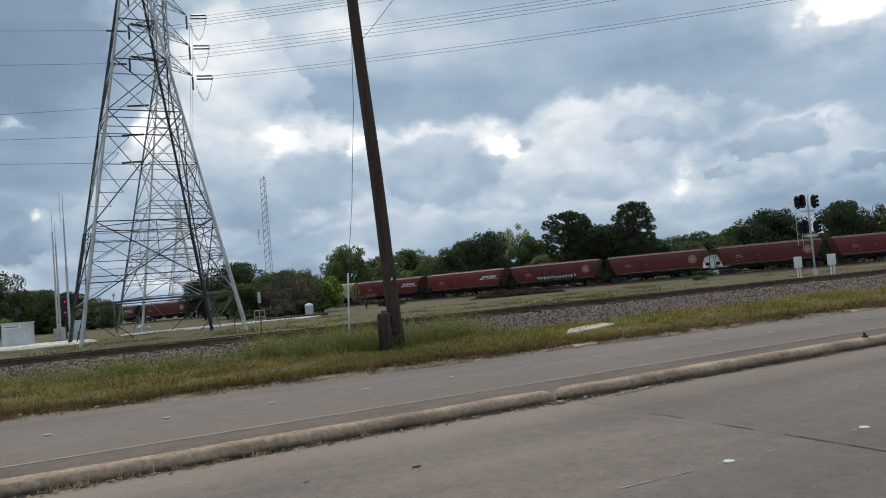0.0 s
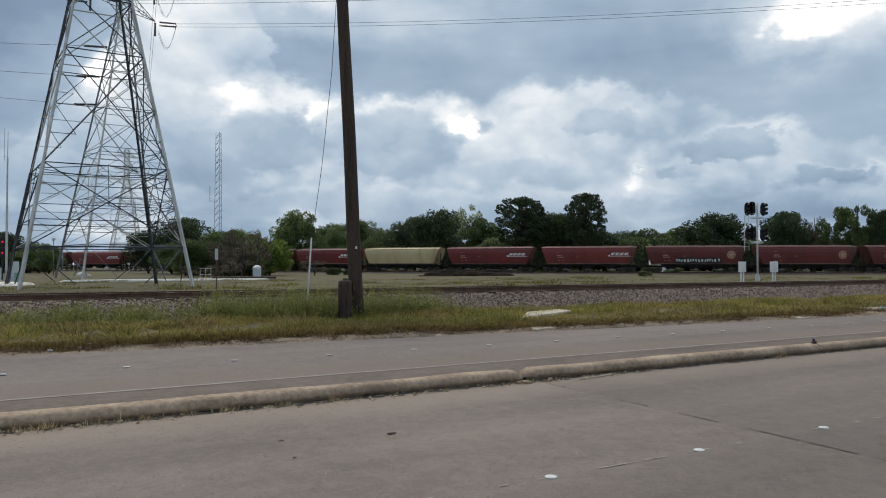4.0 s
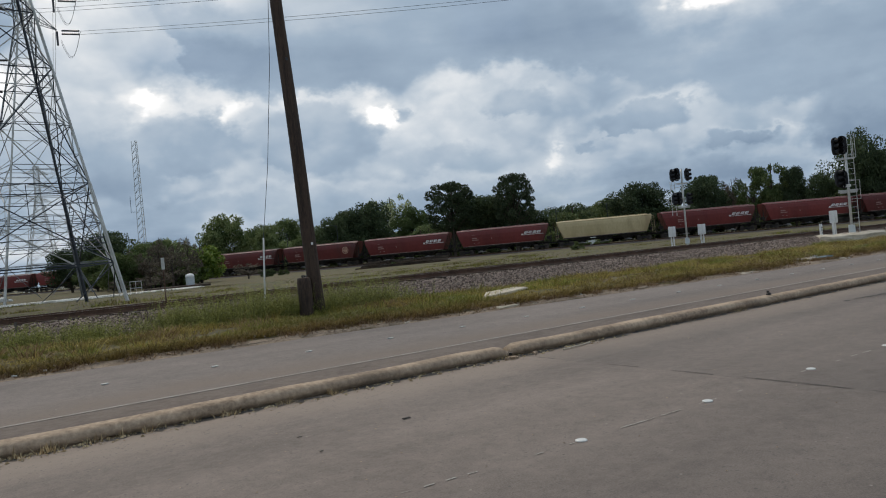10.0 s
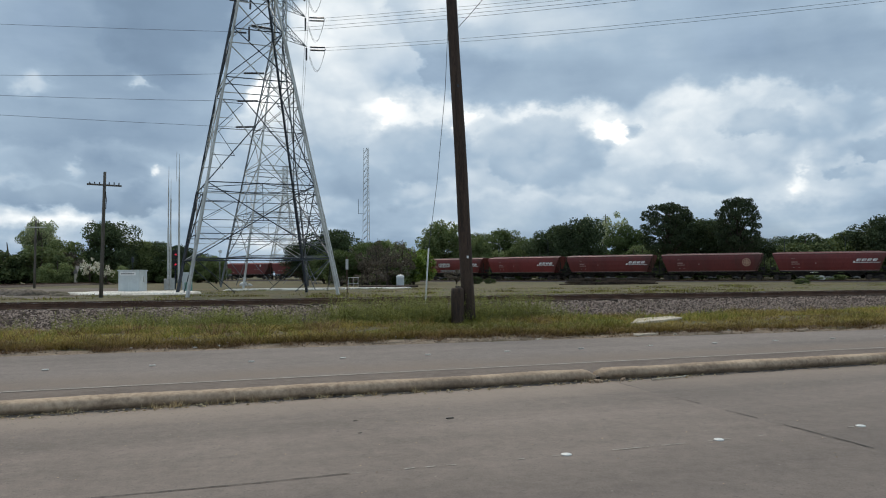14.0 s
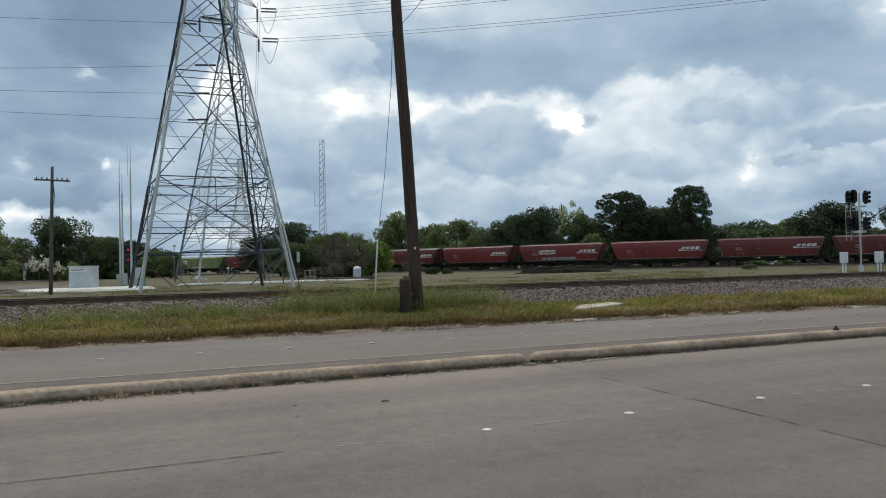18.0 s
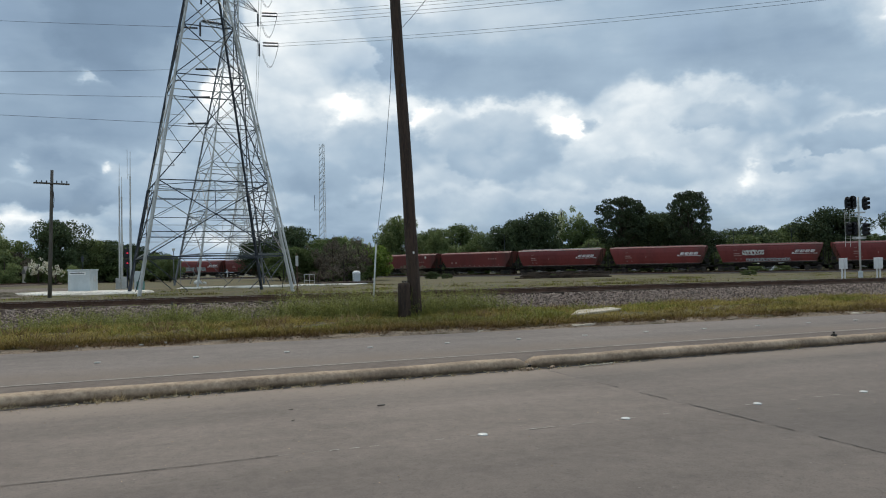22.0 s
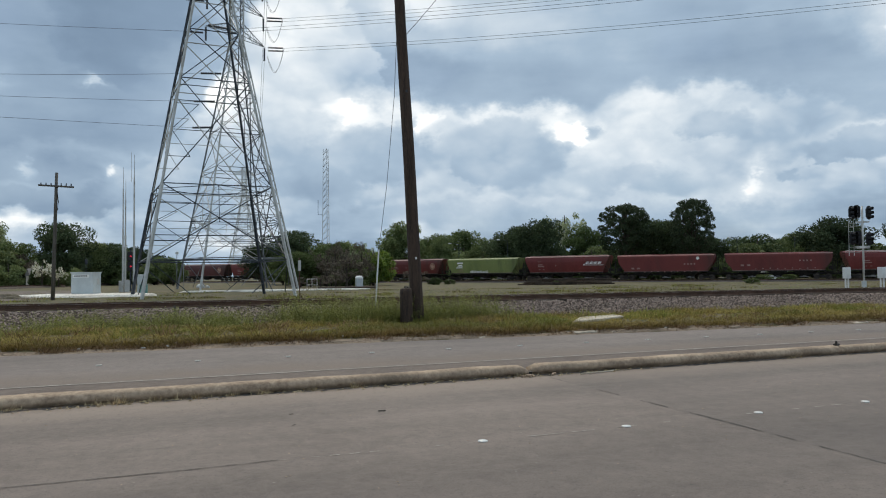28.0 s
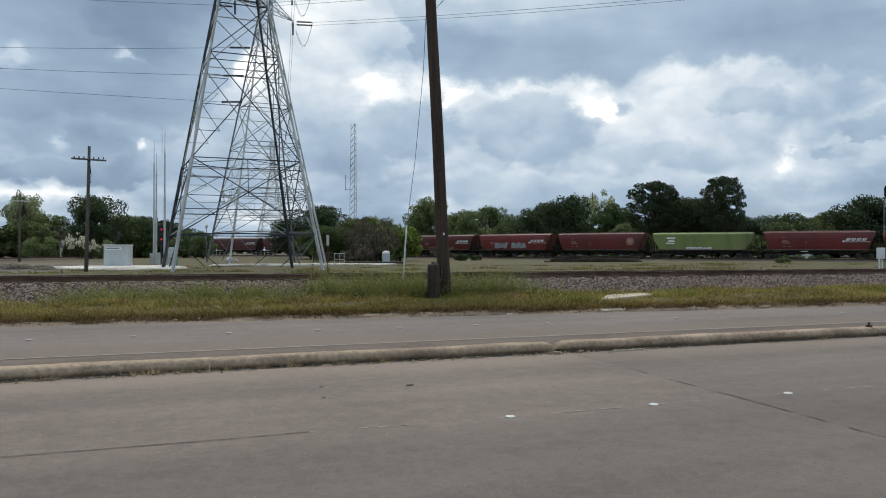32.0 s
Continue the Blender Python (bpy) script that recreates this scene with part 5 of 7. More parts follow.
# ---- wooden poles ----
def lean_pole():
    pole = empty("utility_pole", Matrix.Translation((8.31, 20.5, 0.22)))
    tagged(pole, "leaning dark creosoted wooden utility pole in the verge", "utility pole")
    pts = [Vector((-0.052 * z - 0.0002 * z * z, 0.02 * math.sin(z), z)) for z in [-0.3 + i * 0.62 for i in range(19)]]
    rs = [0.185 - 0.0042 * p.z for p in pts]
    part("pole_shaft", tube(pts, rs, 18), "pole_wood", pole, smooth=True)
    for z in (1.9, 4.3, 6.6):
        bm = bmesh.new()
        box(bm, (-0.052 * z - 0.02, -0.18 + 0.003 * z, z), (0.05, 0.02, 0.07), bevel=0.004)
        part("pole_tag", bm, "white_paint" if z < 2 else "steel_dark", pole)
    bm = bmesh.new()
    for z in (9.6, 10.4):
        box(bm, (-0.55, -0.2, z), (0.12, 0.08, 0.10), bevel=0.01)
    part("bracket", bm, "steel_dark", pole)
    return pole


lean_pole()
stub = empty("pole_stub", Matrix.Translation((7.94, 20.42, 0.2)))
tagged(stub, "short cut-off dark wooden stub beside the pole", "wooden post")
pts = [(-0.02 * z, 0, z) for z in (-0.2, 0.2, 0.6, 0.95, 1.06, 1.08)]
part("post_shaft", tube(pts, [0.19, 0.185, 0.18, 0.175, 0.165, 0.13], 16), "pole_wood", stub, smooth=True)
for a, b in (((-0.05, -0.02), 0.04), ((0.06, 0.05), 0.03)):
    bm = bmesh.new()
    box(bm, (*a, 1.10), (0.06, 0.05, b * 2), turn=0.4, bevel=0.008)
    part("splinter", bm, "grey_wood", stub)
guard = part("guy_guard", tube([(7.585, 22.3, 0.1), (7.66, 22.3, 1.0), (7.755, 22.3, 2.42)], [0.024, 0.026, 0.024], 8), "concrete_pale", smooth=True)
tagged(guard, "pale thin plastic guard on the guy wire", "guy guard")
tagged(part("guy_wire", tube([(7.755, 22.3, 2.4), (7.88, 21.9, 4.3), (7.96, 21.4, 6.9), (7.86, 20.7, 9.9)], 0.008, 5), "wire"), "thin steel guy wire of the pole", "guy wire")
tagged(part("service_wire", tube([(7.93, 20.38, 8.4), (8.15, 19.9, 8.7), (8.7, 18.6, 9.55), (10.4, 15.0, 12.2)], 0.008, 5), "wire"), "thin wire leaving the pole upward", "service wire")

far_pole = empty("utility_pole", Matrix.Translation((-3.5, 63.0, 0.0)))
tagged(far_pole, "old wooden telegraph pole with one crossarm", "utility pole")
part("pole_shaft", tube([(0.02 * z, 0, z) for z in (-0.2, 3, 6, 9.35)], [0.15, 0.137, 0.122, 0.105], 10), "grey_wood", far_pole, smooth=True)
bm = bmesh.new()
box(bm, (0.17, -0.12, 8.35), (2.35, 0.10, 0.12), m=Matrix.Translation((0.17, -0.14, 8.35)) @ Matrix.Rotation(0.03, 4, "Y"))
part("crossarm", bm, "grey_wood", far_pole)
for i in range(7):
    bm = bmesh.new()
    bmesh.ops.create_cone(bm, cap_ends=True, segments=8, radius1=0.05, radius2=0.035, depth=0.16, matrix=Matrix.Translation((-0.82 + i * 0.33, -0.14, 8.49)))
    part("pin_insulator", bm, "insulator", far_pole)
part("cable_loop", tube([(0.25, -0.16, 7.9), (0.32, -0.2, 7.2), (0.28, -0.17, 6.6)], 0.03, 5), "black_paint", far_pole)

old_pole = empty("utility_pole", Matrix.Translation((-14.6, 115.0, 0.0)))
tagged(old_pole, "grey telegraph pole standing among the trees", "utility pole")
part("pole_shaft", tube([(0.01 * z, 0, z) for z in (-0.2, 3, 6, 9.0)], [0.16, 0.15, 0.135, 0.12], 10), "grey_wood", old_pole, smooth=True)
bm = bmesh.new()
box(bm, (0.08, -0.14, 8.1), (2.6, 0.10, 0.12))
part("crossarm", bm, "concrete_pale", old_pole)

# ---- signals ----
def signal(name, m, heads, height, label, back):
    s = empty(name, m)
    tagged(s, label, "railway signal")
    part("signal_mast", tube([(0, 0, -0.2), (0, 0, height)], 0.075, 10), "steel_light", s, smooth=True)
    bm = bmesh.new()
    box(bm, (0, 0, 0.22), (0.36, 0.34, 0.5), bevel=0.03)
    part("base_case", bm, "cabinet", s)
    for j, (hx, hz, turn, w) in enumerate(heads):
        R = Matrix.Translation((hx, -0.1, hz)) @ Matrix.Rotation(turn, 4, "Z")
        bm = bmesh.new()
        # rounded backboard
        pts = [(math.cos(a) * w, math.sin(a) * w + (0.29 if math.sin(a) > 0 else -0.29)) for a in [i * math.pi / 10 for i in range(20)]]
        fr = [bm.verts.new((x, -0.03, z)) for x, z in pts]
        bk = [bm.verts.new((x, 0.03, z)) for x, z in pts]
        bm.faces.new(fr)
        bm.faces.new(bk[::-1])
        for i in range(20):
            bm.faces.new((fr[i], bk[i], bk[(i + 1) % 20], fr[(i + 1) % 20]))
        bmesh.ops.transform(bm, matrix=R, verts=bm.verts)
        hd = part("signal_head", bm, "black_paint", s)
        for dz in (0.34, 0.0, -0.34):
            bm = bmesh.new()
            bmesh.ops.create_cone(bm, cap_ends=False, segments=14, radius1=0.14, radius2=0.125, depth=0.36, matrix=R @ Matrix.Translation((0, -0.2, dz)) @ Matrix.Rotation(math.pi / 2, 4, "X"))
            bmesh.ops.create_cone(bm, cap_ends=True, segments=12, radius1=0.115, radius2=0.115, depth=0.05, matrix=R @ Matrix.Translation((0, -0.05, dz)) @ Matrix.Rotation(math.pi / 2, 4, "X"))
            part("hood", bm, "black_paint", hd)
        bm = bmesh.new()
        box(bm, (0, 0, 0), (0.34, 0.3, 0.8), m=R @ Matrix.Translation((0, 0.2, 0)) @ Matrix.Diagonal((0.34, 0.3, 0.8, 1)), bevel=0.0)
        part("lamp_case", bm, "black_paint", hd)
    for z in sorted({round(h[1], 1) for h in heads}):
        bm = bmesh.new()
        beam(bm, (-0.55, 0, z - 0.75), (0.5, 0, z - 0.75), 0.07)
        beam(bm, (-0.5, 0.3, z - 0.75), (0.45, 0.3, z - 0.75), 0.05)
        box(bm, (0, 0.15, z - 0.8), (0.9, 0.45, 0.03))
        part("bracket", bm, "steel_light", s)
    bm = bmesh.new()
    for x in (back, back + 0.36):
        beam(bm, (x, 0.25, 0.0 if back > 0 else height - 4.0), (x, 0.25, height - (0.1 if back > 0 else 1.0)), 0.04)
    for i in range(0 if back > 0 else int((height - 3.8) / 0.33), int((height - 1.0) / 0.33)):
        beam(bm, (back, 0.25, 0.2 + i * 0.33), (back + 0.36, 0.25, 0.2 + i * 0.33), 0.025)
    part("ladder", bm, "steel_light", s)
    bm = bmesh.new()
    if back > 0:
        # cage round the ladder: a low box rail and tall hoops behind the top heads
        for z in (2.0, 2.55, 3.1):
            beam(bm, (back, 0.0, z), (0.62, 0.0, z), 0.03)
            beam(bm, (0.62, 0.0, z), (0.62, 0.5, z), 0.03)
        beam(bm, (0.62, 0.0, 2.0), (0.62, 0.0, 3.1), 0.03)
        for x in (0.14, 0.34, 0.54):
            beam(bm, (x, 0.1, height - 1.3), (x, 0.1, height + 0.12), 0.035)
        for z in (height - 1.1, height - 0.5, height + 0.1):
            beam(bm, (0.14, 0.1, z), (0.54, 0.1, z), 0.03)
    else:
        for z in (height - 0.9, height - 1.6):
            beam(bm, (-0.9, -0.25, z), (-0.9, 0.5, z), 0.03)
            beam(bm, (-0.9, -0.25, z), (0.3, -0.25, z), 0.03)
        beam(bm, (-0.9, -0.25, height - 1.62), (-0.9, -0.25, height - 0.88), 0.03)
    part("guard_rail", bm, "steel_light", s)
    bm = bmesh.new()
    box(bm, (-0.05, -0.16, height * 0.49), (0.4, 0.03, 0.16))
    part("number_plate", bm, "white_paint", s)
    return s


def case_on_post(p, size, label):
    c = empty("signal_case", Matrix.Translation(p))
    tagged(c, label, "signal cabinet", "signal cases")
    bm = bmesh.new()
    box(bm, (0, 0, 0.72 + size[2] / 2), size, bevel=0.03)
    part("case_body", bm, "white_paint", c)
    bm = bmesh.new()
    box(bm, (0, -size[1] / 2 - 0.012, 0.72 + size[2] / 2), (size[0] * 0.8, 0.02, size[2] * 0.85), bevel=0.006)
    part("case_door", bm, "white_paint", c)
    for x in (-size[0] * 0.35, size[0] * 0.35):
        bm = bmesh.new()
        box(bm, (x, 0, 0.3), (0.09, 0.09, 0.95))
        part("case_leg", bm, "white_paint", c)


S1 = (56.15, 44.15)
sturn = radians(-50)
signal("signal", Matrix.Translation((*S1, 0.4)) @ Matrix.Rotation(sturn, 4, "Z"), [(-0.40, 6.05, radians(-12), 0.28), (-0.78, 6.0, radians(48), 0.27), (0.46, 5.95, radians(50), 0.27), (-0.36, 3.95, radians(-12), 0.28), (-0.74, 3.92, radians(48), 0.26), (0.42, 3.85, radians(45), 0.25)], 6.5,
       "silver railway signal mast with six black lamp heads", -1.0)
case_on_post((S1[0] - 1.2, S1[1] - 0.9 + 1.5, 0.35), (0.45, 0.45, 0.9), "white signal case on a short post by the mast")
case_on_post((S1[0] + 0.85, S1[1] - 0.95, 0.35), (0.5, 0.45, 0.9), "white signal case on a short post by the mast")
S2 = (46.2, 25.25)
signal("signal", Matrix.Translation((*S2, 0.55)) @ Matrix.Rotation(radians(-62), 4, "Z"), [(-0.14, 5.25, radians(-8), 0.27), (-0.50, 5.22, radians(42), 0.26), (-0.22, 3.2, radians(-8), 0.25), (-0.46, 3.3, radians(50), 0.25)], 5.75,
       "silver railway signal mast with ladder and black lamp heads", 0.06)
case_on_post((S2[0] - 0.2, S2[1] + 0.95, 0.5), (0.34, 0.34, 0.75), "white signal case on posts beside the mast")
bm = bmesh.new()
box(bm, (45.2, 24.9, 0.28), (3.5, 1.7, 0.5), turn=radians(-55), bevel=0.2)
bmesh.ops.subdivide_edges(bm, edges=bm.edges[:], cuts=5, use_grid_fill=True)
for v in bm.verts:
    n = noise.noise_vector(v.co * 1.3) * 0.22 + noise.noise_vector(v.co * 4.0) * 0.09
    v.co += Vector((n.x, n.y, n.z * 0.6))
tagged(part("concrete_pad", bm, "slab_concrete"), "pale stone and concrete footing at the signal", "concrete pad")
bm = bmesh.new()
box(bm, (45.2, 26.6, 0.74), (0.16, 0.14, 1.0), bevel=0.03)
post = part("marker_post", bm, "white_paint")
tagged(post, "short white marker post with dark figures by the track", "marker post")
bm = bmesh.new()
for z in (0.70, 0.86, 1.02):
    box(bm, (45.163, 26.524, z), (0.07, 0.012, 0.10))
part("lettering", bm, "black_paint", post)

# ---- things beyond the track ----
def hut():
    c = empty("equipment_hut", Matrix.Translation((-1.75, 80.5, 0.1)) @ Matrix.Rotation(radians(-22), 4, "Z") @ Matrix.Diagonal((0.88, 0.88, 0.93, 1)))
    tagged(c, "silver metal railway equipment hut with sign", "equipment hut")
    bm = bmesh.new()
    box(bm, (0, 0, 1.1), (2.3, 2.0, 2.1), bevel=0.02)
    part("hut_body", bm, "cabinet", c)
    bm = bmesh.new()
    box(bm, (0, 0, 2.20), (2.46, 2.16, 0.12), bevel=0.03)
    part("hut_roof", bm, "cabinet", c)
    bm = bmesh.new()
    box(bm, (-0.45, -1.02, 1.05), (0.9, 0.03, 1.8), bevel=0.008)
    part("hut_door", bm, "cabinet", c)
    bm = bmesh.new()
    box(bm, (-0.12, -1.03, 1.86), (1.7, 0.03, 0.30))
    part("hut_sign", bm, "white_paint", c)
    bm = bmesh.new()
    for i in range(8):
        box(bm, (-0.78 + i * 0.18, -1.052, 1.87), (0.14, 0.012, 0.10))
    part("sign_lettering", bm, "black_paint", c)
    bm = bmesh.new()
    box(bm, (1.17, 0.2, 1.3), (0.05, 0.5, 0.6), bevel=0.01)
    part("hut_vent", bm, "steel_light", c)
    bm = bmesh.new()
    beam(bm, (-0.2, 0.4, 2.2), (-0.2, 0.4, 3.7), 0.06, n=8)
    box(bm, (-0.2, 0.4, 3.3), (0.22, 0.22, 0.5), bevel=0.03)
    part("hut_antenna", bm, "steel_dark", c)


hut()


def patch(name, cx, cy, w, d, z, mat, label, cat, seed, kind="structure"):
    """A low irregular patch of stone or concrete."""
    vs = [(cx, cy, z)]
    n = 40
    for i in range(n):
        a = 2 * math.pi * i / n
        r = 1 + 0.30 * noise.noise(Vector((math.cos(a) * 2.2, math.sin(a) * 2.2, seed))) + 0.12 * noise.noise(Vector((math.cos(a) * 7, math.sin(a) * 7, seed)))
        vs.append((cx + w / 2 * r * math.cos(a), cy + d / 2 * r * math.sin(a), z - 0.005))
    for i in range(n):
        x, y, _ = vs[1 + i]
        vs.append((cx + (x - cx) * 1.06, cy + (y - cy) * 1.06, -0.06))
    fs = [(0, 1 + i, 1 + (i + 1) % n) for i in range(n)] + [(1 + i, 1 + n + i, 1 + n + (i + 1) % n, 1 + (i + 1) % n) for i in range(n)]
    return tagged(part(name, (vs, [], fs), mat), label, cat, kind=kind)


patch("dirt_patch", -9.0, 88.0, 15.0, 46.0, 0.12, "dirt", "bare brown dirt between the tracks", "dirt", 7)
for x, y, w, d, h in ((-9.2, 70.5, 3.6, 1.6, 0.55), (-7.6, 72.0, 2.6, 1.4, 0.45), (-10.8, 73.0, 3.0, 1.6, 0.6), (-6.6, 67.0, 2.4, 1.0, 0.3)):
    bm = bmesh.new()
    bmesh.ops.create_uvsphere(bm, u_segments=24, v_segments=12, radius=1.0, matrix=Matrix.Translation((x, y, 0.0)) @ Matrix.Diagonal((w / 2, d / 2, h, 1)))
    for v in bm.verts:
        v.co.z += 0.3 * h * noise.noise(v.co * 1.7)
    tagged(part("dirt_mound", bm, "dirt", smooth=True), "low mound of brown earth with dead scrub", "dirt mound", "dirt mounds")
patch("dirt_patch", 62.0, 42.5, 34.0, 13.0, 0.11, "dirt", "bare brown gravelly dirt round the signals", "dirt", 12)
patch("gravel_pad", -1.5, 75.5, 11.0, 12.0, 0.20, "white_stone", "white crushed limestone pad round the hut", "gravel pad", 1)
patch("gravel_pad", 18.0, 86.0, 20.0, 4.0, 0.20, "white_stone", "strip of white crushed stone behind the pylon", "gravel pad", 4)
bm = bmesh.new()
box(bm, (26.0, 88.5, 0.25), (6.5, 2.6, 0.22), bevel=0.03)
lamp = empty("street_lamp", Matrix.Translation((10.8, 140.0, 0.0)))
tagged(lamp, "slim grey street lamp with a white head", "street lamp")
part("lamp_post", tube([(0, 0, -0.1), (0, 0, 5.6)], [0.09, 0.06], 8), "steel_mid", lamp, smooth=True)
bx = bmesh.new()
box(bx, (0, -0.1, 5.8), (0.5, 0.7, 0.45), bevel=0.1)
part("lamp_head", bx, "white_paint", lamp)
for sx, sy, sw, sh in ((12.6, 119.0, 1.3, 0.8), (13.6, 119.4, 0.7, 0.45)):
    bx = bmesh.new()
    bmesh.ops.create_icosphere(bx, subdivisions=2, radius=1.0, matrix=Matrix.Translation((sx, sy, sh * 0.3)) @ Matrix.Diagonal((sw / 2, sw / 2.4, sh * 0.6, 1)))
    for v in bx.verts:
        v.co += noise.noise_vector(v.co * 2.5) * 0.1
    tagged(part("boulder", bx, "concrete_pale"), "white boulder on the ground behind the pylon", "boulder", "boulders")
tagged(part("timber_crossing", bm, "tie"), "low dark timber platform on the ground", "timber platform")


def antenna(x, y, h, r, seed):
    a = empty("antenna_pole", Matrix.Translation((x, y, 0.05)))
    tagged(a, "thin tall grey antenna pole", "antenna pole", "antenna poles")
    part("lower_tube", tube([(0, 0, -0.1), (0, 0, h * 0.5)], r, 8), "steel_light", a)
    part("upper_tube", tube([(0, 0, h * 0.5), (0, 0, h * 0.82)], r * 0.7, 8), "steel_light", a)
    part("whip", tube([(0, 0, h * 0.82), (0.02, 0, h)], [r * 0.4, r * 0.2], 6), "steel_light", a)
    if seed == 2:
        bm = bmesh.new()
        beam(bm, (-0.3, 0, h * 0.8), (-0.3, 0, h * 1.02), 0.04)
        beam(bm, (-0.3, 0, h * 0.83), (0, 0, h * 0.83), 0.03)
        part("side_whip", bm, "steel_light", a)


antenna(1.64, 95.0, 14.2, 0.10, 0)
antenna(1.90, 95.6, 12.8, 0.11, 1)
antenna(2.80, 95.0, 15.6, 0.12, 2)
for x, z in ((1.45, 1.2), (2.1, 1.3)):
    bm = bmesh.new()
    box(bm, (x, 94.6, 0.05 + z / 2), (0.5, 0.45, z + 0.1), bevel=0.03)
    tagged(part("junction_box", bm, "steel_light"), "grey metal junction box at the antenna poles", "junction box")
for p, s in (((3.45, 92.0), (0.75, 0.6, 2.0)), ((3.2, 78.0), (0.7, 0.6, 1.0))):
    bm = bmesh.new()
    box(bm, (*p, s[2] / 2), s, bevel=0.04)
    tagged(part("utility_box", bm, "cabinet" if s[2] > 1.5 else "green_box"), "pale metal utility cabinet" if s[2] > 1.5 else "green metal utility box by the pylon", "utility box")
rs = empty("signal", Matrix.Translation((2.57, 100.0, 0.05)))
tagged(rs, "distant railway signal showing two red lamps", "railway signal")
part("signal_mast", tube([(0, 0.2, 0), (0, 0.2, 5.0)], 0.09, 8), "steel_dark", rs)
for z in (4.15, 2.95):
    bm = bmesh.new()
    box(bm, (0, 0, z), (0.72, 0.12, 1.05), bevel=0.05)
    hd = part("signal_head", bm, "black_paint", rs)
    bm = bmesh.new()
    bmesh.ops.create_uvsphere(bm, u_segments=12, v_segments=8, radius=0.10, matrix=Matrix.Translation((0, -0.09, z)) @ Matrix.Diagonal((1, 0.4, 1, 1)))
    part("lamp", bm, "red_lamp", hd, "glowing red lamp")

c = empty("relay_box", Matrix.Translation((27.9, 90.0, 0.05)))
tagged(c, "small pale cabinet with a rounded white lid", "relay cabinet")
bm = bmesh.new()
box(bm, (0, 0, 0.65), (0.8, 0.7, 1.25), bevel=0.05)
part("case_body", bm, "cabinet", c)
bm = bmesh.new()
bmesh.ops.create_uvsphere(bm, u_segments=14, v_segments=8, radius=1, matrix=Matrix.Translation((0, 0, 1.3)) @ Matrix.Diagonal((0.5, 0.45, 0.3, 1)))
part("lid", bm, "white_paint", c, smooth=True)
sg = empty("track_sign", Matrix.Translation((6.40, 26.9, 0.15)))
tagged(sg, "small grey sign on a thin rusty post", "sign post")
part("sign_post", tube([(0, 0, -0.1), (-0.02, 0, 2.12)], 0.02, 6), "rail", sg)
bm = bmesh.new()
box(bm, (-0.02, -0.03, 1.86), (0.10, 0.02, 0.36), bevel=0.006)
part("sign_plate", bm, "steel_light", sg)
bm = bmesh.new()
beam(bm, (2.3, 26.9, 0.1), (2.26, 26.9, 0.72), 0.07)
tagged(part("stake", bm, "grey_wood"), "short weathered stake in the ballast", "stake")

# pipe frame and pile of ties
rack = empty("pipe_rack", Matrix.Translation((24.2, 98.5, 0.0)))
tagged(rack, "low pale metal pipe frame beside the bushes", "pipe frame")
for x in (-0.65, 0.0, 0.65):
    bm = bmesh.new()
    beam(bm, (x, 0, 0), (x, 0, 1.3), 0.07, n=8)
    part("upright", bm, "steel_light", rack)
for z in (0.5, 1.27):
    bm = bmesh.new()
    beam(bm, (-0.7, 0, z), (0.7, 0, z), 0.07, n=8)
    part("crossbar", bm, "steel_light", rack)
bm = bmesh.new()
box(bm, (0, 0, 0), (2.6, 0.23, 0.18), bevel=0.012)
rnd = random.Random(7)
lying = part("old_tie", bm, "tie")
tagged(lying, "discarded dark railway tie on the grass", "railway tie", "discarded ties")
for i in range(64):
    x = rnd.uniform(55.5, 68.5)
    layer = rnd.choice((0, 0, 1, 1, 2, 3, 4))
    m = Matrix.Translation((x, 99.2 - 0.18 * (x - 55) + rnd.uniform(-0.5, 0.5), 0.14 + 0.19 * layer)) @ Matrix.Rotation(rnd.uniform(-0.3, 0.3) - 0.15, 4, "Z") @ Matrix.Rotation(rnd.uniform(-0.03, 0.03), 4, "Y")
    if i:
        tagged(again(lying, None, m), lying["label"], lying["category"], lying["group"])
    else:
        lying.matrix_world = m
bm = bmesh.new()
vs = [(12.2, 18.6), (13.4, 18.82), (14.3, 19.1), (14.2, 19.55), (12.95, 19.4)]
lo = [bm.verts.new((x, y, 0.23 + 0.02 * (x - 12.15) + 0.06 * (y - 18.35))) for x, y in vs]
hi = [bm.verts.new((x, y, 0.30 + 0.02 * (x - 12.15) + 0.06 * (y - 18.35))) for x, y in vs]
bm.faces.new(hi)
bm.faces.new(lo[::-1])
for i in range(5):
    bm.faces.new((lo[i], lo[(i + 1) % 5], hi[(i + 1) % 5], hi[i]))
bmesh.ops.bevel(bm, geom=bm.edges[:], offset=0.02, segments=1, affect="EDGES")
tagged(part("broken_slab", bm, "slab_concrete"), "pale broken concrete slab lying in the grass", "concrete slab")
bm = bmesh.new()
bmesh.ops.create_grid(bm, x_segments=10, y_segments=5, size=0.5, matrix=Matrix.Translation((25.05, 16.25, 0.26)) @ Matrix.Diagonal((0.9, 0.6, 1, 1)))
for v in bm.verts:
    v.co.z += 0.07 * noise.noise(v.co * 4) + 0.05
r = bmesh.ops.extrude_face_region(bm, geom=bm.faces[:])
bmesh.ops.translate(bm, vec=(0, 0, -0.04), verts=[v for v in r["geom"] if isinstance(v, bmesh.types.BMVert)])
tagged(part("plastic_litter", bm, "teal_litter"), "crumpled teal plastic scrap at the road's edge", "litter")
bm = bmesh.new()
box(bm, (24.2, 16.25, 0.26), (0.75, 0.5, 0.14), turn=radians(12), bevel=0.04)
for v in bm.verts:
    v.co += noise.noise_vector(v.co * 5.0) * 0.05
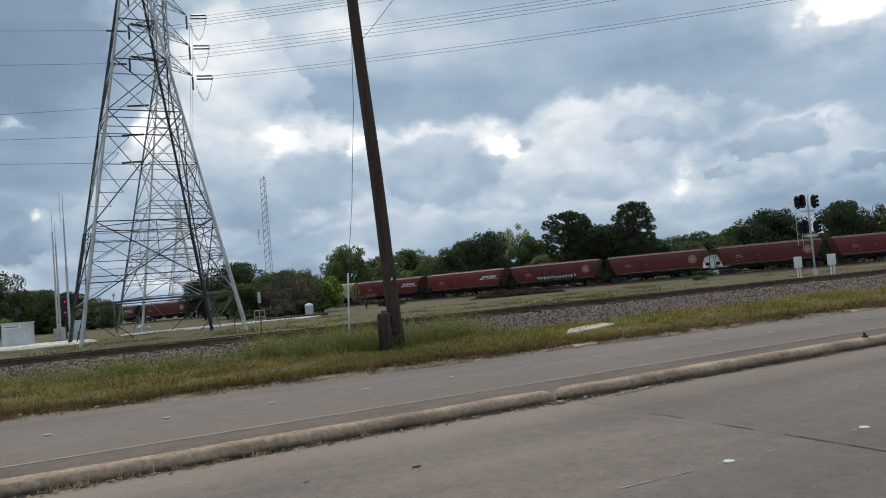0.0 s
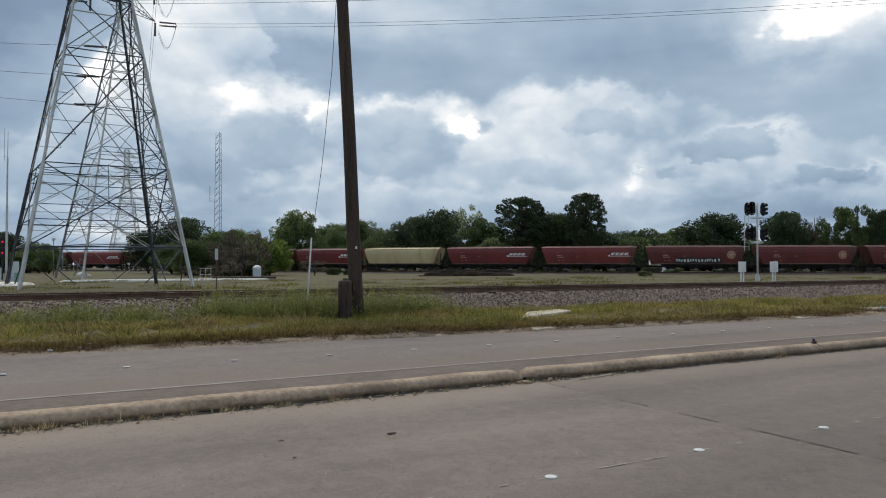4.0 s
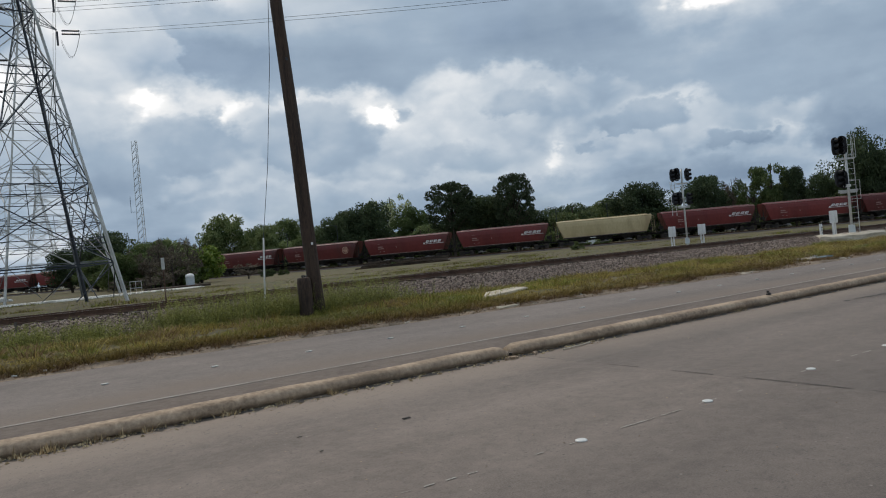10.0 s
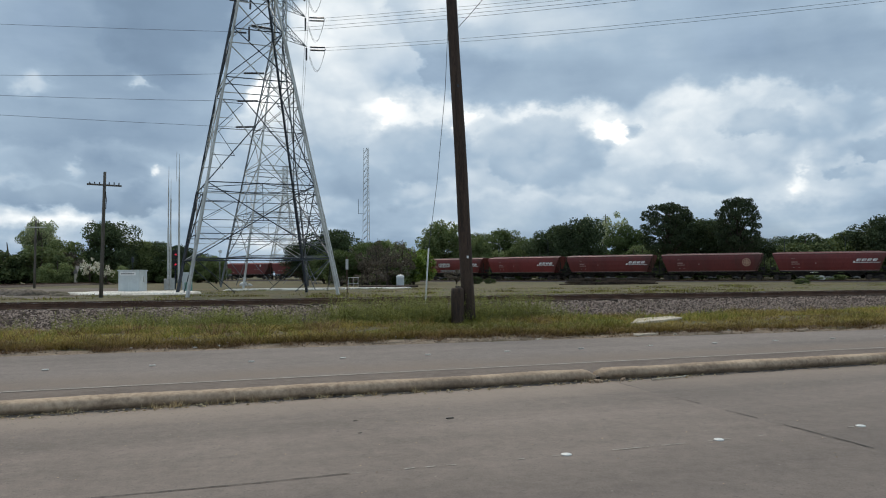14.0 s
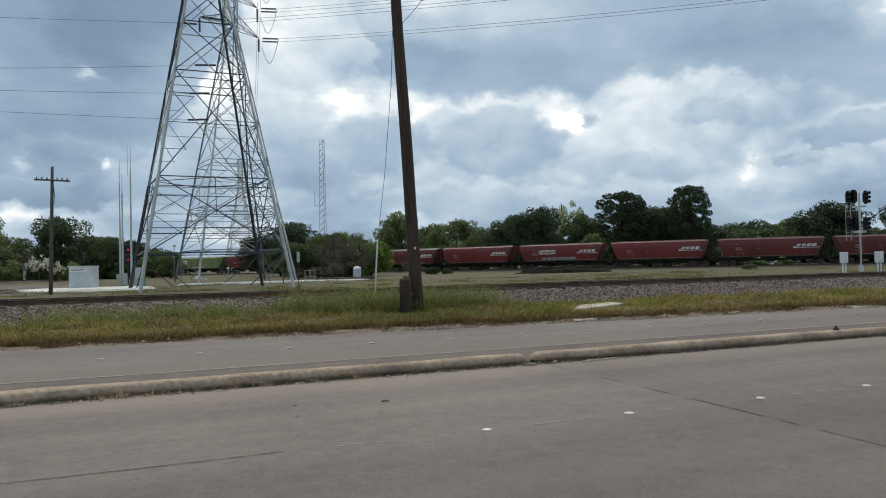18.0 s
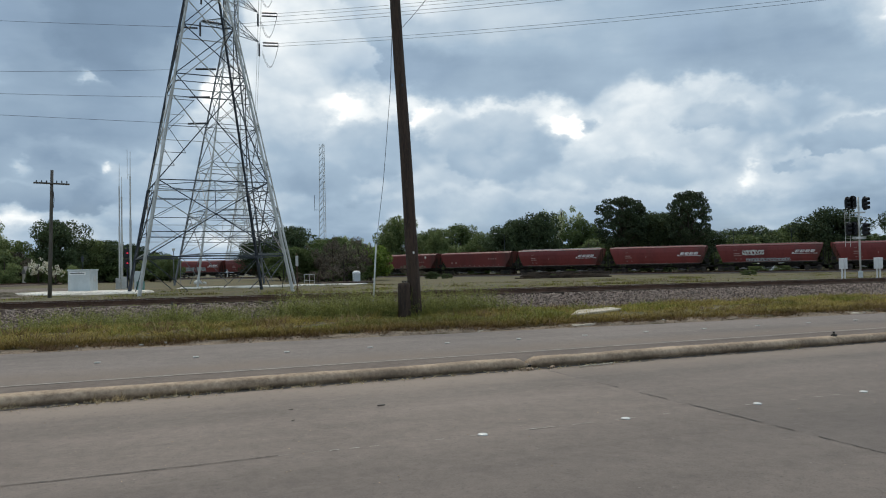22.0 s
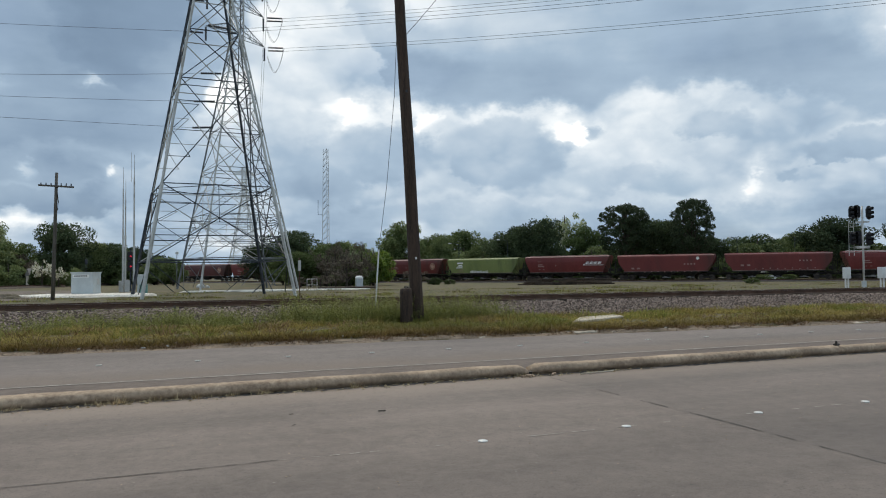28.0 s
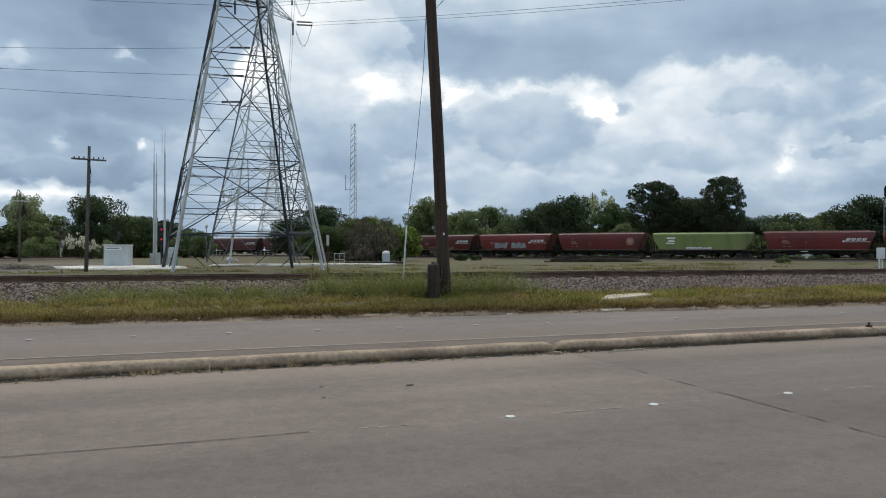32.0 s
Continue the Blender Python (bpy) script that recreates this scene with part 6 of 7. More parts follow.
tagged(part("concrete_chunk", bm, "slab_concrete"), "grey broken lump of concrete in the verge", "concrete chunk")
rnd = random.Random(21)
for i in range(14):
    x = rnd.uniform(-4, 26)
    bm = bmesh.new()
    box(bm, (0, 0, 0), (rnd.uniform(0.04, 0.10), rnd.uniform(0.03, 0.06), rnd.uniform(0.015, 0.03)), bevel=0.006)
    o = part("scrap", bm, "paper")
    y = edge_y(x) + rnd.uniform(0.1, 0.7)
    o.matrix_world = Matrix.Translation((x, y, ground_z(x, y) + 0.03)) @ Matrix.Rotation(rnd.uniform(0, 3), 4, "Z")
    tagged(o, "small pale scrap of litter in the verge", "litter", "scraps of litter")
# broken strip of concrete along the road's edge
rnd = random.Random(31)
edge = empty("road_edge")
tagged(edge, "broken pale concrete edge strip, half overgrown", "road edge", kind="structure")
x = -10.0
while x < 60:
    L = rnd.uniform(0.25, 0.9)
    if rnd.random() < (0.6 if 4 < x < 16 else 0.12):
        bm = bmesh.new()
        box(bm, (0, 0, 0), (L, rnd.uniform(0.14, 0.3), 0.14), bevel=0.04)
        bmesh.ops.subdivide_edges(bm, edges=bm.edges[:], cuts=1, use_grid_fill=True)
        for v in bm.verts:
            v.co += noise.noise_vector(v.co * 6.0 + Vector((x, 0, 0))) * 0.06
        o = part("edge_stone", bm, "slab_concrete" if rnd.random() < 0.4 else "sand", edge)
        o.matrix_basis = Matrix.Translation((x + L / 2, edge_y(x) + 0.16 + rnd.uniform(-0.05, 0.08), 0.125 + rnd.uniform(-0.02, 0.02))) @ Matrix.Rotation(rnd.uniform(-0.05, 0.05), 4, "Z")
    x += L + rnd.uniform(0.02, 0.3)
# house among the left trees
hs = empty("house", Matrix.Translation((-11.4, 157.0, 0.0)) @ Matrix.Rotation(0.25, 4, "Z") @ Matrix.Diagonal((0.52, 0.8, 0.75, 1)))
tagged(hs, "small pale house half hidden behind trees", "house")
bm = bmesh.new()
box(bm, (0, 0, 1.4), (7, 5, 2.9))
part("house_wall", bm, "house_wall", hs)
bm = bmesh.new()
v = [bm.verts.new(p) for p in ((-3.8, -2.9, 2.8), (3.8, -2.9, 2.8), (3.8, 2.9, 2.8), (-3.8, 2.9, 2.8), (-3.8, 0, 4.6), (3.8, 0, 4.6))]
for f in ((0, 1, 5, 4), (2, 3, 4, 5), (0, 4, 3), (1, 2, 5), (3, 2, 1, 0)):
    bm.faces.new([v[i] for i in f])
part("house_roof", bm, "house_roof", hs)
for x in (-2, 0.2, 2.2):
    bm = bmesh.new()
    box(bm, (x, -2.51, 1.5), (1.0, 0.06, 1.2), bevel=0.02)
    part("house_window", bm, "black_paint", hs)

# white shed behind the train
shed = empty("shed", Matrix.Translation((126.7, 120.7, 0.0)) @ Matrix.Rotation(radians(-40), 4, "Z"))
tagged(shed, "small white shed behind the railway", "shed")
bm = bmesh.new()
box(bm, (0, 0, 1.9), (4.6, 5.0, 3.9), bevel=0.03)
part("shed_wall", bm, "white_paint", shed)
bm = bmesh.new()
v = [bm.verts.new(p) for p in ((-2.5, -2.7, 3.84), (2.5, -2.7, 3.84), (2.5, 2.7, 3.84), (-2.5, 2.7, 3.84), (0, -2.7, 4.3), (0, 2.7, 4.3))]
for f in ((0, 1, 4), (2, 3, 5), (1, 2, 5, 4), (3, 0, 4, 5), (3, 2, 1, 0)):
    bm.faces.new([v[i] for i in f])
part("shed_roof", bm, "steel_light", shed)

# street lamps among the far trees
for x, y, h in ((80.0, 150.0, 9.0), (124.0, 128.0, 9.0), (132.0, 120.0, 9.0), (72.0, 158.0, 8.5)):
    lp = empty("street_lamp", Matrix.Translation((x, y, 0.0)))
    tagged(lp, "thin grey street lamp behind the train", "street lamp", "street lamps")
    part("lamp_post", tube([(0, 0, 0), (0, 0, h)], 0.06, 6), "steel_dark", lp)
    part("lamp_arm", tube([(0, 0, h - 0.1), (-1.2, 0, h + 0.2), (-2.0, 0, h + 0.2)], 0.04, 6), "steel_dark", lp)
    bm = bmesh.new()
    box(bm, (-2.2, 0, h + 0.17), (0.7, 0.3, 0.16), bevel=0.05)
    part("lamp_head", bm, "white_paint", lp)


# ---- trees ----
def leaf_mesh(seed, n, blobs, leaf, aspect=0.6, flat=0.8):
    """n leaf quads spread over the surfaces of many small clumps."""
    g = np.random.default_rng(seed)
    b = np.array(blobs)
    w = b[:, 3] ** 2
    pick = g.choice(len(b), n, p=w / w.sum())
    d = g.normal(size=(n, 3))
    d /= np.linalg.norm(d, axis=1)[:, None]
    c = b[pick, :3] + d * (b[pick, 3] * g.uniform(0.55, 1.05, n))[:, None] * np.array((1, 1, flat))
    a = g.normal(size=(n, 3))
    a /= np.linalg.norm(a, axis=1)[:, None]
    u = np.cross(a, g.normal(size=(n, 3)))
    u /= np.linalg.norm(u, axis=1)[:, None] + 1e-9
    s = leaf * g.uniform(0.6, 1.4, n)[:, None]
    A, U = a * s * 0.5, u * s * 0.5 * aspect
    vs = np.stack([c - A, c + U, c + A, c - U], 1).reshape(-1, 3)
    fs = np.arange(4 * n).reshape(-1, 4)
    return vs.tolist(), [], fs.tolist()


def tree_blobs(kind, rnd):
    bl = []
    if kind == "pine":
        for lev in range(9):
            z = 0.40 + 0.062 * lev
            reach = 0.43 * math.sqrt(max(0.05, 1 - ((z - 0.56) / 0.42) ** 2))
            turn = rnd.uniform(0, 6.28)
            for j in range(8):
                a, r = turn + j * 0.785 + rnd.uniform(-0.25, 0.25), reach * rnd.uniform(0.6, 1.02)
                bl.append((r * math.cos(a), r * math.sin(a), z + rnd.uniform(-0.015, 0.03) + 0.05 * r, rnd.uniform(0.055, 0.10)))
        bl += [(0.02, 0, 0.93, 0.10), (0.06, 0.05, 0.90, 0.09), (-0.07, -0.02, 0.90, 0.09), (0.0, 0.05, 0.48, 0.20), (0, 0, 0.66, 0.17), (0.1, 0.1, 0.76, 0.12), (-0.12, 0.03, 0.76, 0.12), (0.05, -0.12, 0.4, 0.17), (-0.1, 0.1, 0.36, 0.17)]
    elif kind == "bush":
        for i in range(34):
            a, r = rnd.uniform(0, 6.28), 0.42 * math.sqrt(rnd.random())
            bl.append((r * math.cos(a), r * math.sin(a), rnd.uniform(0.12, 0.86 - r * 0.8), rnd.uniform(0.1, 0.18)))
    elif kind in ("pale", "twig"):
        for i in range(30):
            a, r = rnd.uniform(0, 6.28), 0.44 * math.sqrt(rnd.random())
            bl.append((r * math.cos(a), r * math.sin(a), rnd.uniform(0.35, 0.95 - 0.5 * r), rnd.uniform(0.06, 0.12)))
    else:
        for i in range(60):
            z = 0.20 + 0.70 * rnd.random()
            r = 0.46 * math.sqrt(max(0.05, 1 - ((z - 0.50) / 0.46) ** 2)) * rnd.uniform(0.35, 1.0)
            a = rnd.uniform(0, 6.28)
            bl.append((r * math.cos(a), r * math.sin(a), z, rnd.uniform(0.08, 0.16)))
        bl += [(0, 0, 0.5, 0.34), (0.03, 0, 0.86, 0.14), (0.1, 0.05, 0.7, 0.22), (-0.12, 0, 0.68, 0.2)]
    return bl


VARIANTS = {}


def tree_variant(kind, v):
    if (kind, v) in VARIANTS:
        return VARIANTS[kind, v]
    rnd = random.Random(hash_name(kind) + v)
    shape = {"dark": "oak", "mid": "oak", "bright": "bush", "low": "bush", "hedge": "bush", "blossom": "pale", "airy": "pale", "bare": "pale", "open": "oak"}.get(kind, kind)
    bl = tree_blobs(shape, rnd)
    mat = {"dark": "leaf_dark", "pine": "leaf_pine", "blossom": "blossom", "mid": "leaf_mid", "bright": "leaf_bright", "pale": "leaf_pale", "twig": "twig", "low": "leaf_mid", "hedge": "leaf_scrub", "airy": "leaf_mid", "bare": "twig", "open": "leaf_dark"}[kind]
    n = {"pale": 3000, "twig": 2600, "pine": 21000, "bright": 9000, "low": 4500, "hedge": 4200, "blossom": 330, "airy": 6000, "bare": 2200, "open": 8500}.get(kind, 17000)
    leaf = {"pale": 0.03, "twig": 0.06, "pine": 0.021, "bright": 0.045, "low": 0.055, "hedge": 0.055, "blossom": 0.085, "airy": 0.032, "bare": 0.055}.get(kind, 0.03)
    crown = part("crown", leaf_mesh(hash_name(kind) + v, n, bl, leaf, 0.18 if kind in ("twig", "bare") else 0.65, 0.5 if kind == "pine" else 0.8), mat)
    items = [tube([(0, 0, -0.02), (0.01, 0.0, 0.3), (0.0, 0.01, 0.6), (0.02, 0, 0.85)], [0.03, 0.024, 0.016, 0.006], 7)]
    for x, y, z, r in bl[:: 2 if shape != "bush" else 3]:
        items.append(tube([(0, 0, max(0.05, z - 0.28)), (x * 0.45, y * 0.45, z - 0.1), (x, y, z)], [0.011, 0.007, 0.003], 4))
    trunk = part("trunk", merge(items), "bark")
    VARIANTS[kind, v] = (trunk.data, crown.data)
    bpy.data.objects.remove(trunk)
    bpy.data.objects.remove(crown)
    return VARIANTS[kind, v]


def hash_name(s):
    return sum((i + 1) * ord(c) for i, c in enumerate(s)) % 997


TREE_LABELS = {"dark": "dense dark green broadleaf tree", "pine": "tall dark pine with gaps in its crown", "mid": "fresh green spring tree in young leaf", "bright": "bright green leafy bush at the wood edge", "pale": "thin tree with pale young leaves",
               "twig": "grey leafless shrub with many thin twigs", "low": "low green shrub in the rough grass", "hedge": "dark green scrub filling the wood edge", "blossom": "small tree in pale white blossom",
               "airy": "loose green tree with sky between its limbs", "bare": "leafless tree with fine grey twigs", "open": "tall dark tree with an open ragged crown"}


def tree(x, y, h, w, kind, v=0):
    td, cd = tree_variant(kind, v)
    rnd = random.Random(int(x * 31 + y * 17))
    t = empty("shrub" if kind in ("low", "twig", "bright", "hedge") else "tree", pose(x, y, 0.0, 0, 0, rnd.uniform(0, 360)))
    tagged(t, TREE_LABELS[kind], "shrub" if kind in ("low", "twig", "bright", "hedge") else "tree")
    for name, data in (("trunk", td), ("crown", cd)):
        o = new(name, data)
        o.parent = t
        o.matrix_basis = Matrix.Diagonal((w, w, h, 1))


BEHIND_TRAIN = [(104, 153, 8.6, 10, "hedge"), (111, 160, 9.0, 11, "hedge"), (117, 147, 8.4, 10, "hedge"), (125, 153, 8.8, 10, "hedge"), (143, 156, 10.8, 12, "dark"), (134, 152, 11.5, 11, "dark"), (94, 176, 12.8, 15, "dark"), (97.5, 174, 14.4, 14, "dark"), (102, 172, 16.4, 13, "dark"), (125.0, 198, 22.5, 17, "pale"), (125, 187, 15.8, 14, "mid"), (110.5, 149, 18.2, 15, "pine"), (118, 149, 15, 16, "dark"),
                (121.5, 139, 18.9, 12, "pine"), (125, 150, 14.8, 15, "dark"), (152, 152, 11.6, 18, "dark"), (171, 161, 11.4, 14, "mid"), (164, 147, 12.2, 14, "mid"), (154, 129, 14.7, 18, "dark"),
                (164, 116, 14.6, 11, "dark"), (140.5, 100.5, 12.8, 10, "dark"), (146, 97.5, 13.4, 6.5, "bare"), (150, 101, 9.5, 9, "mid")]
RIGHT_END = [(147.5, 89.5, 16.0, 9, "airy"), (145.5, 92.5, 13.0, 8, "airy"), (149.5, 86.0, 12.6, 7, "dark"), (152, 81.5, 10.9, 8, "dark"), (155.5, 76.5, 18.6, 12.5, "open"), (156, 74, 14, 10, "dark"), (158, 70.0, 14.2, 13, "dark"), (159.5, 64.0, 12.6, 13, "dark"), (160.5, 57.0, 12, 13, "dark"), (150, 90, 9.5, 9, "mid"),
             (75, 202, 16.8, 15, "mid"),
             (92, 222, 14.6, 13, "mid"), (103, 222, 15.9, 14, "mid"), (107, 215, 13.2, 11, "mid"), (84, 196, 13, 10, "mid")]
LEFT_SIDE = [(-10.6, 152, 5.2, 4.2, "blossom"), (-7.9, 151, 4.0, 3.2, "blossom"), (-11.6, 153.5, 4.4, 3.0, "low"), (-9.6, 154, 4.6, 4.0, "low"), (-22, 178, 15.6, 9.5, "pale"), (-23, 184, 13.5, 8.5, "mid"), (-8.4, 172, 13.3, 12.5, "dark"), (-3, 178, 9.5, 11, "mid"), (-20, 165, 9.4, 12, "hedge"), (-26, 168, 9.6, 12, "hedge"), (-15.5, 166, 7.0, 8, "twig"), (-15, 168, 7.4, 9, "low"), (0, 180, 9.4, 11, "dark"), (-17, 172, 9.0, 10, "mid"), (5, 185, 8.6, 10, "dark"), (15, 268, 9.4, 8, "dark"), (-33, 172, 10, 11, "mid"), (11.5, 158, 5.6, 5.5, "mid")]
MIDDLE = [(26.0, 101, 2.0, 3.0, "twig"), (28.6, 103, 2.4, 3.2, "twig"), (23.0, 102, 1.8, 2.6, "twig"), (44.6, 114.0, 2.8, 4.5, "twig"), (29.2, 110, 6.4, 3.6, "twig"), (31.0, 112, 7.2, 4.0, "twig"), (32.6, 110, 6.6, 3.6, "twig"), (34.8, 111, 7.4, 4.2, "twig"), (27.6, 113, 5.8, 3.8, "twig"), (33.2, 152, 11.0, 12.5, "dark"), (28.5, 158, 8.6, 9, "dark"), (41, 140, 8.2, 8, "mid"), (43, 152, 9.6, 7.5, "pale"), (49, 156, 9.6, 7.5, "pale"), (40, 146, 8.0, 9, "mid"), (46, 150, 7.6, 9, "mid"), (38.5, 117, 7.0, 7.8, "bright"), (33, 126, 7.2, 7, "mid"), (34.5, 117, 5.6, 5.5, "twig"), (37, 128, 7.6, 7, "pale"), (29, 140, 5.9, 7, "mid"), (36, 130, 7.5, 8, "mid")]
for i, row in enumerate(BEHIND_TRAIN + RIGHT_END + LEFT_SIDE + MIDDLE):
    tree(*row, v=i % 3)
rnd = random.Random(99)
for i in range(80):
    a = radians(20 + 56 * (i + rnd.random()) / 80)
    d = 200 + 40 * rnd.random() - 18 * max(0, math.degrees(a) - 55) / 20
    tree(d * math.sin(a), d * math.cos(a), rnd.uniform(7, 10.0) + (2.2 if i > 34 else 0), rnd.uniform(9, 13) + (3 if i > 34 else 0), rnd.choice(("low", "mid", "low", "low") if i < 34 else ("low", "hedge", "hedge", "hedge")), i % 3)
for i in range(44):
    a = radians(19 + 54 * (i + rnd.random()) / 44)
    tree(232 * math.sin(a), 232 * math.cos(a), rnd.uniform(9, 11.5), rnd.uniform(13, 17), "low" if i < 22 else "hedge", i % 3)
for i in range(20):
    a = radians(rnd.uniform(-13, 3.2))
    d = rnd.uniform(172, 190)
    tree(d * math.sin(a), d * math.cos(a), rnd.uniform(5.5, 8.0), rnd.uniform(8, 12), rnd.choice(("low", "low", "low", "hedge")), i % 3)
for i in range(20):
    a = radians(rnd.uniform(11.5, 18.4))
    d = rnd.uniform(112, 138)
    tree(d * math.sin(a), d * math.cos(a), rnd.uniform(3.4, 6.2), rnd.uniform(4, 7.5), rnd.choice(("low", "twig", "low", "mid")), i % 3)
for x, y, h, w in ((120.5, 117.5, 2.3, 4.2), (123.5, 114.5, 2.2, 4.2), (-15.6, 150, 5.2, 5.6), (-5.6, 154, 4.6, 5.2), (49.0, 117.0, 1.6, 2.6), (61.0, 99.5, 0.9, 2.4), (84.0, 84.0, 1.0, 2.2), (52.0, 118.0, 1.2, 2.0)):
    tree(x, y, h, w, "low" if h > 2 else "hedge", 1)


# ---- grass and weeds ----
def blades(seed, n, place, h0, h1, width, lean=0.35, tuft=1, spread=0.0):
    """Thin grass blades in tufts; place gives x, y and a height factor."""
    g = random.Random(seed)
    vs, fs = [], []
    for i in range(n // tuft):
        x0, y0, k = place(g)
        k *= g.uniform(0.7, 1.25)
        for j in range(tuft):
            b, rr = g.uniform(0, 6.28), spread * math.sqrt(g.random())
            x, y = x0 + rr * math.cos(b), y0 + rr * math.sin(b) * 0.8
            z = ground_z(x, y) if y > 15.0 else 0.0
            h = g.uniform(h0, h1) * k * (1.15 - 0.5 * rr / (spread + 0.001))
            a, l = g.uniform(0, 6.28), g.uniform(0, lean) * h
            b += g.uniform(-0.6, 0.6)
            dx, dy = math.cos(a) * width * (0.7 + 0.6 * g.random()), math.sin(a) * width
            o = len(vs)
            vs += [(x - dx, y - dy, z - 0.02), (x + dx, y + dy, z - 0.02), (x + l * math.cos(b), y + l * math.sin(b), z + h)]
            fs.append((o, o + 1, o + 2))
    return vs, [], fs


def tussocks(seed, n, each, place, h0, h1, r, width):
    """Rounded tufts of fine arching blades; place gives x, y and a size factor."""
    rnd = random.Random(seed)
    g = np.random.default_rng(seed)
    rows = [place(rnd) for _ in range(n)]
    base = np.array([(x, y, ground_z(x, y), k) for x, y, k in rows]).repeat(each, 0)
    m = len(base)
    k = base[:, 3] * g.uniform(0.65, 1.2, m)
    a = g.uniform(0, 2 * np.pi, m)
    d = np.sqrt(g.random(m))
    out = np.stack([np.cos(a), np.sin(a), np.zeros(m)], 1)
    root = base[:, :3] + out * (d * r * 0.7 * base[:, 3])[:, None] - np.array((0, 0, 0.02))
    h = g.uniform(h0, h1, m) * k * (1.1 - 0.45 * d)
    over = (0.25 + 0.9 * d) * r * k * g.uniform(0.5, 1.3, m)
    turn = a + g.uniform(-0.7, 0.7, m)
    way = np.stack([np.cos(turn), np.sin(turn), np.zeros(m)], 1)
    up = np.array((0, 0, 1.0))
    mid = root + way * (over * 0.4)[:, None] + up * (h * 0.75)[:, None]
    tip = root + way * over[:, None] + up * (h * g.uniform(0.75, 1.1, m))[:, None]
    b = g.uniform(0, 2 * np.pi, m)
    side = np.stack([np.cos(b), np.sin(b), np.zeros(m)], 1) * (width * g.uniform(0.6, 1.4, m))[:, None]
    vs = np.stack([root - side, root + side, mid + side * 0.8, mid - side * 0.8, tip], 1).reshape(-1, 3)
    i = np.arange(m) * 5
    fs = np.concatenate([np.stack([i, i + 1, i + 2, i + 3], 1)]).tolist() + np.stack([i + 3, i + 2, i + 4], 1).tolist()
    return vs.tolist(), [], fs


def swell(x, y, z, s=1.0):
    return noise.noise(Vector((x * 0.35 * s, y * 0.75 * s, z)))


def along(g):
    """An x along the verge, denser where the road passes near."""
    return -9 + 75 * g.random() ** 1.6


def fringe_place(g):
    while True:
        x = along(g)
        y = edge_y(x) + 0.18 + 0.5 * g.random()
        if swell(x, 0, 5, 3.0) > -0.05 + 0.6 * (g.random() - 0.5):
            return x, y, 0.5 + 0.5 * g.random()


def lip_place(g):
    """The front row of tufts, hanging over the bank."""
    while True:
        x = along(g)
        if swell(x, 0, 8, 2.4) > -0.42 and not 23.8 < x < 25.5:
            return x, edge_y(x) + 0.50 + 0.16 * swell(x, 3, 9, 4.0) + 0.45 * g.random() ** 1.5, 0.75 + 0.5 * g.random()


def verge_place(g):
    while True:
        x = along(g)
        y = edge_y(x) + 0.7 + (23.9 - edge_y(x)) * g.random()
        toe = 22.3 + 1.6 * noise.noise(Vector((x * 0.3, 0, 2)))
        if y > toe and g.random() < 0.88:
            continue
        k = 0.66 + 0.95 * swell(x, y, 11) + 0.6 * swell(x, y, 4, 2.5)
        if k > 0.2:
            return x, y, min(k, 1.6)


def green_place(g):
    while True:
        x, y, k = verge_place(g)
        near_pole = 0.5 * math.exp(-((x - 9.0) / 2.6) ** 2) + 0.03 * (y > 20.5)
        if swell(x, y, 21) + near_pole > 0.22 and y > edge_y(x) + 0.9:
            return x, y, k * (1 + 0.5 * near_pole)


tagged(part("dry_grass", tussocks(1, 9500, 22, verge_place, 0.09, 0.24, 0.24, 0.0065), "grass_dry"), "dry golden grass in rounded tufts along the verge", "grass", kind="stuff")
tagged(part("edge_grass", tussocks(4, 2600, 26, lip_place, 0.09, 0.21, 0.24, 0.0065), "grass_lip"), "olive tufts hanging over the edge of the verge", "grass", kind="stuff")
tagged(part("dead_grass", tussocks(2, 3600, 18, fringe_place, 0.05, 0.15, 0.17, 0.0065), "grass_dead"), "short dead brown grass creeping onto the road's edge", "grass", kind="stuff")
tagged(part("green_grass", tussocks(3, 3600, 22, green_place, 0.12, 0.30, 0.22, 0.0065), "grass_green"), "tufts of green grass in the verge", "grass", kind="stuff")


def clump_place(g):
    """Scattered larger clumps, thick in some stretches and missing in others."""
    while True:
        x = along(g)
        y = edge_y(x) + 0.8 + (20.8 - edge_y(x)) * g.random()
        if swell(x, y, 31, 2.0) < 0.05 or (11.3 < x < 15.2 and y < 19.9):
            continue
        return x, y, 0.6 + 0.8 * g.random()


for seed, n, mat, label in ((11, 300, "grass_dry", "big ragged clumps of dry grass in the verge"), (12, 130, "grass_green", "big ragged clumps of green grass in the verge"), (13, 170, "grass_dead", "clumps of dead brown stalks in the verge")):
    tagged(part("grass_clumps", tussocks(seed, n, 60, clump_place, 0.12, 0.27, 0.34, 0.007), mat), label, "grass", kind="stuff")


def weed_place(g):
    if g.random() < 0.08:
        x = g.uniform(-3.5, 7.0)
        return x, 23.6 + 0.7 * noise.noise(Vector((x * 0.6, 1, 1))) + g.gauss(0, 0.35), 0.5 + 0.3 * g.random()
    c = g.choice(((8.1, 21.2, 0.9), (6.4, 22.3, 0.8), (6.9, 21.8, 0.8), (9.3, 21.1, 0.9), (7.3, 21.5, 0.8), (5.6, 22.7, 0.6), (3.4, 23.6, 0.35), (2.1, 24.0, 0.3), (0.6, 23.9, 0.6), (-0.8, 24.0, 0.5), (10.2, 21.3, 0.8)))
    k = 1.0 if c[0] > 5 else 0.7
    return g.gauss(c[0], c[2]), max(g.gauss(c[1], 0.55), 20.3), k * g.uniform(0.5, 1.1)


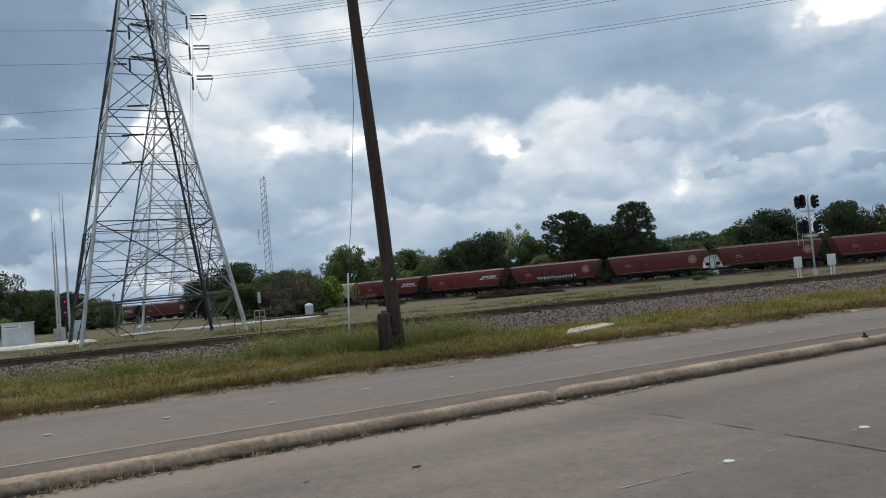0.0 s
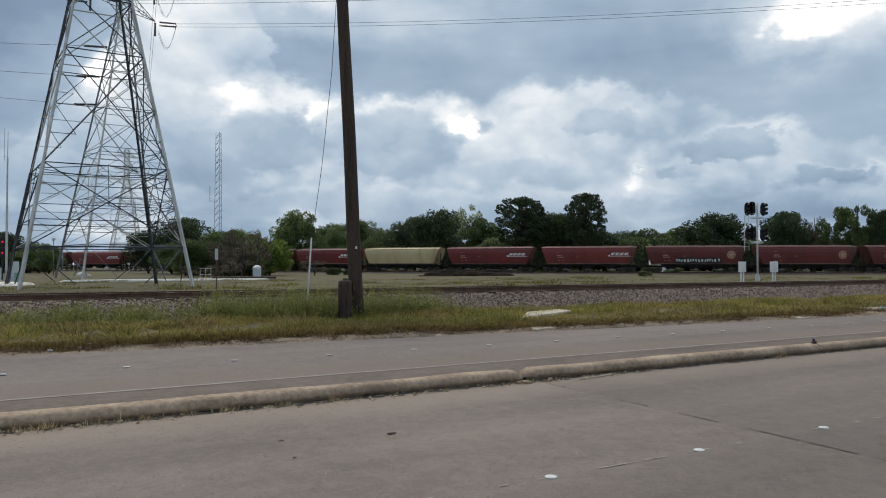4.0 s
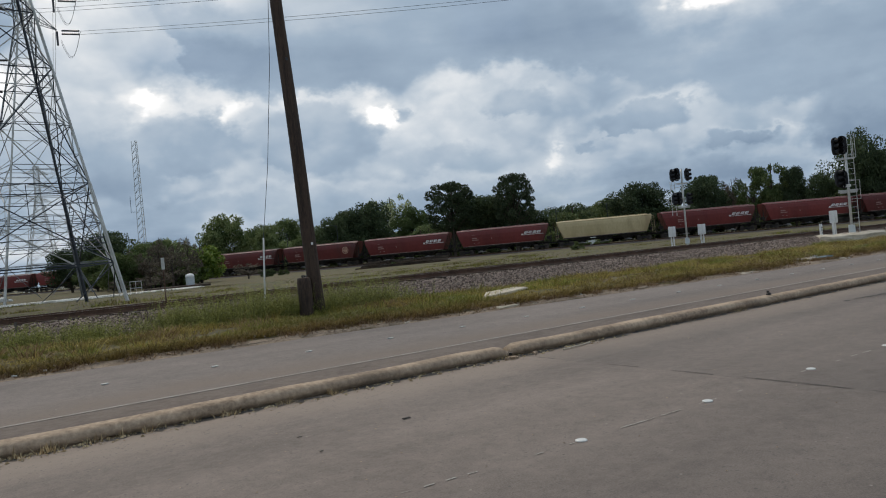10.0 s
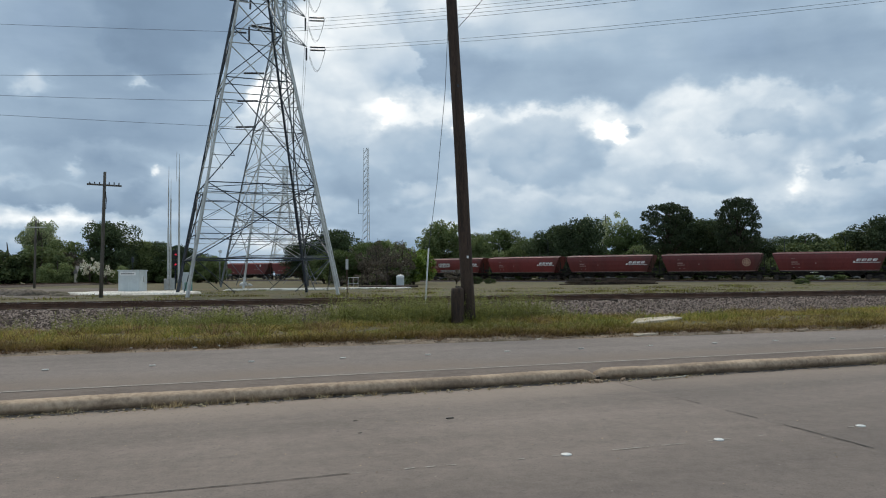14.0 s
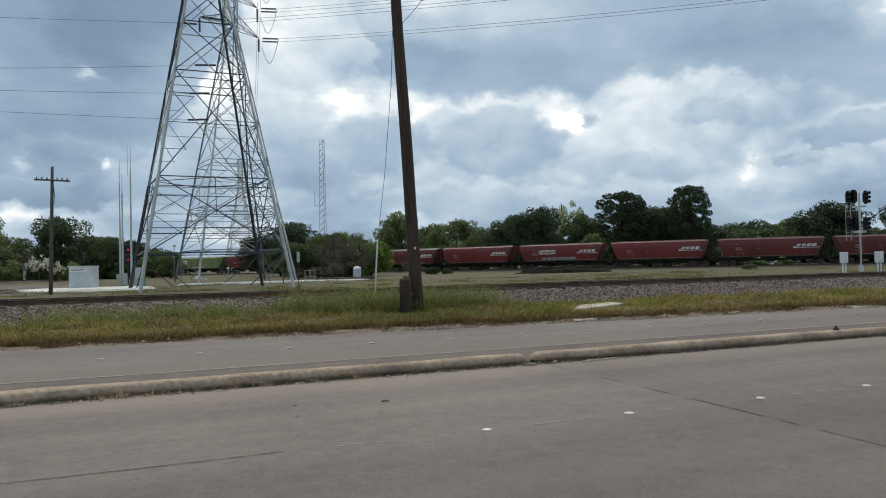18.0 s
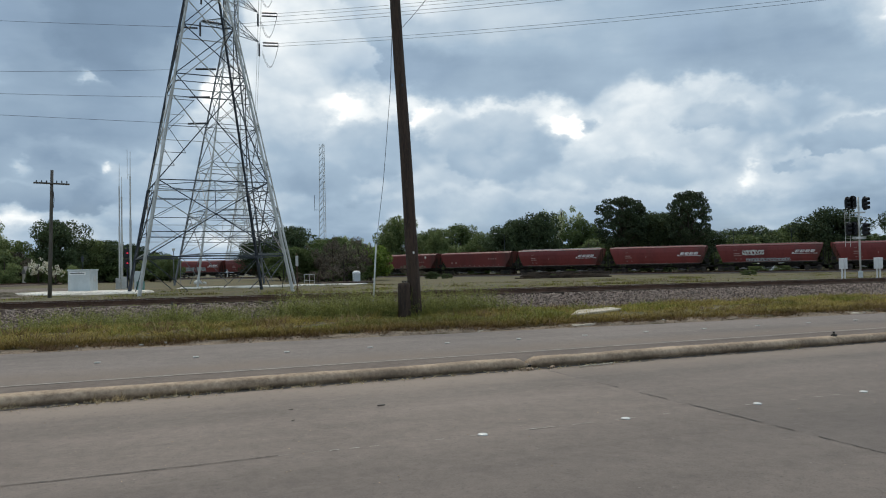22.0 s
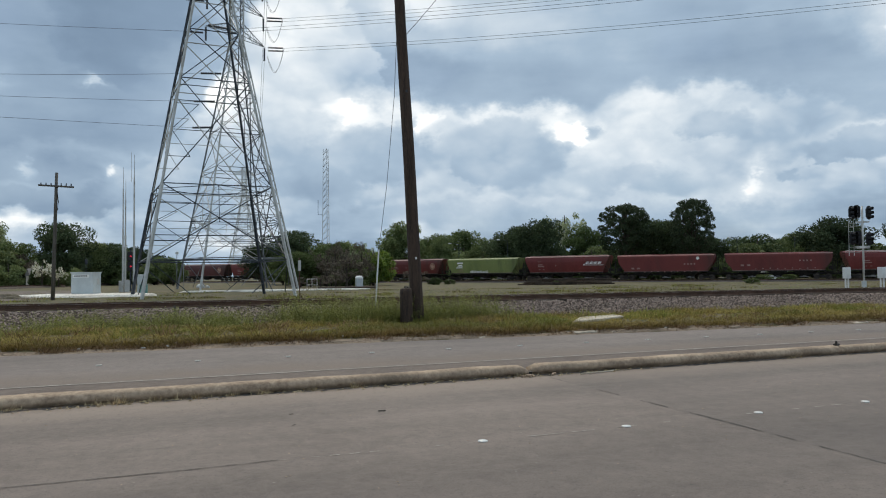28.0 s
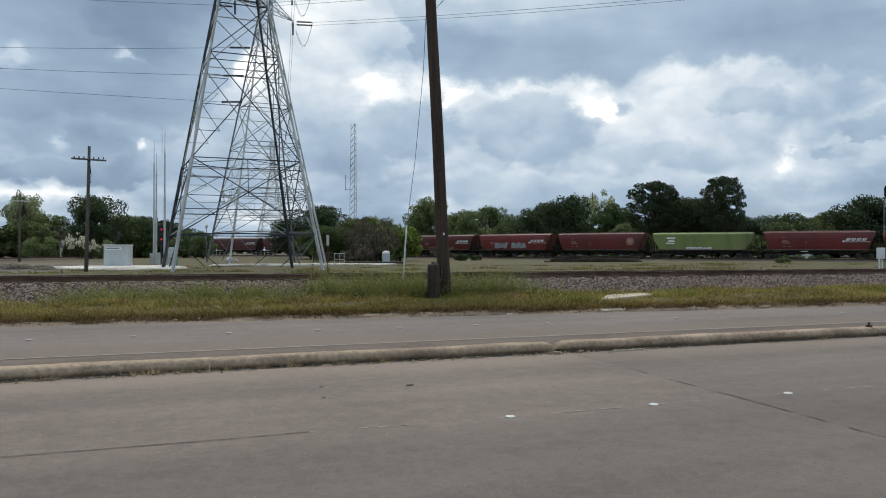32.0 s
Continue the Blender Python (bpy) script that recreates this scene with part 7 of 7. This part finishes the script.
def weeds(seed, n):
    """Bushy plants: several stems from one root, each with small leaves up its length."""
    g = random.Random(seed)
    vs, fs = [], []
    for i in range(n):
        x, y, k = weed_place(g)
        z = ground_z(x, y)
        for st in range(g.randint(3, 6)):
            h = g.uniform(0.3, 1.0) * k
            lx, ly = g.uniform(-0.4, 0.4) * h, g.uniform(-0.4, 0.4) * h
            o = len(vs)
            vs += [(x - 0.004, y, z), (x + 0.004, y, z), (x + lx, y + ly, z + h)]
            fs.append((o, o + 1, o + 2))
            for j in range(int(14 * h) + 4):
                f = g.uniform(0.12, 1.0)
                px, py, pz = x + lx * f, y + ly * f, z + h * f
                a, r = g.uniform(0, 6.28), g.uniform(0.03, 0.085) * (1.15 - 0.5 * f)
                dx, dy = math.cos(a) * r, math.sin(a) * r
                o = len(vs)
                vs += [(px, py, pz), (px + dx * 0.5 - dy * 0.2, py + dy * 0.5 + dx * 0.2, pz + r * 0.35), (px + dx, py + dy, pz + r * g.uniform(-0.3, 0.7)), (px + dx * 0.5 + dy * 0.2, py + dy * 0.5 - dx * 0.2, pz + r * 0.25)]
                fs.append((o, o + 1, o + 2, o + 3))
    return vs, [], fs


tagged(part("weeds", weeds(5, 2000), "weed"), "tall leafy green weeds round the pole and along the ballast", "weeds", kind="stuff")


def kerb_place(g):
    c = g.choice((0.2, 0.5, 0.9, 1.2, 1.6, 1.9, 2.3, 0.4, 1.4, -0.8, -1.6, -3.2, 2.9, 6.4, 6.6, 3.6, 12.3))
    return g.gauss(c, 0.07), KERB_Y - 0.20 + g.uniform(-0.06, 0.03), g.uniform(0.4, 1.2)


tagged(part("kerb_weeds", blades(6, 700, kerb_place, 0.03, 0.11, 0.009, 1.1, 7, 0.05), "straw"), "dry weeds sprouting from the gutter", "weeds", kind="stuff")

# eroded soil at the foot of the verge, where the asphalt frays out
xs = steps(-14, 66, 0.2)
vs = []
for x in xs:
    near = -0.01 + 0.07 * noise.noise(Vector((x * 1.4, 9, 2)))
    wide = 0.42 + 0.30 * noise.noise(Vector((x * 0.5, 3, 3))) + 0.14 * noise.noise(Vector((x * 2.1, 5, 1)))
    for f in (0.0, 0.08, 0.35, 0.7, 1.0):
        y = edge_y(x) + near + wide * f
        vs.append((x, y, 0.146 if f == 0 else max(0.158, ground_z(x, y) + 0.015 - 0.06 * (f == 1.0)) + 0.012 * noise.noise(Vector((x * 5, y * 9, 4)))))
fs = [(5 * i + j, 5 * i + 5 + j, 5 * i + 6 + j, 5 * i + 1 + j) for i in range(len(xs) - 1) for j in range(4)]
tagged(part("soil_bank", (vs, [], fs), "sand", smooth=True), "eroded sandy brown soil along the fraying road edge", "soil", kind="structure")
rnd = random.Random(44)
clod = part("soil_clods", debris(15, 1800, -9, 45, 0.0, 1.0, 0.012, 0.05, 0.0), "sand")
for v in clod.data.vertices:
    base_y = edge_y(v.co.x) + 0.02 + 0.55 * v.co.y
    v.co = (v.co.x, base_y, max(0.156, ground_z(v.co.x, base_y) + 0.01) + v.co.z)
tagged(clod, "crumbs of soil and small stones along the verge foot", "soil", kind="stuff")


def field_place(g):
    return -15 + 120 * g.random(), 33.5 + 55 * g.random() ** 1.6, 0.6 + 0.6 * abs(noise.noise(Vector((g.random() * 50, 3, 1))))


tagged(part("field_grass", blades(7, 26000, field_place, 0.02, 0.08, 0.03, 1.6, 8, 0.6), "field_dry"), "sparse dry grass of the field beyond the track", "grass", kind="stuff")
tagged(part("field_grass", blades(8, 26000, field_place, 0.02, 0.08, 0.03, 1.6, 8, 0.7), "grass_green"), "sparse green grass of the field beyond the track", "grass", kind="stuff")


def tuft_place(g):
    k = g.randrange(170)
    c = random.Random(k)
    x, y = -16 + 115 * c.random(), 34.5 + 50 * c.random() ** 1.3
    return g.gauss(x, 0.5 + c.random()), g.gauss(y, 0.4), 0.5 + c.random()


tagged(part("field_tufts", blades(9, 15000, tuft_place, 0.06, 0.2, 0.03, 1.0, 6, 0.4), "grass_green"), "taller olive tufts scattered over the field", "grass", kind="stuff")
tagged(part("field_tufts", blades(10, 9000, tuft_place, 0.08, 0.26, 0.03, 1.0, 6, 0.4), "field_dry"), "tall brown dead tufts scattered over the field", "grass", kind="stuff")


# ---- the train runs ----
def motions():
    times = [2.0 * i for i in range(17)]
    for idx, car in CARS:
        walk(car, [(t, car_pose(idx, t)) for t in times])


motions()
